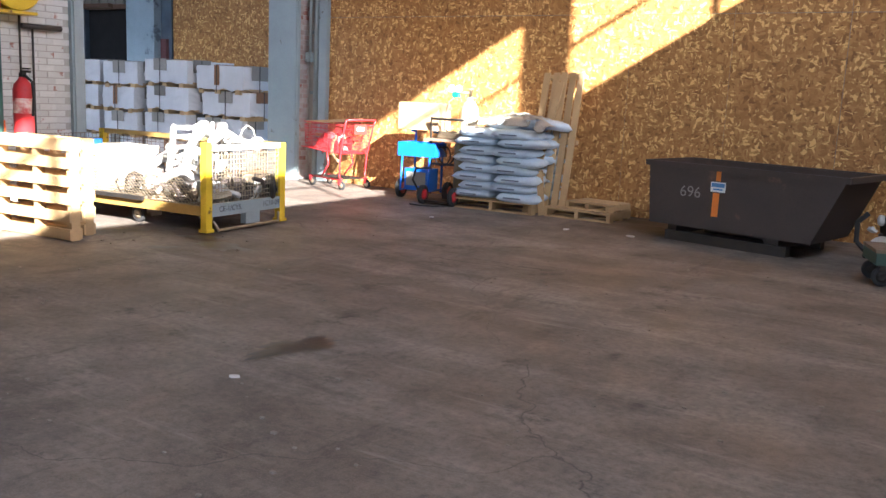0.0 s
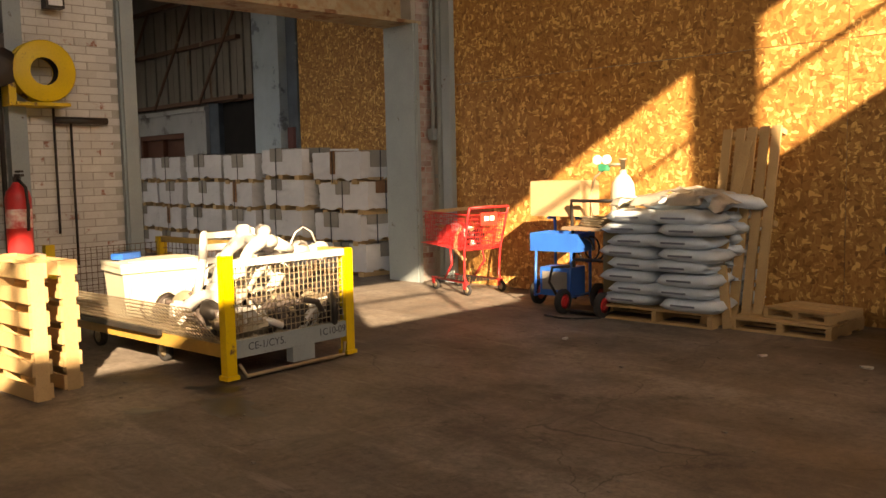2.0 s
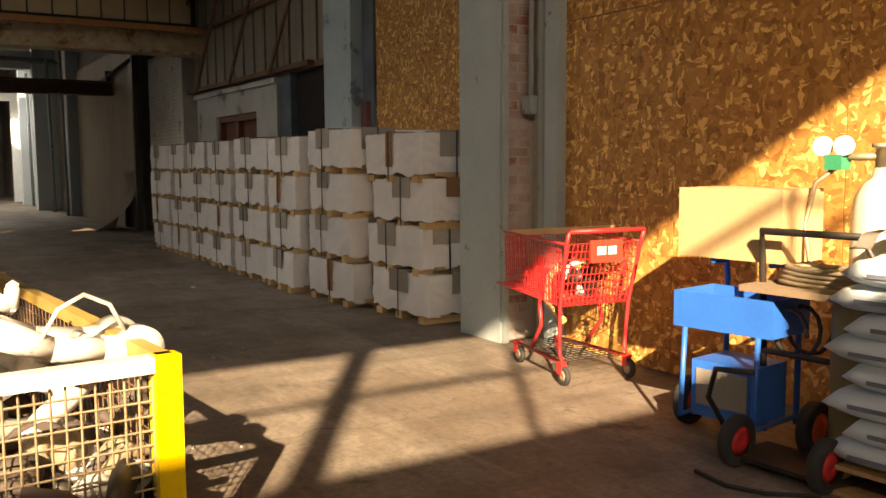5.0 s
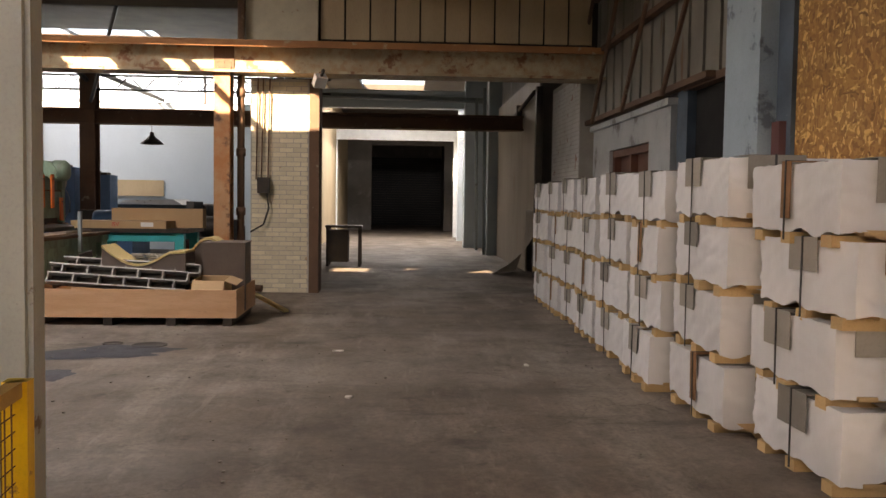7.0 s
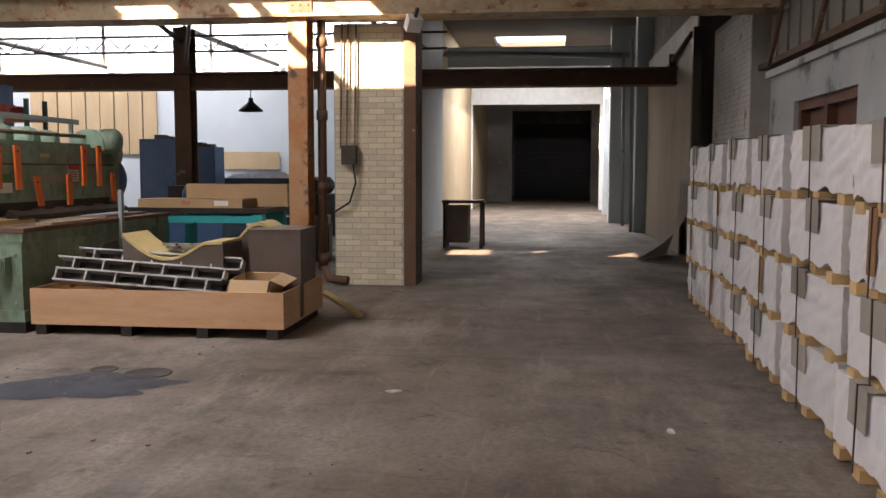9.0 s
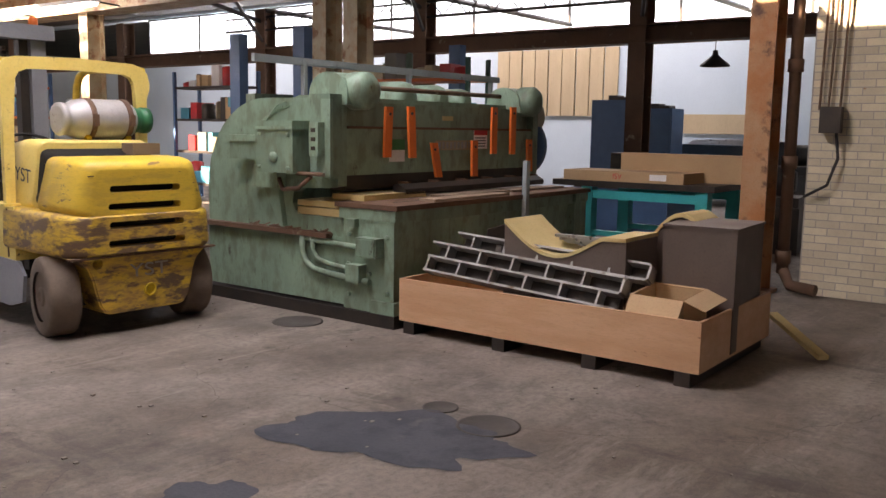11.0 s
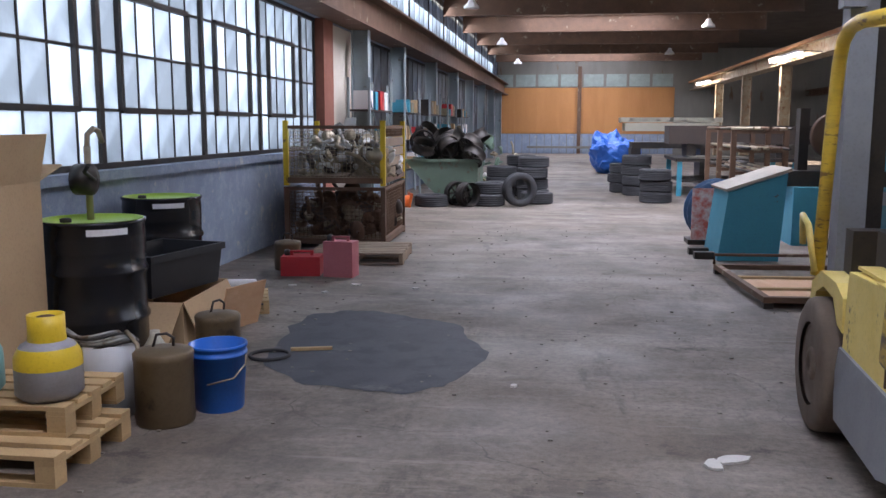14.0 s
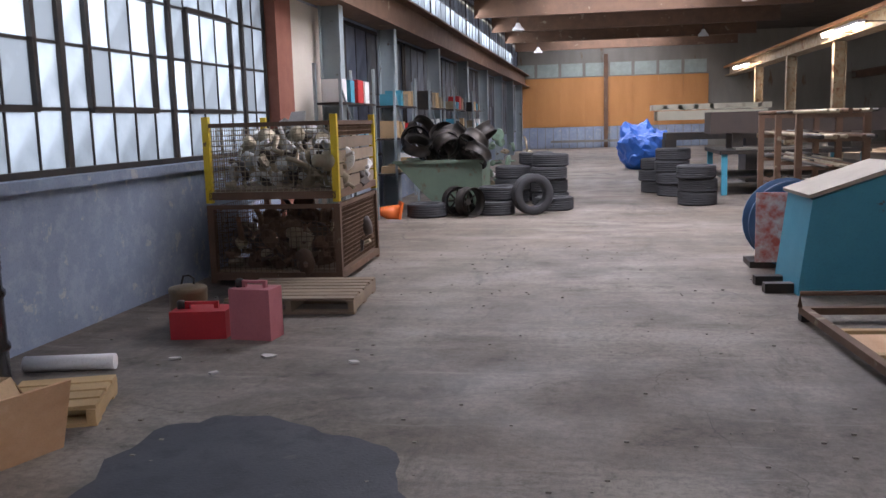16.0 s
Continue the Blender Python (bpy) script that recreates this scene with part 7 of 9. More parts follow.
    for k in range(5):
        y = 2.30 + 0.035 * k
        rod(bm, [(X0 - 0.02, y + 0.14, 1.76 - 0.01 * k), (X0 - 0.02, y - 0.12, 1.775), (X0 + 0.012, y - 0.36 - 0.06 * k, 1.70 - 0.02 * k), (X0 + 0.018, y - 0.50 - 0.05 * k, 1.56), (X0 + 0.02, y - 0.58, 1.44)], 0.007, 6)
    part("oil_line", bm, GREEN, ob, "thin oil lines over the rounded back")
    bm = bmesh.new()
    lathe(bm, [(0.3, -0.06), (0.34, -0.05), (0.34, 0.05), (0.3, 0.06), (0.1, 0.08)], 28, "x", (X1 - 0.12, 2.3, 1.35))
    part("flywheel", bm, CABINET_BLUE, ob, "dark blue flywheel")
    for q in ((X0 - 0.6, X0 + 0.0, 2.16, 2.64, 0.815, 0.875), (X0 - 0.5, X0 - 0.01, 2.15, 2.60, 0.885, 0.93), (X0 - 0.9, X0 - 0.11, 2.45, 2.80, 0.946, 0.99)):
        part("foam_sheet", boxes(q), FOAM, ob, "pale sheet stacked in the throat", 0.008)
    part("side_ledge", boxes((X0, X0 + 0.07, 1.0, 2.56, 0.645, 0.685)), STEEL_RUST, ob, "rusty ledge with swarf", 0.006)
    sw = bmesh.new()
    rr = random.Random(12)
    for k in range(40):
        y, a = rr.uniform(1.6, 2.5), rr.uniform(0, 3.1)
        bar(sw, (X0 + 0.03, y, 0.69), (X0 + 0.03 + 0.05 * math.cos(a), y + 0.08 * math.sin(a), 0.70 + rr.uniform(-0.03, 0.02)), 0.006, 5)
    part("swarf", sw, STEEL_RUST, ob, "curls of swarf on the ledge")
    bm = bmesh.new()
    bar(bm, (X0 + 0.04, 2.30, 0.62), (X0 + 0.04, 2.95, 0.60), 0.022, 8)
    part("rail_pipe", bm, GREEN, ob)
    part("side_box", boxes((X0 + 0.02, X0 + 0.12, 2.92, 3.12, 0.54, 0.69)), GREEN, ob, "small green junction box", 0.01)
    part("side_box_lid", boxes((X0 + 0.12, X0 + 0.13, 2.93, 3.11, 0.55, 0.68)), GREEN, ob)
    part("lug", boxes((X0 + 0.02, X0 + 0.07, 2.78, 2.86, 0.76, 0.82)), GREEN, ob, "", 0.01)
    for y, z in ((2.76, 0.70), (3.16, 0.70), (2.76, 0.22), (3.16, 0.26), (2.98, 0.40), (2.76, 0.46)):
        bm = bmesh.new()
        lathe(bm, [(0.02, 0), (0.02, 0.016), (0.01, 0.022)], 6, "x", (X0 + 0.02, y, z))
        part("bolt", bm, GREEN, ob)
    bm = bmesh.new()
    rod(bm, [(X0 + 0.04, 2.26, 0.64), (X0 + 0.05, 2.26, 0.52), (X0 + 0.05, 2.30, 0.44), (X0 + 0.05, 2.40, 0.38), (X0 + 0.05, 2.60, 0.36), (X0 + 0.05, 3.0, 0.34)], 0.026, 10)
    part("oil_pipe", bm, GREEN, ob)
    bm = bmesh.new()
    rod(bm, [(X0 + 0.04, 2.38, 0.64), (X0 + 0.05, 2.38, 0.54), (X0 + 0.05, 2.44, 0.47), (X0 + 0.05, 2.56, 0.44), (X0 + 0.05, 2.84, 0.42)], 0.02, 10)
    part("oil_pipe", bm, GREEN, ob)
    part("pump_block", boxes((X0 + 0.02, X0 + 0.11, 2.80, 2.94, 0.33, 0.47)), GREEN, ob, "green pump block", 0.03)
    bm = bmesh.new()
    rod(bm, [(X0 + 0.10, 2.05, 1.10), (X0 + 0.16, 2.16, 1.02), (X0 + 0.18, 2.36, 1.04), (X0 + 0.18, 2.50, 1.14)], 0.018, 8)
    bar(bm, (X0 + 0.20, 2.36, 1.16), (X0 + 0.20, 2.66, 1.16), 0.016, 8)
    part("hose", bm, STEEL_RUST, ob)
    for x, z0, z1, tl in ((-15.31, 1.28, 1.70, 0.02), (-15.60, 1.27, 1.71, -0.03), (-16.89, 1.29, 1.74, 0), (-17.23, 1.28, 1.75, 0), (-15.93, 1.09, 1.40, -0.08), (-16.56, 1.08, 1.42, -0.01), (-17.55, 1.10, 1.43, -0.02)):
        b2 = bmesh.new()
        prism(b2, [(x - 0.045 + tl, z0), (x + 0.045 + tl, z0), (x + 0.045, z1), (x - 0.045, z1)], "y", 2.625, 2.65)
        sp = part("orange_strap", b2, ORANGE, ob, "bright orange hanging strap", 0.004)
        bm = bmesh.new()
        lathe(bm, [(0.012, 2.65), (0.012, 2.66)], 8, "y", (x, 0, z1 - 0.06))
        part("pin", bm, STEEL_DARK, sp)
    part("name_plate", boxes((-16.55, -16.0, 2.605, 2.612, 1.33, 1.42)), material("name_plate", (0.3, 0.26, 0.17), 0.5), ob, "worn name plate")
    for k in range(9):
        part("plate_bar", boxes((-16.53 + 0.058 * k, -16.50 + 0.058 * k, 2.612, 2.616, 1.345, 1.405)), GRATE, ob)
    part("small_plate", boxes((-16.32, -16.16, 2.556, 2.562, 1.60, 1.64)), material("brass_plate", (0.45, 0.36, 0.18), 0.4, 0.4), ob, "small brass plate")
    part("warning_plate", boxes((-16.82, -16.60, 2.603, 2.608, 1.34, 1.52)), WHITE, ob, "white and red warning plate")
    part("warning_red", boxes((-16.82, -16.60, 2.608, 2.611, 1.47, 1.52)), RED_PAINT, ob)
    for k in range(4):
        part("warning_line", boxes((-16.79, -16.64 + 0.01 * k, 2.608, 2.611, 1.36 + 0.026 * k, 1.37 + 0.026 * k)), INK, ob)
    part("green_label", boxes((-15.56, -15.36, 2.603, 2.608, 1.34, 1.43)), material("label_green", (0.05, 0.26, 0.10), 0.5), ob)
    part("white_label", boxes((-15.56, -15.36, 2.603, 2.608, 1.24, 1.34)), WHITE, ob)
    part("table_post", boxes((-16.52, -16.46, 3.25, 3.29, 0.72, 1.25)), STEEL_BLUE, ob, "blue-grey stop post", 0.006)
    return ob


guillotine_shear()


# ---- plywood crate and what lies in it ----
cr = thing("plywood_crate", pose(0, 0, 0), "low open plywood crate on black skids", "crate")
CX0, CX1, CY0, CY1 = -16.0, -14.66, 3.31, 5.64
part("side", boxes((CX1 - 0.02, CX1, CY0, CY1, 0.09, 0.41)), PLYWOOD, cr, "", 0.003)
part("side", boxes((CX0, CX0 + 0.02, CY0, CY1, 0.09, 0.41)), PLYWOOD, cr)
part("end", boxes((CX0 + 0.02, CX1 - 0.02, CY1 - 0.02, CY1, 0.09, 0.41)), PLYWOOD, cr)
part("end", boxes((CX0 + 0.02, CX1 - 0.02, CY0, CY0 + 0.02, 0.09, 0.41)), PLYWOOD, cr)
part("bottom", boxes((CX0 + 0.02, CX1 - 0.02, CY0 + 0.02, CY1 - 0.02, 0.09, 0.11)), PLYWOOD, cr)
for y in (CY0 + 0.05, CY0 + 0.85, CY0 + 1.55, CY1 - 0.15):
    part("skid", boxes((CX0, CX1 + 0.01, y, y + 0.1, 0, 0.09)), STEEL_DARK, cr)


def steel_grating(m, label):
    """A lattice of offset cells, long along y, standing on edge."""
    ob = thing("steel_grating", m, label, "grating", "grey gratings in the crate")
    for k in range(3):
        part("rail", boxes((-0.05, 0.05, 0, 1.55, 0.11 * k, 0.11 * k + 0.016)), GRATE, ob)
    for k in range(2):
        for j in range(6):
            y = 0.01 + 0.28 * j + 0.14 * k
            part("web", boxes((-0.05, 0.05, y, y + 0.016, 0.11 * k + 0.016, 0.11 * k + 0.11)), GRATE, ob)
    part("dark_infill", boxes((-0.06, -0.052, 0.02, 1.53, 0.0, 0.23)), STEEL_DARK, ob)
    return ob


steel_grating(pose(-14.74, 3.5, 0.47, -3.5, 0, 0) @ pose(0, 0, 0, 0, -28, 0), "grey steel grating leaning on the crate's edge")
steel_grating(pose(-14.92, 3.6, 0.53, -3, 0, 0) @ pose(0, 0, 0, 0, -28, 0), "dark grey steel grating lying in the crate")
gr2 = bmesh.new()
for k in range(9):
    for j in range(4):
        box(gr2, -16.3 + 0.07 * k, -16.245 + 0.07 * k, 4.2 + 0.15 * j, 4.33 + 0.15 * j, 0.5 + 0.03 * k, 0.52 + 0.03 * k)
single("perforated_tray", gr2, GRATE, pose(0.45, 0.1, 0.02), "perforated grey metal trays stacked in the crate", "metal tray")
cv = bmesh.new()
pts = []
for k in range(17):
    u = k / 16
    pts.append((4.05 + 0.95 * u, 0.86 - 0.16 * math.sin(math.pi * min(1, u * 1.25)) - 0.18 * u + 0.12 * u * u))
prism(cv, pts + [(pts[-1][0], 0.3), (pts[0][0], 0.3)], "x", -15.45, -14.95)
cvo = single("curved_mould", cv, BROWN_METAL, Matrix(), "brown curved mould with a pale padded top in the crate", "mould", bevel=0.004)
cv = bmesh.new()
prism(cv, [(y, z + 0.004) for y, z in pts] + [(y, z + 0.03) for y, z in reversed(pts)], "x", -15.46, -14.94)
part("pad", cv, FOAM, cvo, "pale yellow foam pad")
cv = bmesh.new()
prism(cv, [(4.9 + 0.05 * k, 0.72 + 0.22 * math.sin(math.pi * k / 10)) for k in range(11)] + [(5.4, 0.3), (4.9, 0.3)], "x", -15.9, -15.5)
cvo = single("curved_mould", cv, BROWN_METAL, Matrix(), "brown arched mould standing behind the cardboard box", "mould", bevel=0.004)
cv = bmesh.new()
arc = [(4.9 + 0.05 * k, 0.725 + 0.22 * math.sin(math.pi * k / 10)) for k in range(11)]
prism(cv, arc + [(y, z + 0.03) for y, z in reversed(arc)], "x", -15.9, -15.49)
part("pad", cv, FOAM, cvo, "pale yellow foam pad")
ob = thing("metal_box", pose(-15.5, 5.45, 0.11, 0, 0, 3), "tall brown metal box standing in the crate", "box")
part("body", boxes((-0.32, 0.32, -0.3, 0.18, 0, 0.80)), BROWN_METAL, ob, "", 0.006)
part("top_plate", boxes((-0.33, 0.33, -0.31, 0.19, 0.80, 0.815)), BROWN_METAL, ob)


def open_carton(m, w, d, h, label, name="cardboard_box"):
    ob = thing(name, m, label, "box")
    t = 0.006
    part("body", boxes((-w / 2, w / 2, -d / 2, -d / 2 + t, 0, h), (-w / 2, w / 2, d / 2 - t, d / 2, 0, h), (-w / 2, -w / 2 + t, -d / 2 + t, d / 2 - t, 0, h), (w / 2 - t, w / 2, -d / 2 + t, d / 2 - t, 0, h), (-w / 2, w / 2, -d / 2, d / 2, 0, t)), CARDBOARD, ob)
    for s, ang in ((1, 38), (-1, -50)):
        f = part("flap", boxes((-w / 2, w / 2, 0, d * 0.48, 0, t)), CARDBOARD, ob)
        f.matrix_basis = pose(0, s * d / 2, h, 0, 0, 0 if s > 0 else 180) @ pose(0, 0, 0, -ang if s > 0 else ang, 0, 0)
    for s, ang in ((1, 20), (-1, 65)):
        f = part("flap", boxes((0, w * 0.4, -d / 2, d / 2, 0, t)), CARDBOARD, ob)
        f.matrix_basis = pose(s * w / 2, 0, h, 0, 0, 0 if s > 0 else 180) @ pose(0, 0, 0, 0, ang, 0)
    return ob


open_carton(pose(-14.95, 5.32, 0.30, 6, 0, 86), 0.36, 0.32, 0.22, "small open cardboard box lying in the crate")
scrap_pile("scrap_heap", pose(-15.3, 3.75, 0.42), 0.3, 0.25, 0.3, 16, [CAST_DARK, STEEL_RUST, STEEL_DARK], "small heap of rusty and orange scrap in the crate", "scrap parts", 31)
bm = bmesh.new()
box(bm, -0.32, 0.32, -0.04, 0.04, 0, 0.03)
single("foam_strip", bm, FOAM, pose(-16.05, 5.82, 0.10, 0, 16, 50), "pale foam strip leaning from the crate to the floor", "strip")


# ---- table with long cartons, cabinets and machines in the side bay ----
tb = thing("work_table", pose(-19.6, 3.2, 0), "turquoise steel work table with long cartons on it", "table")
part("tabletop", boxes((-0.6, 0.6, -1.1, 0.9, 0.88, 0.95)), STEEL_DARK, tb, "dark steel top", 0.006)
for x in (-0.5, 0.5):
    for y in (-0.65, 0.75):
        part("leg", boxes((x - 0.07, x + 0.07, y - 0.07, y + 0.07, 0, 0.88)), TURQ, tb, "", 0.01)
    part("rail", boxes((x - 0.05, x + 0.05, -0.58, 0.68, 0.74, 0.84)), TURQ, tb, "", 0.01)
    part("lower_rail", boxes((x - 0.04, x + 0.04, -0.58, 0.68, 0.3, 0.36)), TURQ, tb)
lc = thing("long_carton", pose(-19.3, 3.0, 0.95), "long flat orange-brown carton with red lettering", "carton")
part("body", boxes((-0.3, 0.3, -0.75, 0.75, 0, 0.12)), CARDBOARD, lc, "", 0.004)
part("label", boxes((0.301, 0.304, 0.35, 0.55, 0.03, 0.10)), WHITE, lc)
text_mesh("lettering", "ISV", 0.09, RED_PAINT, pose(0.303, -0.05, 0.06, 90, 0, 90), lc)
lc = thing("long_carton", pose(-19.75, 3.45, 0.95), "long plain brown carton on the table", "carton")
part("body", boxes((-0.14, 0.14, -0.75, 0.75, 0, 0.32)), CARDBOARD, lc, "", 0.004)
part("tape", boxes((-0.03, 0.03, -0.75, 0.75, 0.32, 0.3215)), PATCH_BROWN, lc)
for x, y, w, d, h in ((-26.3, -0.6, 0.7, 0.9, 2.15), (-26.3, 0.3, 0.6, 0.7, 1.98)):
    cb = thing("steel_cabinet", pose(x, y, 0), "tall dark blue steel cabinet", "cabinet", "blue cabinets")
    part("body", boxes((-w / 2, w / 2 - 0.02, -d / 2, d / 2, 0, h)), CABINET_BLUE, cb, "", 0.01)
    dr = part("door", boxes((w / 2 - 0.018, w / 2, -d / 2 + 0.02, d / 2 - 0.02, 0.1, h - 0.05)), CABINET_BLUE, cb, "", 0.005)
    part("handle", boxes((w / 2, w / 2 + 0.03, d / 2 - 0.12, d / 2 - 0.1, h * 0.5, h * 0.5 + 0.15)), STEEL_DARK, dr)
    part("roof_clutter", boxes((-0.2, 0.1, -0.2, 0.0, h, h + 0.1), (-0.1, 0.2, 0.05, 0.25, h, h + 0.06)), STEEL_DARK, cb)
for k, (x, y, w, d, h, mt) in enumerate(((-22.4, 1.6, 1.2, 1.6, 0.95, CABINET_BLUE), (-21.5, 3.9, 0.8, 0.9, 0.85, STEEL_DARK), (-22.5, -4.6, 1.6, 1.2, 1.2, STEEL_DARK), (-26.0, -8.5, 1.5, 2.0, 1.4, GREEN), (-21.5, -2.2, 1.2, 1.4, 1.0, STEEL_DARK), (-27, 2.8, 1.0, 1.4, 1.1, STEEL_DARK))):
    mc = thing("workshop_machine", pose(x, y, 0, 0, 0, 10 * k), "dark idle workshop machine in the side bay", "machine", "idle machines")
    part("base", boxes((-w / 2, w / 2, -d / 2, d / 2, 0, h * 0.7)), mt, mc, "", 0.03)
    part("bed", boxes((-w * 0.45, w * 0.45, -d * 0.48, d * 0.48, h * 0.7, h * 0.85)), STEEL_DARK, mc, "", 0.01)
    bm = bmesh.new()
    lathe(bm, [(0.16, -0.25), (0.2, -0.2), (0.2, 0.15), (0.12, 0.25)], 18, "y", (-w * 0.1, 0.1, h * 0.85 + 0.19))
    part("motor", bm, mt, mc)
    part("head", boxes((-w * 0.4, -w * 0.1, -d * 0.3, -d * 0.1, h * 0.85, h * 1.25)), STEEL_DARK, mc, "", 0.02)
def drill_press(m, paint, label):
    """A column drill: foot, round column, table on a knee, belt head with motor, spindle and three-armed wheel."""
    ob = thing("drill_press", m, label, "machine", "column drills")
    part("foot", boxes((-0.3, 0.3, -0.25, 0.4, 0, 0.1)), paint, ob, "", 0.02)
    bm = bmesh.new()
    bar(bm, (0, 0.28, 0.1), (0, 0.28, 1.75), 0.07, 14)
    part("column", bm, GALV, ob, "bare steel column")
    part("table", boxes((-0.25, 0.25, -0.25, 0.2, 0.88, 0.95), (-0.08, 0.08, 0.1, 0.28, 0.7, 0.9)), STEEL_DARK, ob, "", 0.012)
    part("head", boxes((-0.16, 0.16, -0.3, 0.35, 1.42, 1.85)), paint, ob, "", 0.05)
    part("belt_cover", boxes((-0.19, 0.19, -0.36, 0.6, 1.85, 2.02)), paint, ob, "", 0.06)
    bm = bmesh.new()
    lathe(bm, [(0.06, 1.3), (0.14, 1.34), (0.15, 1.62), (0.1, 1.7)], 18, "z", (0, 0.52, 0.1))
    part("motor", bm, STEEL_DARK, ob)
    bm = bmesh.new()
    lathe(bm, [(0.02, 1.05), (0.03, 1.12), (0.05, 1.18), (0.06, 1.42)], 14, "z", (0, -0.16, 0))
    part("spindle", bm, GALV, ob)
    bm = bmesh.new()
    for k in range(3):
        t = 2 * math.pi * k / 3 + 0.3
        bar(bm, (0.2, -0.05, 1.58), (0.24, -0.05 + 0.26 * math.cos(t), 1.58 + 0.26 * math.sin(t)), 0.012, 6)
    part("feed_lever", bm, STEEL_DARK, ob)
    return ob


def parts_rack(m, frame_paint, seed, label):
    """A tall open rack: four posts, shelves and rows of boxes, coils and tins on them."""
    rnd = random.Random(seed)
    ob = thing("parts_rack", m, label, "rack", "parts racks in the side bay")
    for x in (-0.3, 0.3):
        for y in (-1.0, 1.0):
            part("post", boxes((x - 0.03, x + 0.03, y - 0.03, y + 0.03, 0, 2.6)), frame_paint, ob)
    for z in (0.3, 0.95, 1.6, 2.25):
        part("shelf", boxes((-0.3, 0.3, -1.0, 1.0, z, z + 0.05)), ORANGE if seed % 2 else STEEL_DARK, ob)
        y = -0.92
        while y < 0.8:
            w, h = rnd.uniform(0.12, 0.34), rnd.uniform(0.12, 0.46)
            if rnd.random() < 0.35:
                bm = bmesh.new()
                lathe(bm, [(w * 0.42, z + 0.05), (w * 0.45, z + 0.07), (w * 0.45, z + h), (w * 0.2, z + h + 0.03)], 14, "z", (rnd.uniform(-0.05, 0.12), y + w / 2, 0))
                part("tin", bm, rnd.choice([STEEL_DARK, RED_PAINT, GALV, GREEN, CABINET_BLUE]), ob)
            else:
                part("stored_box", boxes((-0.2, rnd.uniform(0.1, 0.27), y, y + w * 0.9, z + 0.05, z + 0.05 + h)), rnd.choice([CARDBOARD, WHITE, STEEL_DARK, RED_PAINT, TEAL, GALV, PATCH_GREY]), ob, "", 0.008)
            y += w + rnd.uniform(0.0, 0.08)
    return ob


drill_press(pose(-19.3, -3.2, 0, 0, 0, 70), GREEN, "sage green column drill beyond the columns")
drill_press(pose(-20.4, -5.0, 0, 0, 0, 95), TEAL, "teal column drill beyond the columns")
drill_press(pose(-20.0, -9.6, 0, 0, 0, 80), STEEL_BLUE, "blue-grey column drill beyond the columns")
parts_rack(pose(-20.9, -1.4, 0, 0, 0, 4), material("rack_dark_green", (0.03, 0.11, 0.08), 0.5), 1, "dark green rack with orange shelves full of parts")
parts_rack(pose(-21.4, -7.2, 0, 0, 0, -3), CABINET_BLUE, 2, "dark blue rack crowded with boxes and tins")
parts_rack(pose(-19.9, -12.4, 0, 0, 0, 2), CABINET_BLUE, 3, "blue rack with orange shelves full of parts")
parts_rack(pose(-19.8, -17.0, 0, 0, 0, 2), STEEL_BLUE, 4, "grey rack crowded with boxes and tins")
for x, y in ((-19.2, -2.4), (-19.4, -4.1), (-22.6, -2.0)):
    lift = thing("lift_post", pose(x, y, 0), "dark blue two-post lift column beyond the shear", "lift", "vehicle lift posts")
    part("column", boxes((-0.09, 0.09, -0.12, 0.12, 0, 3.0)), CABINET_BLUE, lift, "", 0.015)
    part("base_plate", boxes((-0.25, 0.25, -0.3, 0.3, 0, 0.03)), CABINET_BLUE, lift)
    part("carriage", boxes((0.09, 0.17, -0.14, 0.14, 0.7, 1.2)), STEEL_DARK, lift, "", 0.01)
hl = thing("pendant_lamp", pose(-24, 2.18, 0), "black enamel pendant lamp hanging on a chain", "lamp")
bm = bmesh.new()
lathe(bm, [(0.24, 2.60), (0.23, 2.63), (0.12, 2.72), (0.05, 2.78), (0.04, 2.86)], 24, cap=False)
part("shade", bm, STEEL_DARK, hl)
bm = bmesh.new()
bar(bm, (0, 0, 2.84), (0, 0, 3.02), 0.008, 6)
part("chain", bm, STEEL_DARK, hl)
pk = thing("parked_car", pose(-28.6, 1.0, 0, 0, 0, 90), "white car parked in the side bay", "car")
bm = bmesh.new()
prism(bm, [(-1.9, 0.35), (-1.95, 0.75), (-1.2, 0.92), (-0.6, 1.38), (0.7, 1.42), (1.4, 0.98), (1.95, 0.85), (1.98, 0.35)], "y", -0.8, 0.8)
part("body", bm, ALU, pk, "", 0.06)
part("windscreen", boxes((-1.0, 1.1, -0.805, 0.805, 0.98, 1.28)), material("car_glass", (0.03, 0.04, 0.045), 0.1), pk, "", 0.03)
for x in (-1.25, 1.25):
    for y in (-0.75, 0.75):
        wheel_into(pk, (x, y, 0.31), 0.31, 0.2, "y", GALV)

# pillar fittings
pl = bmesh.new()
bar(pl, (-18.3, 5.06, 0.2), (-18.3, 5.06, 5.4), 0.055, 10)
for z in (0.3, 1.2, 2.1, 3.0):
    bar(pl, (-18.3, 5.06, z), (-18.3, 5.06, z + 0.12), 0.072, 10)
rod(pl, [(-18.3, 5.06, 0.25), (-18.25, 5.15, 0.1), (-18.2, 5.4, 0.08)], 0.055, 8)
for y in (5.28, 5.36, 5.46):
    bar(pl, (-18.36, y, 1.75), (-18.36, y + 0.03, 3.3), 0.012, 6)
setting("trim_pillar_pipe", pl, STEEL_RUST, "rusty down pipe and cables on the pillar")
eb = thing("electrical_box", pose(-18.38, 5.4, 1.66), "black cast electrical switch box on the pillar", "switch box")
part("case", boxes((0, 0.12, -0.09, 0.09, -0.12, 0.12)), STEEL_DARK, eb, "", 0.015)
bm = bmesh.new()
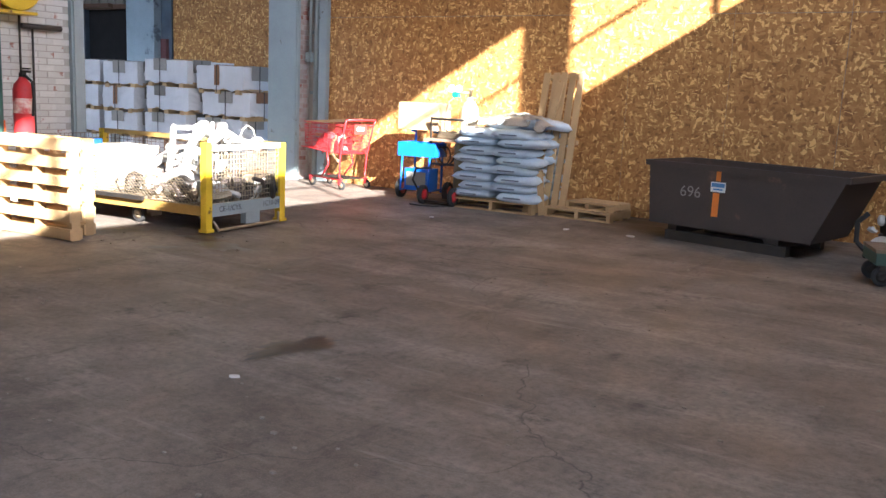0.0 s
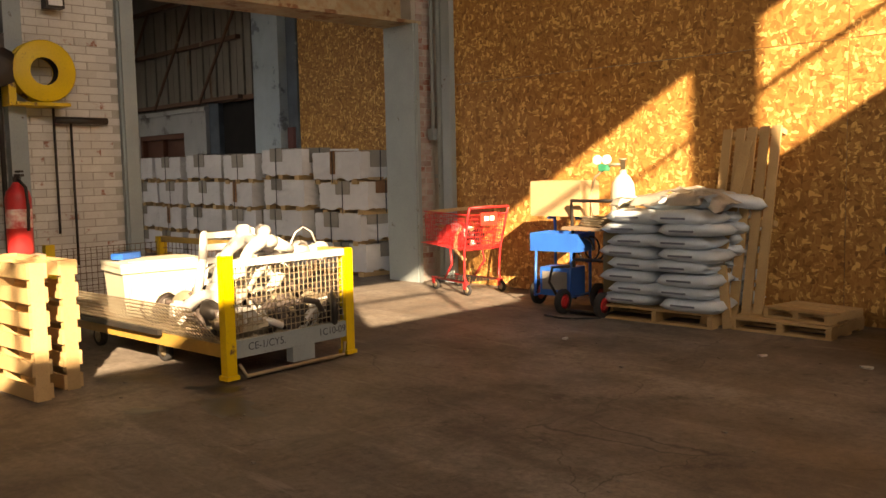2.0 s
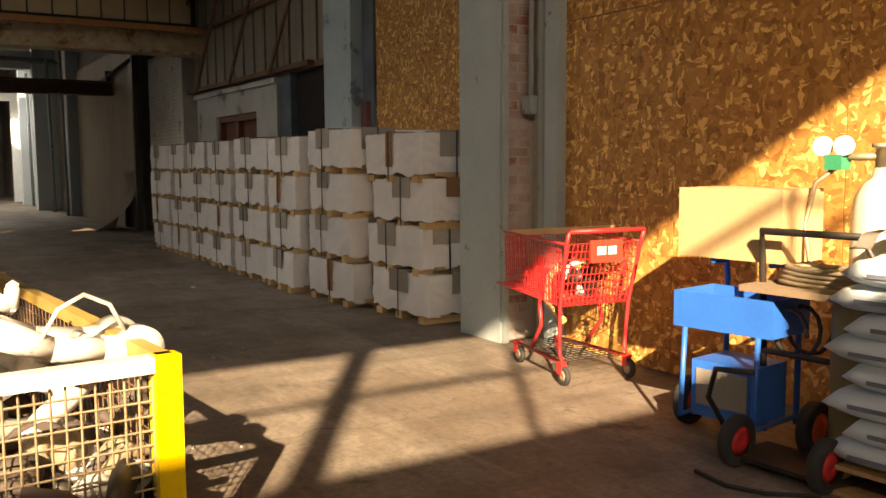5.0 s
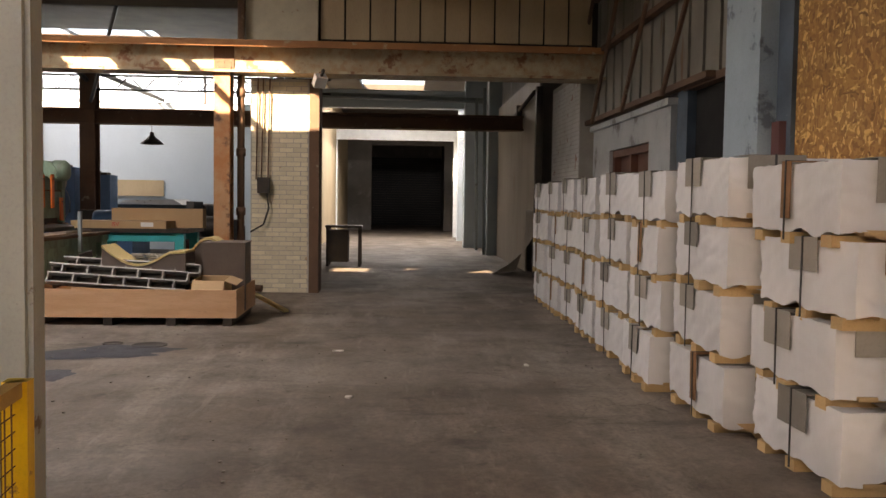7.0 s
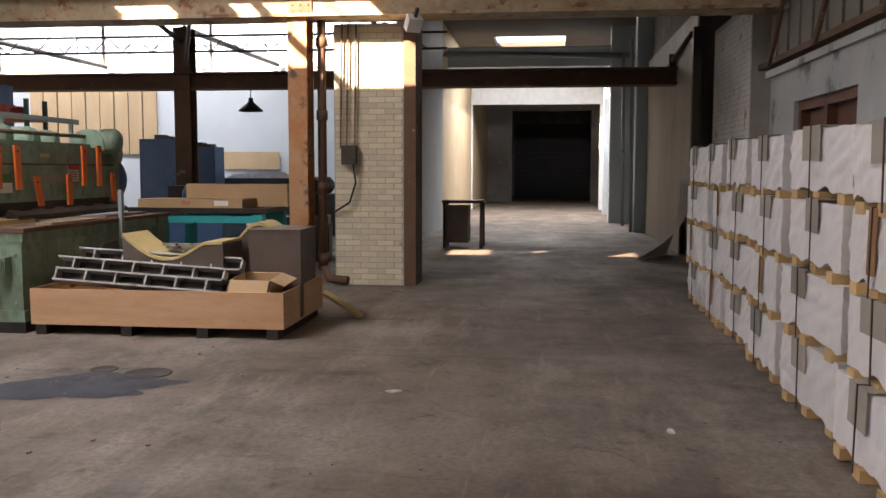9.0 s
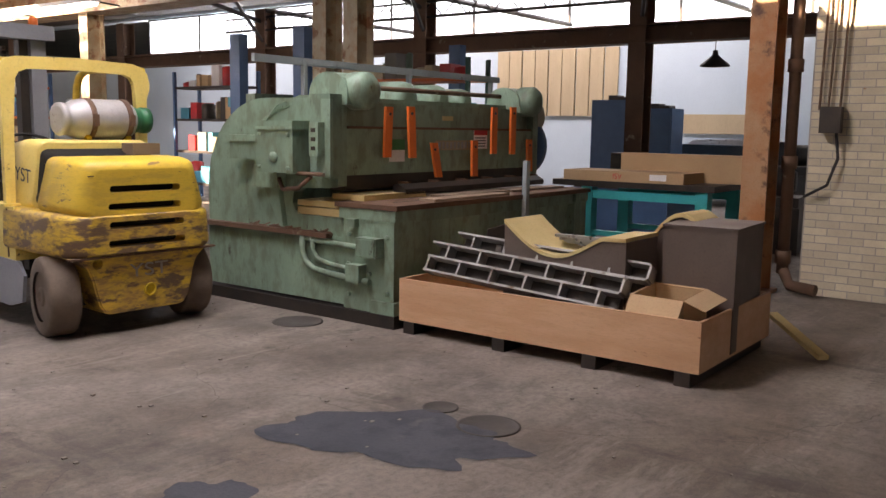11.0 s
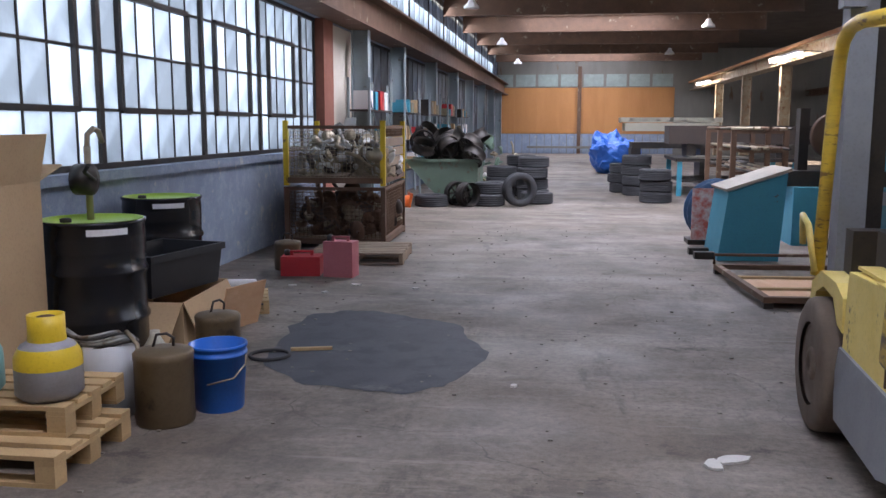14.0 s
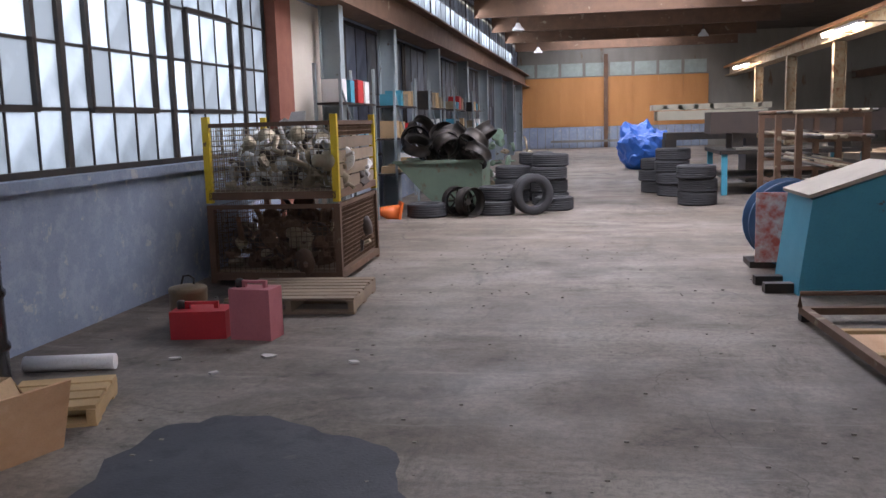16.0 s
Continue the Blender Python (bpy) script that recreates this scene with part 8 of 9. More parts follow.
rod(bm, [(0.05, 0.05, -0.12), (0.05, 0.08, -0.35), (0.05, 0.0, -0.6), (0.05, -0.2, -0.72)], 0.014, 6)
part("cable", bm, BLACK_RUBBER, eb)
fl = thing("flood_light", pose(-17.95, 6.28, 3.22, 0, 40, 30), "small white flood light under the girder", "light")
part("head", boxes((-0.06, 0.06, -0.09, 0.09, -0.09, 0.09)), WHITE, fl, "", 0.01)
part("arm", boxes((-0.02, 0.02, -0.02, 0.02, 0.09, 0.2)), STEEL_DARK, fl)
tg = thing("welding_bench", pose(-24.3, 6.3, 0), "dark bench with clutter beside the passage", "bench")
part("top", boxes((-0.3, 0.3, -0.4, 0.4, 0.85, 0.9)), STEEL_DARK, tg)
for x in (-0.25, 0.25):
    for y in (-0.35, 0.35):
        part("leg", boxes((x - 0.03, x + 0.03, y - 0.03, y + 0.03, 0, 0.85)), STEEL_DARK, tg)
part("cabinet", boxes((-0.28, 0.28, -0.36, 0.1, 0.1, 0.8)), STEEL_DARK, tg)

# fluorescent battens along the girder
GLOW = bpy.data.materials.new("fluorescent_tube")
GLOW.use_nodes = True
e = GLOW.node_tree.nodes["Principled BSDF"]
e.inputs["Emission Color"].default_value, e.inputs["Emission Strength"].default_value = (1.0, 0.93, 0.82, 1), 9.0
for k, y in enumerate((-6.5, -20.5, -35.0)):
    bt = thing("fluorescent_light", pose(-17.35, y, 3.3), "long white fluorescent batten hanging beside the girder", "light", "fluorescent battens")
    part("housing", boxes((-0.08, 0.08, -1.6, 1.6, 0.03, 0.09)), WHITE, bt)
    for x in (-0.045, 0.045):
        bm = bmesh.new()
        bar(bm, (x, -1.55, 0.0), (x, 1.55, 0.0), 0.018, 8)
        part("tube", bm, GLOW, bt, "lit fluorescent tube")
    for yy in (-1.3, 1.3):
        bm = bmesh.new()
        bar(bm, (0, yy, 0.09), (-0.64, yy, 0.06), 0.012, 5)
        part("hanger", bm, STEEL_DARK, bt)
for k in range(7):
    dl = thing("pendant_lamp", pose(-9.2 - (k % 2) * 6.6, -8.0 - 5.2 * k, 0), "small industrial lamp hanging from the roof", "lamp", "roof lamps")
    bm = bmesh.new()
    lathe(bm, [(0.2, 4.45), (0.19, 4.5), (0.1, 4.6), (0.06, 4.7)], 16, cap=False)
    part("shade", bm, WHITE, dl)
    bm = bmesh.new()
    bar(bm, (0, 0, 4.65), (0, 0, 5.5), 0.012, 6)
    part("stem", bm, STEEL_DARK, dl)


# ---- corner with drums, cylinders and cans ----
def oil_drum(m, label):
    ob = thing("oil_drum", m, label, "drum", "black drums by the window")
    bm = bmesh.new()
    r = 0.315
    rows = [(r, 0.0), (r + 0.008, 0.01), (r, 0.03)]
    for z in (0.32, 0.62):
        rows += [(r, z - 0.03), (r + 0.014, z - 0.008), (r + 0.014, z + 0.008), (r, z + 0.03)]
    for k in range(4):
        z = 0.74 + 0.03 * k
        rows += [(r, z), (r + 0.005, z + 0.015)]
    rows += [(r, 0.91), (r + 0.01, 0.922), (r + 0.01, 0.94), (r - 0.006, 0.94), (r - 0.012, 0.92)]
    lathe(bm, rows, 40)
    part("shell", bm, DRUM_BLACK, ob, "glossy black ribbed shell")
    bm = bmesh.new()
    lathe(bm, [(0.001, 0.923), (r - 0.014, 0.923), (r - 0.012, 0.932), (r - 0.004, 0.943)], 40, cap=False)
    part("lid", bm, LIME, ob, "lime green lid")
    part("bung", (lambda b: (lathe(b, [(0.035, 0.923), (0.035, 0.945), (0.02, 0.95)], 12, "z", (0.12, 0.1, 0)), b)[1])(bmesh.new()), STEEL_DARK, ob)
    lb = bmesh.new()
    rr = r + 0.004
    vs = [(rr * math.cos(a), rr * math.sin(a)) for a in [2.05 + 0.1 * k for k in range(9)]]
    for a, b in zip(vs, vs[1:]):
        lb.faces.new([lb.verts.new(p) for p in ((*a, 0.86), (*b, 0.86), (*b, 0.90), (*a, 0.90))])
    part("label", lb, WHITE, ob, "white paper label strip")
    return ob


d1 = oil_drum(pose(-8.71, -0.75, 0, 0, 0, -5), "glossy black drum with a lime green lid and pump")
d2 = oil_drum(pose(-8.34, -2.5, 0, 0, 0, -15), "glossy black steel drum with a lime green lid")
hp = thing("hand_pump", pose(-8.66, -0.82, 0.945), "steel rotary hand pump standing in a drum", "pump")
bm = bmesh.new()
bar(bm, (0, 0, -0.02), (0, 0, 0.45), 0.022, 10)
rod(bm, [(0, 0, 0.45), (0, -0.01, 0.52), (0.0, -0.08, 0.56), (0, -0.15, 0.54), (0, -0.19, 0.47)], 0.018, 8)
part("pipe", bm, GALV, hp)
bm = bmesh.new()
lathe(bm, [(0.05, -0.06), (0.1, -0.05), (0.1, 0.05), (0.05, 0.06)], 20, "x", (0, 0.05, 0.24))
part("pump_body", bm, STEEL_DARK, hp)
bm = bmesh.new()
rod(bm, [(-0.07, 0.05, 0.24), (-0.1, 0.22, 0.30), (-0.14, 0.24, 0.34)], 0.014, 7)
part("crank", bm, STEEL_DARK, hp)
bc = thing("large_carton", pose(-8.42, 0.32, 0, 0, 0, 6), "tall open brown carton beside the drums", "carton")
part("body", boxes((-0.27, 0.36, -0.65, 0.65, 0, 1.2)), CARDBOARD, bc, "", 0.005)
f = part("flap", boxes((0, 0.008, -0.65, 0.65, 0, 0.28)), CARDBOARD, bc)
f.matrix_basis = pose(-0.27, 0, 1.2, 0, -12, 0)
f = part("flap", boxes((-0.27, 0.36, 0, 0.008, 0, 0.3)), CARDBOARD, bc)
f.matrix_basis = pose(0, -0.65, 1.2, 75, 0, 0)
part("tape", boxes((-0.274, -0.2705, -0.03, 0.03, 0.2, 1.2)), PATCH_BROWN, bc)
tt = storage_tote(pose(-8.72, -1.6, 0.34, 0, 0, 78), material("black_tote_plastic", (0.02, 0.021, 0.024), 0.45), 0.85, 0.55, 0.30, "open black plastic tote on a cardboard box", False)
open_carton(pose(-8.8, -1.55, 0, 0, 0, 4), 0.6, 0.95, 0.335, "low brown cardboard box under the black tote", "cardboard_box")
pw = single("plywood_board", boxes((-0.22, 0.22, 0, 0.012, 0, 0.36)), PLYWOOD, pose(-9.22, -1.85, 0.0, -16, 0, 70), "plywood offcut leaning on the cardboard box", "board")
wp = thing("wooden_pallet", pose(-9.1, -2.9, 0, 0, 0, 20), "small pale wooden pallet on the floor", "pallet")
pallet_into(wp, 0.5, 0.6, WOOD_PALE, 0.11, 4)
bm = bmesh.new()
bar(bm, (-0.28, 0, 0.05), (0.28, 0, 0.05), 0.05, 14)
single("white_tube", bm, WHITE, pose(-8.55, -3.3, 0, 0, 0, 12), "white plastic tube lying on the floor", "tube")


def block_pallet_into(ob, w, d, mat, h):
    """A pallet of boards on blocks: deck boards along x, cross boards along y, blocks and bottom boards."""
    for z, rows in ((h - 0.02, 5), (0.0, 3)):
        for k in range(rows):
            y = (d - 0.09) * k / (rows - 1)
            part("board", boxes((0.004 * (k % 2), w - 0.006 * (k % 3), y, y + 0.09, z, z + 0.02)), mat, ob, "", 0.003)
    for x in (0.0, w / 2 - 0.045, w - 0.09):
        part("cross_board", boxes((x, x + 0.09, 0.0, d, h - 0.042, h - 0.021)), mat, ob, "", 0.003)
        for y in (0.0, d / 2 - 0.045, d - 0.09):
            part("block", boxes((x, x + 0.09, y, y + 0.09, 0.021, h - 0.043)), mat, ob, "", 0.003)


def lidded_can(m, r, h, label):
    ob = thing("lidded_can", m, label, "can", "oily cans")
    bm = bmesh.new()
    lathe(bm, [(r * 0.97, 0), (r, 0.01), (r, h - 0.05), (r * 1.02, h - 0.04), (r * 1.02, h - 0.01), (r * 0.95, h), (r * 0.3, h + 0.02)], 28)
    part("body", bm, OIL_CAN, ob)
    bm = bmesh.new()
    rod(bm, [(-0.05, 0, h + 0.015), (-0.055, 0, h + 0.06), (-0.02, 0, h + 0.085), (0.03, 0, h + 0.08), (0.05, 0, h + 0.015)], 0.008, 6)
    part("handle", bm, STEEL_DARK, ob)
    return ob


lidded_can(pose(-9.64, 0.26, 0, 0, 0, 20), 0.15, 0.38, "oily brown metal can with a wire handle")
lidded_can(pose(-9.5, -0.8, 0, 0, 0, 60), 0.14, 0.34, "rusty brown can with a lid")
lidded_can(pose(-8.75, -4.55, 0, 0, 0, 0), 0.14, 0.3, "rusty brown can behind the red fuel cans")
bk = thing("bucket", pose(-9.83, 0.0, 0), "open bright blue plastic bucket", "bucket")
bm = bmesh.new()
lathe(bm, [(0.125, 0), (0.13, 0.01), (0.148, 0.30), (0.156, 0.30), (0.156, 0.315), (0.15, 0.315), (0.15, 0.34), (0.157, 0.345), (0.157, 0.36), (0.145, 0.36), (0.12, 0.03), (0.001, 0.03)], 36, cap=False)
part("shell", bm, BLUE_PLASTIC, bk)
bm = bmesh.new()
rod(bm, [(-0.155, 0, 0.3), (-0.17, 0.05, 0.26), (-0.13, 0.12, 0.2), (0.0, 0.165, 0.17)], 0.005, 6)
part("wire_handle", bm, GALV, bk)
sp = thing("wooden_pallet", pose(-9.57, 0.50, 0, 0, 0, 0), "stack of two pale wooden pallets holding gas cylinders", "pallet")
block_pallet_into(sp, 0.9, 0.66, WOOD_PALE, 0.14)
sp2 = thing("wooden_pallet", pose(-9.47, 0.36, 0.14, 0, 0, 2), "pale wooden pallet on top of another one", "pallet")
block_pallet_into(sp2, 0.88, 0.57, WOOD_PALE, 0.14)


def refrigerant_cylinder(m, mat, band, label, r=0.15):
    ob = thing("gas_cylinder", m, label, "gas cylinder", "small gas cylinders")
    bm = bmesh.new()
    lathe(bm, [(r * 0.8, 0), (r, 0.03), (r, 0.16), (r * 0.98, 0.20), (r * 0.8, 0.25), (r * 0.45, 0.28)], 28)
    part("body", bm, mat, ob)
    if band:
        bm = bmesh.new()
        lathe(bm, [(r * 1.004, 0.15), (r * 0.99, 0.20), (r * 0.85, 0.243)], 28, cap=False)
        part("band", bm, YELLOW, ob, "yellow shoulder band")
    bm = bmesh.new()
    rr = r * 0.55
    lathe(bm, [(rr * 1.05, 0.25), (rr, 0.31), (rr, 0.39), (rr - 0.008, 0.39), (rr - 0.008, 0.25)], 28, cap=False)
    part("collar", bm, YELLOW if band else mat, ob, "yellow valve guard" if band else "")
    bm = bmesh.new()
    lathe(bm, [(0.025, 0.27), (0.025, 0.35), (0.04, 0.36), (0.04, 0.38)], 12)
    part("valve", bm, STEEL_RUST, ob)
    return ob


refrigerant_cylinder(pose(-9.33, 0.78, 0.28), material("grey_cylinder", (0.30, 0.30, 0.33), 0.5, second=(0.2, 0.17, 0.14), scale=5), True, "grey and yellow gas cylinder with a yellow valve guard")
refrigerant_cylinder(pose(-8.95, 0.78, 0.28), TEAL_CYL, False, "pale teal gas cylinder on the pallet", 0.13)
cbl = thing("cable_bundle", pose(-9.3, 0.18, 0), "white bag with a bundle of grey cables on top", "bag")
bm = bmesh.new()
lathe(bm, [(0.12, 0), (0.17, 0.05), (0.16, 0.25), (0.13, 0.38), (0.08, 0.42)], 16)
for v in bm.verts:
    v.co += Vector((noise.noise(v.co * 9), noise.noise(v.co * 9 + Vector((5, 0, 0))), 0)) * 0.03
part("bag", bm, WRAP, cbl)
for k in range(5):
    bm = bmesh.new()
    rod(bm, [(0.15 * math.cos(a) + 0.02 * k, 0.12 * math.sin(a), 0.40 + 0.012 * k - 0.10 * max(0.0, math.cos(a + 0.4 * k)) + 0.01 * math.sin(3 * a)) for a in [j * 0.35 + k for j in range(26)]], 0.009, 6)
    part("cable", bm, GRATE if k % 3 else STEEL_DARK, cbl)
bm = bmesh.new()
rod(bm, [(-0.1, 0.0, 0.45), (-0.2, 0.08, 0.4), (-0.22, 0.1, 0.2), (-0.2, 0.12, 0.02)], 0.012, 6)
part("cable", bm, GALV, cbl)
jg = single("milk_jug", (lambda b: (lathe(b, [(0.07, 0), (0.08, 0.02), (0.08, 0.17), (0.03, 0.26), (0.03, 0.29)], 16), b)[1])(bmesh.new()), CREAM, pose(-9.22, -0.5, 0), "cream plastic jug standing before a drum", "jug")
ring = bmesh.new()
rod(ring, [(0.13 * math.cos(a), 0.13 * math.sin(a), 0.012) for a in [k * math.pi / 12 for k in range(25)]], 0.012, 6)
single("rubber_ring", ring, BLACK_RUBBER, pose(-9.75, -1.05, 0), "black rubber ring lying on the floor", "ring")
single("wooden_stick", boxes((-0.14, 0.14, -0.015, 0.015, 0, 0.02)), WOOD_PALE, pose(-9.98, -1.25, 0.004, 0, 0, 15), "short wooden stick on the floor", "stick")
ebx = thing("control_box", pose(-8.02, -0.3, 1.68), "black control box on the window wall", "control box")
part("case", boxes((-0.2, 0.0, -0.2, 0.2, 0, 0.5)), STEEL_DARK, ebx, "", 0.02)
part("door", boxes((-0.212, -0.2, -0.17, 0.17, 0.03, 0.47)), STEEL_DARK, ebx, "", 0.006)
part("knob", (lambda b: (lathe(b, [(0.04, 0), (0.04, -0.05), (0.025, -0.06)], 12, "x", (-0.21, 0.05, 0.1)), b)[1])(bmesh.new()), BLACK_RUBBER, ebx)


# ---- mesh crates, fuel cans and pallet ----
def mesh_crate(m, h, tall, label):
    """A wire and timber crate: width along x, depth along -y."""
    ob = thing("mesh_crate", m, label, "mesh crate", "stacked mesh crates")
    w, d = 1.22, 1.6
    for x in (0, -w):
        for y in (0, -d):
            part("post", boxes((x - 0.03, x + 0.03, y - 0.03, y + 0.03, 0, h + (0.06 if tall else 0))), YELLOW if tall else STEEL_RUST, ob, "yellow corner post" if tall else "", 0.005)
    bm = bmesh.new()
    wire_grid(bm, (-w, 0.0, 0.1), (w, 0, 0), (0, 0, h - 0.12), 24, 13, 0.0035)
    part("front_mesh", bm, GALV if tall else RUST_WIRE, ob)
    bm = bmesh.new()
    wire_grid(bm, (0.0, 0.0, 0.1), (0, -d, 0), (0, 0, h - 0.12), 28, 13, 0.0035)
    part("side_mesh", bm, RUST_WIRE, ob)
    for k in range(4 if tall else 0):
        part("side_board", boxes((-w - 0.012, -w + 0.008, -d, 0, 0.1 + 0.125 * k, 0.21 + 0.125 * k)), WOOD_OLD, ob, "", 0.003)
    bm = bmesh.new()
    wire_grid(bm, (-w, -0.03, 0.6 if tall else 0.12), (0, -d + 0.06, 0), (0, 0, h - (0.62 if tall else 0.14)), 44, 3 if tall else 15, 0.0045)
    part("far_mesh", bm, RUST_WIRE, ob)
    part("bottom_rail", boxes((-w, 0, -0.03, 0.03, 0.03, 0.10), (-w, 0, -d - 0.03, -d + 0.03, 0.03, 0.10), (-w - 0.03, -w + 0.03, -d, 0, 0.03, 0.10), (-0.03, 0.03, -d, 0, 0.03, 0.10)), STEEL_RUST, ob)
    part("top_rail", boxes((-w, 0, -0.02, 0.02, h - 0.04, h), (-w - 0.02, -w + 0.02, -d, 0, h - 0.04, h)), STEEL_RUST, ob)
    part("deck", boxes((-w + 0.03, -0.03, -d + 0.03, -0.03, 0.10, 0.12)), WOOD_OLD, ob)
    return ob


mesh_crate(pose(-8.22, -6.2, 0.02, 0, 0, 2), 0.74, False, "rusty lower mesh crate full of metal parts")
mesh_crate(pose(-8.22, -6.2, 0.78, 0, 0, 2), 0.74, True, "upper mesh crate with yellow posts full of metal parts")
scrap_pile("scrap_heap", pose(-8.85, -6.95, 0.14), 0.54, 0.72, 0.62, 170, [CAST_DARK, STEEL_RUST, RUST_WIRE, GALV], "dark metal parts heaped in the lower mesh crate", "scrap parts", 41)
scrap_pile("scrap_heap", pose(-8.85, -6.95, 0.9), 0.54, 0.72, 0.64, 170, [GRATE, GALV, CAST_DARK, ALU], "grey metal parts heaped in the upper mesh crate", "scrap parts", 42)
pp = thing("wooden_pallet", pose(-9.85, -5.95, 0, 0, 0, 4), "grey weathered pallet before the mesh crates", "pallet")
pallet_into(pp, 1.05, 0.98, WOOD_OLD, 0.13, 7)


def fuel_can(m, w, d, h, mat, label):
    ob = thing("fuel_can", m, label, "fuel can", "fuel cans")
    part("body", boxes((-w / 2, w / 2, -d / 2, d / 2, 0, h)), mat, ob, "", 0.035)
    part("handle", boxes((-w * 0.3, w * 0.3, -0.015, 0.015, h + 0.03, h + 0.05), (-w * 0.3, -w * 0.22, -0.015, 0.015, h - 0.02, h + 0.04), (w * 0.22, w * 0.3, -0.015, 0.015, h - 0.02, h + 0.04)), mat, ob, "", 0.005)
    bm = bmesh.new()
    lathe(bm, [(0.03, h - 0.01), (0.03, h + 0.05), (0.018, h + 0.06)], 12, "z", (w * 0.38, 0, 0))
    part("cap", bm, STEEL_DARK, ob)
    return ob


fuel_can(pose(-9.0, -4.25, 0, 0, 0, 8), 0.40, 0.26, 0.2, RED_CAN, "flat red plastic fuel can on the floor")
fuel_can(pose(-9.42, -4.22, 0, 0, 0, -6), 0.31, 0.2, 0.36, PINK_CAN, "upright faded red plastic fuel can")


# ---- tyres, rims and hopper ----
def tyre_mesh(r=0.32, w=0.22):
    bm = bmesh.new()
    rows = [(r * 0.62, -w * 0.40), (r * 0.66, -w * 0.48), (r * 0.86, -w * 0.5), (r * 0.96, -w * 0.44)]
    for k in range(6):
        a = -w * 0.40 + w * 0.16 * k
        rows += [(r, a), (r, a + w * 0.12), (r * 0.972, a + w * 0.125), (r * 0.972, a + w * 0.155)] if k < 5 else [(r, w * 0.40)]
    rows += [(r * 0.96, w * 0.44), (r * 0.86, w * 0.5), (r * 0.66, w * 0.48), (r * 0.62, w * 0.40), (r * 0.64, 0), (r * 0.62, -w * 0.40)]
    lathe(bm, rows, 32, cap=False)
    return mesh_of("tyre", bm, TYRE)


TYRE_ME = tyre_mesh()


def tyre(m, label="used black car tyre in a stack"):
    ob = tagged(new("tyre", TYRE_ME), label, "tyre", "stacked tyres")
    ob.matrix_world = m
    return ob


for x, y, n in ((-13.44, -13.6, 3), (-13.2, -15.4, 4), (-12.95, -16.3, 3), (-10.98, -13.9, 4), (-10.72, -14.9, 4), (-10.3, -14.4, 3)):
    for k in range(n):
        rr = random.Random(int(x * 100) + k)
        tyre(pose(x + rr.uniform(-0.03, 0.03), y + rr.uniform(-0.03, 0.03), 0.11 + 0.222 * k, 0, 0, rr.uniform(0, 90)))
tyre(pose(-9.15, -12.1, 0.11), "grey-lit car tyre lying alone on the floor")
tyre(pose(-10.8, -12.3, 0.32, 90, 0, 25), "car tyre standing on its tread")
tyre(pose(-10.2, -12.4, 0.11), "car tyre lying flat among others")
tyre(pose(-10.25, -12.5, 0.335), "car tyre lying on another one")
tyre(pose(-11.1, -13.0, 0.11), "car tyre lying flat among others")


def wheel_rim(m, label):
    ob = thing("wheel_rim", m, label, "wheel rim", "loose wheel rims")
    bm = bmesh.new()
    lathe(bm, [(0.23, -0.1), (0.235, -0.09), (0.21, -0.07), (0.2, 0.07), (0.235, 0.09), (0.23, 0.1), (0.19, 0.06), (0.19, -0.08)], 24, cap=False)
    part("barrel", bm, STEEL_DARK, ob)
    bm = bmesh.new()
    for k in range(7):
        a = 2 * math.pi * k / 7
        bar(bm, (0.03 * math.cos(a), 0.03 * math.sin(a), 0.06), (0.2 * math.cos(a), 0.2 * math.sin(a), 0.08), 0.016, 6)
    lathe(bm, [(0.05, 0.04), (0.05, 0.075), (0.03, 0.08)], 14)
    part("spokes", bm, STEEL_DARK, ob)
    return ob


rnd = random.Random(77)
for k in range(16):
    wheel_rim(pose(-9.3 + rnd.uniform(-0.62, 0.55), -13.0 + rnd.uniform(-0.3, 0.5), 0.92 + 0.14 * (k // 5) + rnd.uniform(0, 0.08), rnd.uniform(20, 160), rnd.uniform(-40, 40), rnd.uniform(0, 180)), "dark spoked wheel rim in the green hopper")
wheel_rim(pose(-9.85, -12.0, 0.235, 90, 0, 50), "dark wheel rim standing on the floor")
wheel_rim(pose(-9.62, -12.2, 0.235, 90, 0, 30), "bare grey wheel rim standing on the floor")
hp2 = thing("green_hopper", pose(0, 0, 0), "green steel tipping hopper filled with wheel rims", "hopper")
GH = material("dull_green_hopper", (0.13, 0.19, 0.14), 0.6, second=(0.10, 0.14, 0.11), scale=3, spots=(0.12, 0.07, 0.045), spot_scale=4)
bm = bmesh.new()
prism(bm, [(-9.98, 0.12), (-9.98, 0.85), (-8.55, 0.85), (-9.0, 0.35), (-9.25, 0.12)], "y", -13.6, -12.5)
part("tub", bm, GH, hp2, "", 0.008)
for y in (-12.5, -13.64):
    part("rim", boxes((-10.01, -8.52, y, y + 0.04, 0.82, 0.87)), GH, hp2)
for y in (-12.7, -13.5):
    part("skid", boxes((-9.9, -9.1, y, y + 0.1, 0, 0.12)), STEEL_DARK, hp2)
scrap_pile("scrap_heap", pose(-10.0, -15.5, 0.0), 0.9, 0.9, 1.5, 70, [GREEN, STEEL_DARK, GALV, GH], "tall heap of engine parts behind the hopper", "scrap parts", 51)
scrap_pile("scrap_heap", pose(-8.75, -18.5, 0.0), 0.6, 2.2, 1.3, 60, [GREEN, STEEL_DARK, RED_PAINT, WHITE], "clutter of parts along the window wall", "scrap parts", 52)
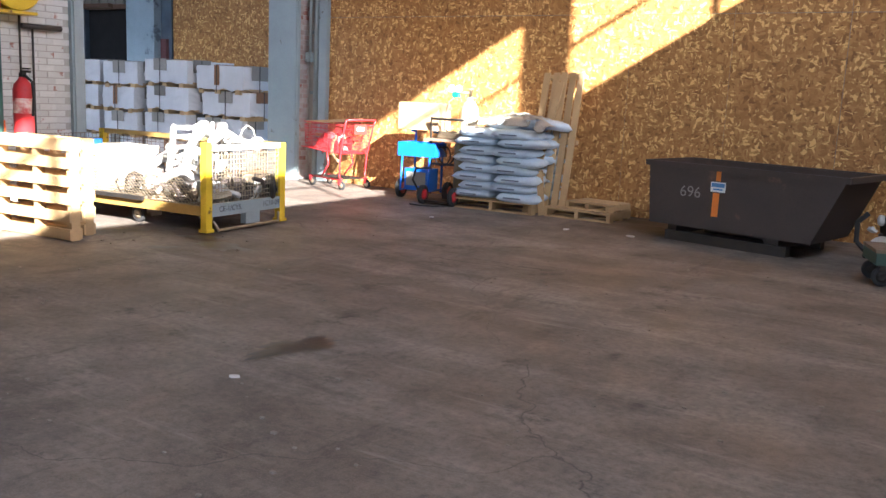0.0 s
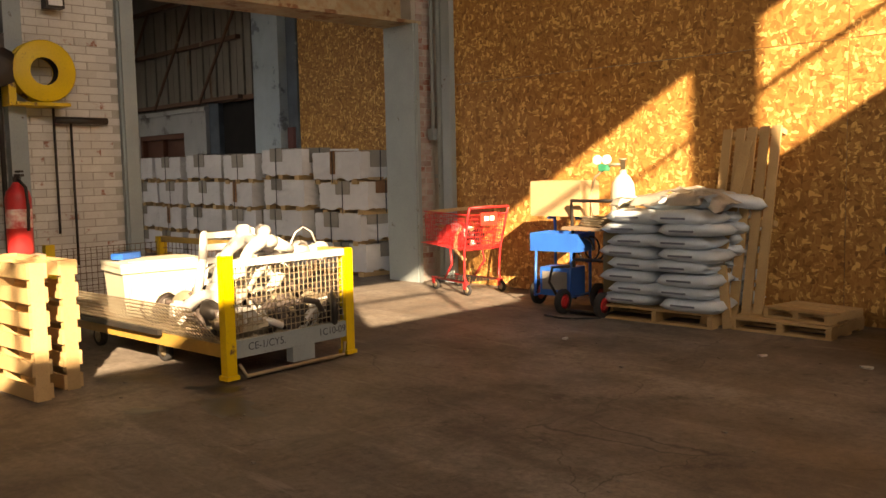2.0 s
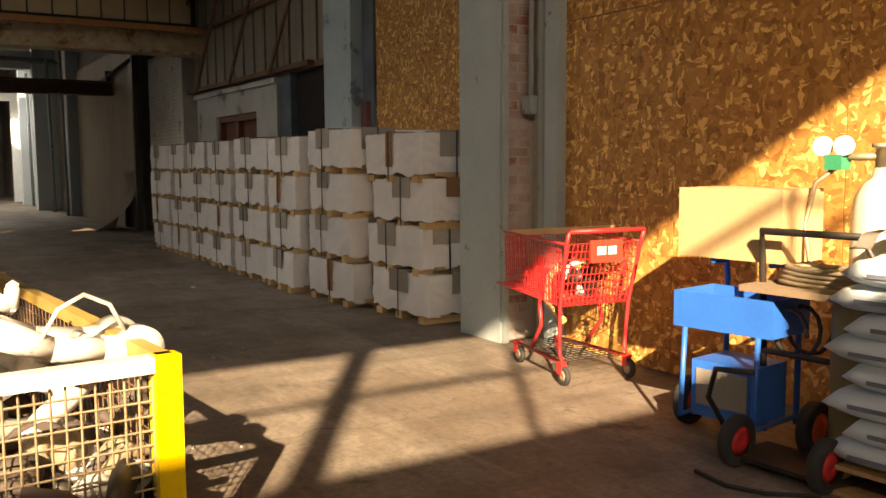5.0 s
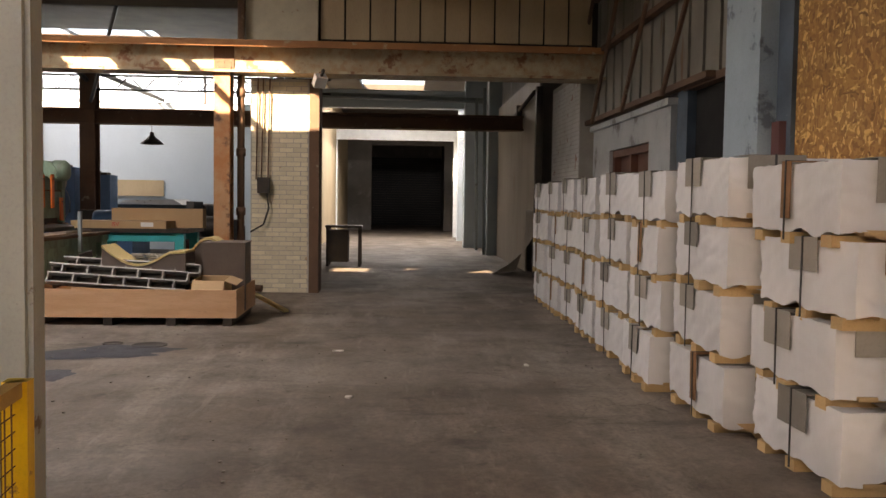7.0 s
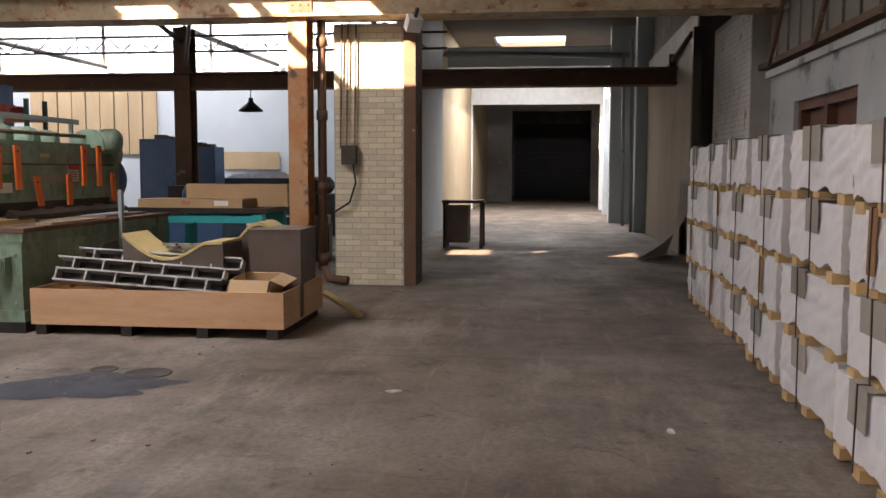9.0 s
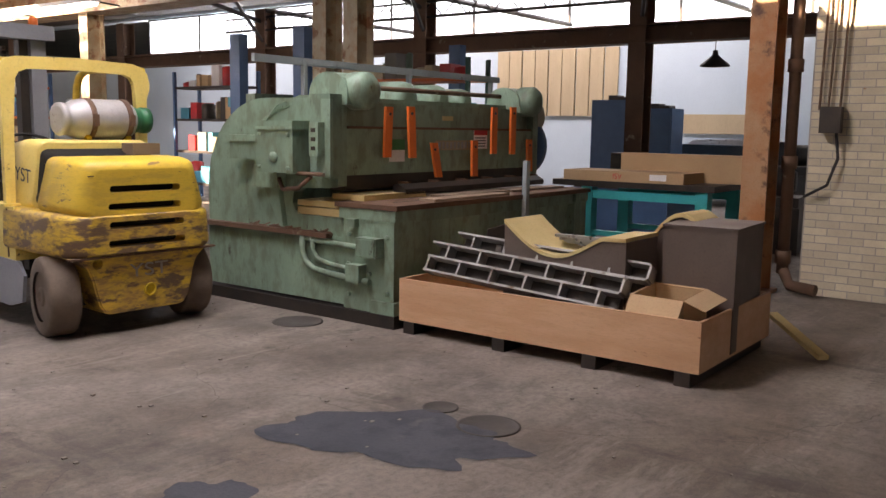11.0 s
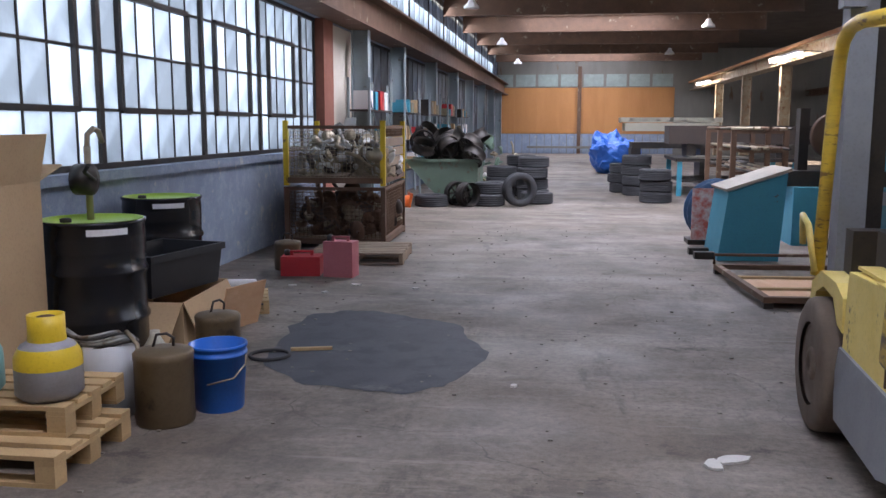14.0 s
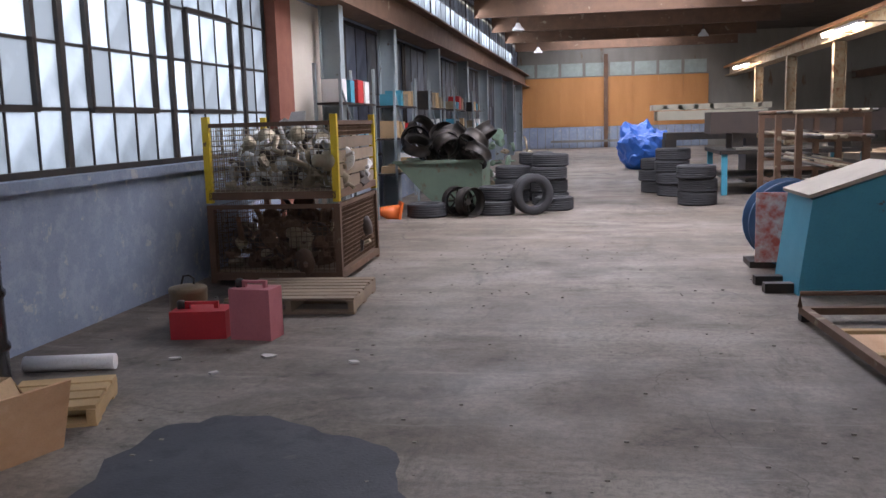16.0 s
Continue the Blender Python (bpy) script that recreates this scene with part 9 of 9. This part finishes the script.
fn = single("traffic_cone", (lambda b: (lathe(b, [(0.16, 0.03), (0.03, 0.42)], 16), box(b, -0.2, 0.2, -0.2, 0.2, 0, 0.03), b)[2])(bmesh.new()), ORANGE, pose(-8.75, -11.9, 0.06, 0, 78, 20), "orange cone lying beside the hopper", "cone")
for k in range(5):
    y = -10.8 - 3.2 * k
    rk = thing("steel_shelf", pose(-8.25, y, 0), "grey-green steel shelving with assorted parts along the wall", "shelf", "wall shelving")
    for yy in (-0.9, 0.9):
        for xx in (-0.2, 0.15):
            part("upright", boxes((xx - 0.02, xx + 0.02, yy - 0.02, yy + 0.02, 0, 2.3)), STEEL_BLUE, rk)
    for z in (0.6, 1.2, 1.75):
        part("shelf_board", boxes((-0.22, 0.17, -0.9, 0.9, z, z + 0.03)), STEEL_DARK, rk)
    bm = bmesh.new()
    bar(bm, (-0.2, -0.9, 0.4), (-0.2, 0.9, 2.0), 0.015, 5)
    part("brace", bm, STEEL_BLUE, rk)
    rr = random.Random(k)
    for z in (0.63, 1.23, 1.78):
        for j in range(4):
            a = -0.75 + 0.42 * j + rr.uniform(-0.05, 0.05)
            part("stored_box", boxes((-0.18, 0.1, a, a + rr.uniform(0.15, 0.32), z, z + rr.uniform(0.12, 0.35))), rr.choice([RED_PAINT, STEEL_DARK, WHITE, CARDBOARD, GALV, TEAL]), rk, "", 0.01)


# ---- right side of the aisle ----
bb = thing("teal_bin", pose(-13.42, -5.85, 0, 0, 0, 3), "teal steel bin with a sloping pale lid", "bin")
bm = bmesh.new()
prism(bm, [(0.02, 0.0), (-0.08, 0.78), (-0.72, 1.0), (-0.66, 0.0)], "y", -0.75, 0)
part("body", bm, TEAL, bb, "", 0.01)
bm = bmesh.new()
prism(bm, [(-0.05, 0.79), (-0.04, 0.82), (-0.76, 1.06), (-0.75, 1.02)], "y", -0.78, 0.03)
part("lid", bm, material("dusty_pale_lid", (0.42, 0.38, 0.31), 0.7, second=(0.34, 0.3, 0.25)), bb, "dusty pale lid", 0.004)
for y in (-0.55, -0.2):
    part("skid", boxes((0.02, 0.25, y, y + 0.1, 0.0, 0.08)), STEEL_DARK, bb)
fb = thing("steel_bed_frame", pose(-13.22, -4.95, 0, 0, 0, 4), "low rusty steel frame with plywood panels on the floor", "frame")
part("rail", boxes((-1.4, 0.0, 0.0, 0.06, 0.05, 0.10), (-1.4, 0.0, 1.75, 1.81, 0.05, 0.10), (-0.06, 0.0, 0.06, 1.75, 0.05, 0.10), (-1.4, -1.34, 0.06, 1.75, 0.05, 0.10)), STEEL_RUST, fb)
part("cross_rail", boxes((-1.34, -0.06, 0.6, 0.66, 0.04, 0.08), (-1.34, -0.06, 1.2, 1.26, 0.04, 0.08)), WOOD_PALE, fb)
part("panel", boxes((-1.3, -0.1, 0.68, 1.18, 0.045, 0.06), (-1.3, -0.1, 1.28, 1.73, 0.045, 0.06)), PLYWOOD, fb)
for x, y in ((-0.04, 0.02), (-0.04, 1.77), (-1.36, 0.02), (-1.36, 1.77)):
    part("foot", boxes((x - 0.04, x + 0.04, y - 0.03, y + 0.05, 0, 0.05)), STEEL_DARK, fb)
bm = bmesh.new()
rod(bm, [(0.0, 0.03, 0.1), (0.0, 0.03, 0.2), (-1.38, 0.03, 0.2), (-1.38, 0.03, 0.1)], 0.018, 6)
part("hoop", bm, STEEL_RUST, fb)
drm = thing("cable_drum", pose(-13.55, -7.4, 0), "blue cable reel on the floor beside the bin", "cable reel")
bm = bmesh.new()
lathe(bm, [(0.1, -0.2), (0.42, -0.2), (0.42, -0.16), (0.2, -0.16), (0.2, 0.16), (0.42, 0.16), (0.42, 0.2), (0.1, 0.2)], 28, "y", (-0.1, 0, 0.42))
part("reel", bm, CABINET_BLUE, drm)
part("sign", boxes((0.0, 0.3, 0.45, 0.47, 0.1, 0.75)), material("red_white_sign", (0.65, 0.12, 0.08), 0.5, second=(0.8, 0.75, 0.7), scale=12, amount=0.8), drm, "faded red and white sign")
part("base", boxes((-0.5, 0.3, -0.2, 0.2, 0, 0.06)), STEEL_DARK, drm)
lt = thing("machine_lathe", pose(-15.3, -7.8, 0, 0, 0, 0), "grey and teal workshop lathe behind the bin", "machine")
for x in (-0.6, 0.55):
    part("stand", boxes((x - 0.2, x + 0.2, -0.5, 0.5, 0, 0.75)), TEAL, lt, "", 0.02)
part("bed", boxes((-0.85, 0.85, -0.3, 0.3, 0.75, 0.95)), STEEL_DARK, lt, "", 0.01)
part("headstock", boxes((-0.7, -0.2, -0.3, 0.3, 0.95, 1.5)), TEAL, lt, "", 0.04)
bm = bmesh.new()
lathe(bm, [(0.05, -0.08), (0.3, -0.08), (0.3, 0.08), (0.05, 0.08)], 26, "y", (0.2, 0.2, 1.4))
part("brown_disc", bm, STEEL_RUST, lt, "large rusty disc")
part("column", boxes((0.5, 0.62, -0.1, 0.1, 0.95, 1.75)), STEEL_DARK, lt)
for k in range(3):
    rk = thing("bar_rack", pose(-14.7, -10.2 - 1.3 * k, 0), "rusty steel bar rack beside the aisle", "rack", "bar racks")
    for x in (-0.4, 0.4):
        part("post", boxes((x - 0.04, x + 0.04, -0.04, 0.04, 0, 1.45)), STEEL_RUST, rk)
    for z in (0.35, 0.75, 1.1, 1.4):
        part("arm", boxes((-0.4, 0.4, -0.03, 0.03, z, z + 0.05)), STEEL_RUST, rk)
    rr = random.Random(70 + k)
    for z in (0.40, 0.80, 1.15, 1.45):
        for j in range(7):
            bm = bmesh.new()
            bar(bm, (-0.32 + 0.1 * j, -0.6 - rr.uniform(0, 0.3), z + 0.03), (-0.32 + 0.1 * j + rr.uniform(-0.04, 0.04), 0.6 + rr.uniform(0, 0.3), z + 0.03), rr.uniform(0.015, 0.035), 7)
            part("stored_bar", bm, rr.choice([STEEL_DARK, STEEL_RUST, GALV]), rk)
tk = thing("long_bench", pose(-15.2, -16.2, 0), "long dark steel bench loaded with material", "bench")
part("top", boxes((-1.4, 1.2, -1.3, 1.0, 0.75, 0.82)), STEEL_DARK, tk)
for x in (-1.3, 1.1):
    for y in (-1.2, 0.9):
        part("leg", boxes((x - 0.05, x + 0.05, y - 0.05, y + 0.05, 0, 0.75)), TEAL, tk)
part("shelf", boxes((-1.3, 1.1, -1.2, 0.9, 0.3, 0.34)), STEEL_DARK, tk)
part("dark_beam", boxes((-1.9, 1.3, -0.5, 0.5, 1.12, 1.52)), CAST_DARK, tk, "long dark box beam", 0.02)
for x in (-1.2, 0.7):
    part("support", boxes((x, x + 0.2, -0.4, 0.4, 0.82, 1.12)), STEEL_DARK, tk)
part("loose_sheet", boxes((-0.3, 0.9, 0.3, 0.95, 0.83, 0.86)), PANEL_GREY, tk)
ck = thing("cream_machine", pose(-14.3, -19.0, 0), "cream painted machine frame beyond the bench", "machine")
for y in (-0.55, 0.5):
    part("long_rail", boxes((-1.1, 1.2, y, y + 0.1, 1.38, 1.58)), CREAM, ck, "", 0.02)
part("bed", boxes((-0.9, 1.0, -0.5, 0.5, 0.95, 1.1)), STEEL_DARK, ck, "", 0.02)
for k in range(7):
    bm = bmesh.new()
    bar(bm, (-0.95 + 0.33 * k, -0.45, 1.66), (-0.95 + 0.33 * k, 0.5, 1.66), 0.05, 10)
    part("roller", bm, CREAM, ck)
part("top_rail", boxes((-1.2, 1.3, -0.5, 0.5, 1.6, 1.72)), CREAM, ck, "", 0.02)
for x in (-0.8, 0.9):
    part("leg", boxes((x - 0.12, x + 0.12, -0.5, 0.5, 0, 0.95)), STEEL_DARK, ck)
tp = bmesh.new()
bmesh.ops.create_icosphere(tp, subdivisions=4, radius=1.0)
for v in tp.verts:
    n3 = v.co.copy()
    k = 1 + 0.25 * noise.noise(n3 * 1.7) + 0.16 * abs(noise.noise((n3.x * 5, n3.y * 5, n3.z * 1.6))) + 0.07 * abs(noise.noise(n3 * 11))
    v.co = Vector((n3.x * (0.78 + 0.16 * max(0, -n3.z)) * k + 0.12 * n3.z, n3.y * 0.95 * k, max(0.0, (n3.z * 0.66 + 0.52) * k)))
bmesh.ops.remove_doubles(tp, verts=tp.verts, dist=0.0005)
single("blue_tarpaulin", tp, TARP, pose(-13.15, -24.6, 0), "crumpled bright blue tarpaulin over a heap", "tarpaulin")
ptl = thing("wooden_pallet", pose(-14.2, 0.2, 0), "stacked pale boards between the forklift and the shear", "board stack")
for k in range(9):
    part("board", boxes((-0.05, 0.25, -0.4, 0.65, 0.09 * k, 0.09 * k + 0.07)), WOOD_PALE, ptl)


# ---- marks and litter on the floor ----
def floor_patch(name, cx, cy, rx, ry, seed, mat, label, turn=0.0, rough=0.28, z=0.004):
    """A flat spill with an uneven edge."""
    bm = bmesh.new()
    n = 72
    ring = []
    for k in range(n):
        a = 2 * math.pi * k / n
        r = 1 + rough * noise.noise((1.4 * math.cos(a) + seed, 1.4 * math.sin(a), seed)) + rough * 0.5 * noise.noise((4 * math.cos(a), 4 * math.sin(a), seed * 2.0)) + rough * 0.2 * noise.noise((12 * math.cos(a), 12 * math.sin(a), seed))
        ring.append(bm.verts.new((rx * r * math.cos(a), ry * r * math.sin(a), 0)))
    mid = bm.verts.new((0, 0, 0.001))
    for k in range(n):
        bm.faces.new((mid, ring[k], ring[(k + 1) % n]))
    ob = new(name, mesh_of(name, bm, mat))
    ob.matrix_world = pose(cx, cy, z, 0, 0, turn)
    return tagged(ob, label, "floor stain", kind="structure")


floor_patch("floor_stain_large", -10.36, -1.42, 0.76, 1.12, 3, STAIN, "dark damp patch on the concrete floor", 18, 0.2)
floor_patch("floor_stain_aisle", -12.86, 4.74, 0.36, 0.60, 6, STAIN, "dark blue-grey patch on the concrete floor", 22, 0.42)
floor_patch("floor_stain_small", -11.75, 4.65, 0.25, 0.2, 9, STAIN, "small dark patch on the concrete floor", 0, 0.4)
MANHOLE = material("dark_cover", (0.07, 0.062, 0.055), 0.75, 0.1, second=(0.045, 0.04, 0.036), scale=6)
for x, y, r in ((-14.4, 2.49, 0.2), (-13.31, 5.04, 0.17), (-13.4, 4.66, 0.1)):
    bm = bmesh.new()
    lathe(bm, [(r, 0), (r, 0.006), (r * 0.9, 0.006), (r * 0.88, 0.003), (0.002, 0.003)], 28)
    tagged(new("floor_cover", mesh_of("floor_cover", bm, MANHOLE)), "round dark cover in the floor", "floor cover", kind="structure").matrix_world = pose(x, y, 0)
OIL = material("oil_stain", (0.035, 0.03, 0.026), 0.4, second=(0.06, 0.05, 0.045))
for k, (x, y, rx, ry) in enumerate(((-4.3, 5.0, 0.3, 0.12), (-4.75, 5.2, 0.2, 0.1), (-4.6, 4.6, 0.12, 0.06), (-5.5, 4.95, 0.25, 0.08), (-1.75, 3.2, 0.25, 0.12))):
    floor_patch("floor_oil_mark", x, y, rx, ry, 20 + k, OIL, "black oil mark on the floor", 20 * k, 0.7)
LITTER = material("pale_litter", (0.6, 0.58, 0.55), 0.8)
for k, (x, y, s) in enumerate(((-1.6, 2.6, 0.03), (-4.1, 8.0, 0.045), (-12.46, 0.42, 0.11), (-12.38, 0.5, 0.09), (-9.7, -3.7, 0.08), (-9.5, -3.3, 0.05), (-9.1, -3.6, 0.05), (-10.3, -3.6, 0.05), (-11.4, -0.6, 0.04), (-13.0, 6.9, 0.06), (-11.0, 7.1, 0.05), (-12.3, 8.6, 0.05), (-2.6, 8.4, 0.05), (-1.9, 8.5, 0.06))):
    rr = random.Random(600 + k)
    bm = bmesh.new()
    prism(bm, [(s * math.cos(a) * rr.uniform(0.5, 1), s * 0.6 * math.sin(a) * rr.uniform(0.5, 1)) for a in [j * math.pi / 4 for j in range(8)]], "z", 0, 0.012)
    single("paper_scrap", bm, LITTER, pose(x, y, 0.001, 0, 0, rr.uniform(0, 180)), "pale scrap of paper lying on the floor", "litter", "floor litter")
grit = bmesh.new()
rr = random.Random(9)
for k in range(900):
    if k % 3 == 0:
        x, y = rr.uniform(-7, 2.5), rr.uniform(1.5, 9)
    else:
        x, y = rr.uniform(-14.5, -8.3), rr.uniform(-9, 9.3)
    s = rr.uniform(0.004, 0.013)
    box(grit, x - s, x + s, y - s * 0.7, y + s * 0.7, 0, s * 0.7)
tagged(new("floor_grit", mesh_of("floor_grit", grit, material("grit", (0.22, 0.2, 0.17), 0.9))), "scattered grit and crumbs on the floor", "grit", kind="stuff")
cb2 = bmesh.new()
rod(cb2, [(-4.95, 8.75, 0.012), (-4.75, 8.72, 0.012), (-4.6, 8.78, 0.012), (-4.45, 8.95, 0.012)], 0.01, 6)
single("loose_cable", cb2, BLACK_RUBBER, Matrix(), "black cable lying before the sacks", "cable")


# ---- pieces of walls ----
def sheets(parent, x0, x1, z1, y, first, mat):
    """Strand board sheets with narrow gaps, each slightly proud of its neighbour or behind it."""
    rnd = random.Random(4)
    me = mesh_of("sheet", boxes((0.003, 1.217, -0.012, 0, 0.003, 2.437)), mat)
    x = first
    while x < x1:
        z = 0.0 if round((x - first) / 1.22) % 2 == 0 else -0.0
        while z < z1:
            p = new("sheet", me)
            p.parent = parent
            p.matrix_world = pose(x, y + rnd.uniform(-0.004, 0.0), z)
            z += 2.44
        x += 1.22


sheets(osb, -7.42, 3.2, 8.0, 10.077, -7.58, OSB)


def bricks(parent, axis, face, a0, a1, z0, z1, mat, seed, limit=300, course=0.0725, length=0.215):
    """Brick faces proud of the mortar: the lower ones are objects of their own, the rest one joined mesh."""
    rnd = random.Random(seed)
    half = length / 2 - 0.005
    hz = course / 2 - 0.005
    def mesh(l):
        b = (-0.02, 0.006, -l, l, -hz, hz) if axis == "x" else (-l, l, -0.006, 0.02, -hz, hz)
        return mesh_of("brick", boxes(b), mat, 0.003)
    kinds = [mesh(half), mesh(half / 2)]
    rest = bmesh.new()
    made, row, z = 0, 0, z0
    while z + course <= z1:
        c = a0 - (length / 2 if row % 2 else 0)
        while c < a1 - 0.03:
            lo, hi = max(c, a0), min(c + length, a1)
            if hi - lo > 0.06:
                mid, whole = (lo + hi) / 2, hi - lo > length * 0.75
                off = rnd.uniform(-0.003, 0.002)
                at = (face + off, mid, z + course / 2) if axis == "x" else (mid, face - off, z + course / 2)
                if made < limit:
                    p = new("brick", kinds[0 if whole else 1])
                    p.parent = parent
                    p.matrix_world = pose(*at)
                    made += 1
                else:
                    l = (hi - lo) / 2 - 0.005
                    x, y, zz = at
                    if axis == "x":
                        box(rest, x - 0.02, x + 0.006, y - l, y + l, zz - hz, zz + hz)
                    else:
                        box(rest, x - l, x + l, y - 0.006, y + 0.02, zz - hz, zz + hz)
            c += length
        z += course
        row += 1
    if len(rest.faces):
        tagged(part("bricks", rest, mat, parent), kind="stuff")
    else:
        rest.free()


bricks(wallb, "x", BX, 4.3, DOOR0 - 0.15, 0, 3.6, BRICK_W, 1, 300)
bricks(wallb, "x", BX, DOOR1 + 0.07, 10.06, 0, 4.4, BRICK_P, 2, 120)
bricks(pillar, "x", -18.41, 5.2, 6.08, 0, 3.3, BRICK_Y, 3, 230)
bricks(brick_col, "y", 10.42, -21.45, -18.98, 1.2, 3.55, BRICK_W, 4, 0)
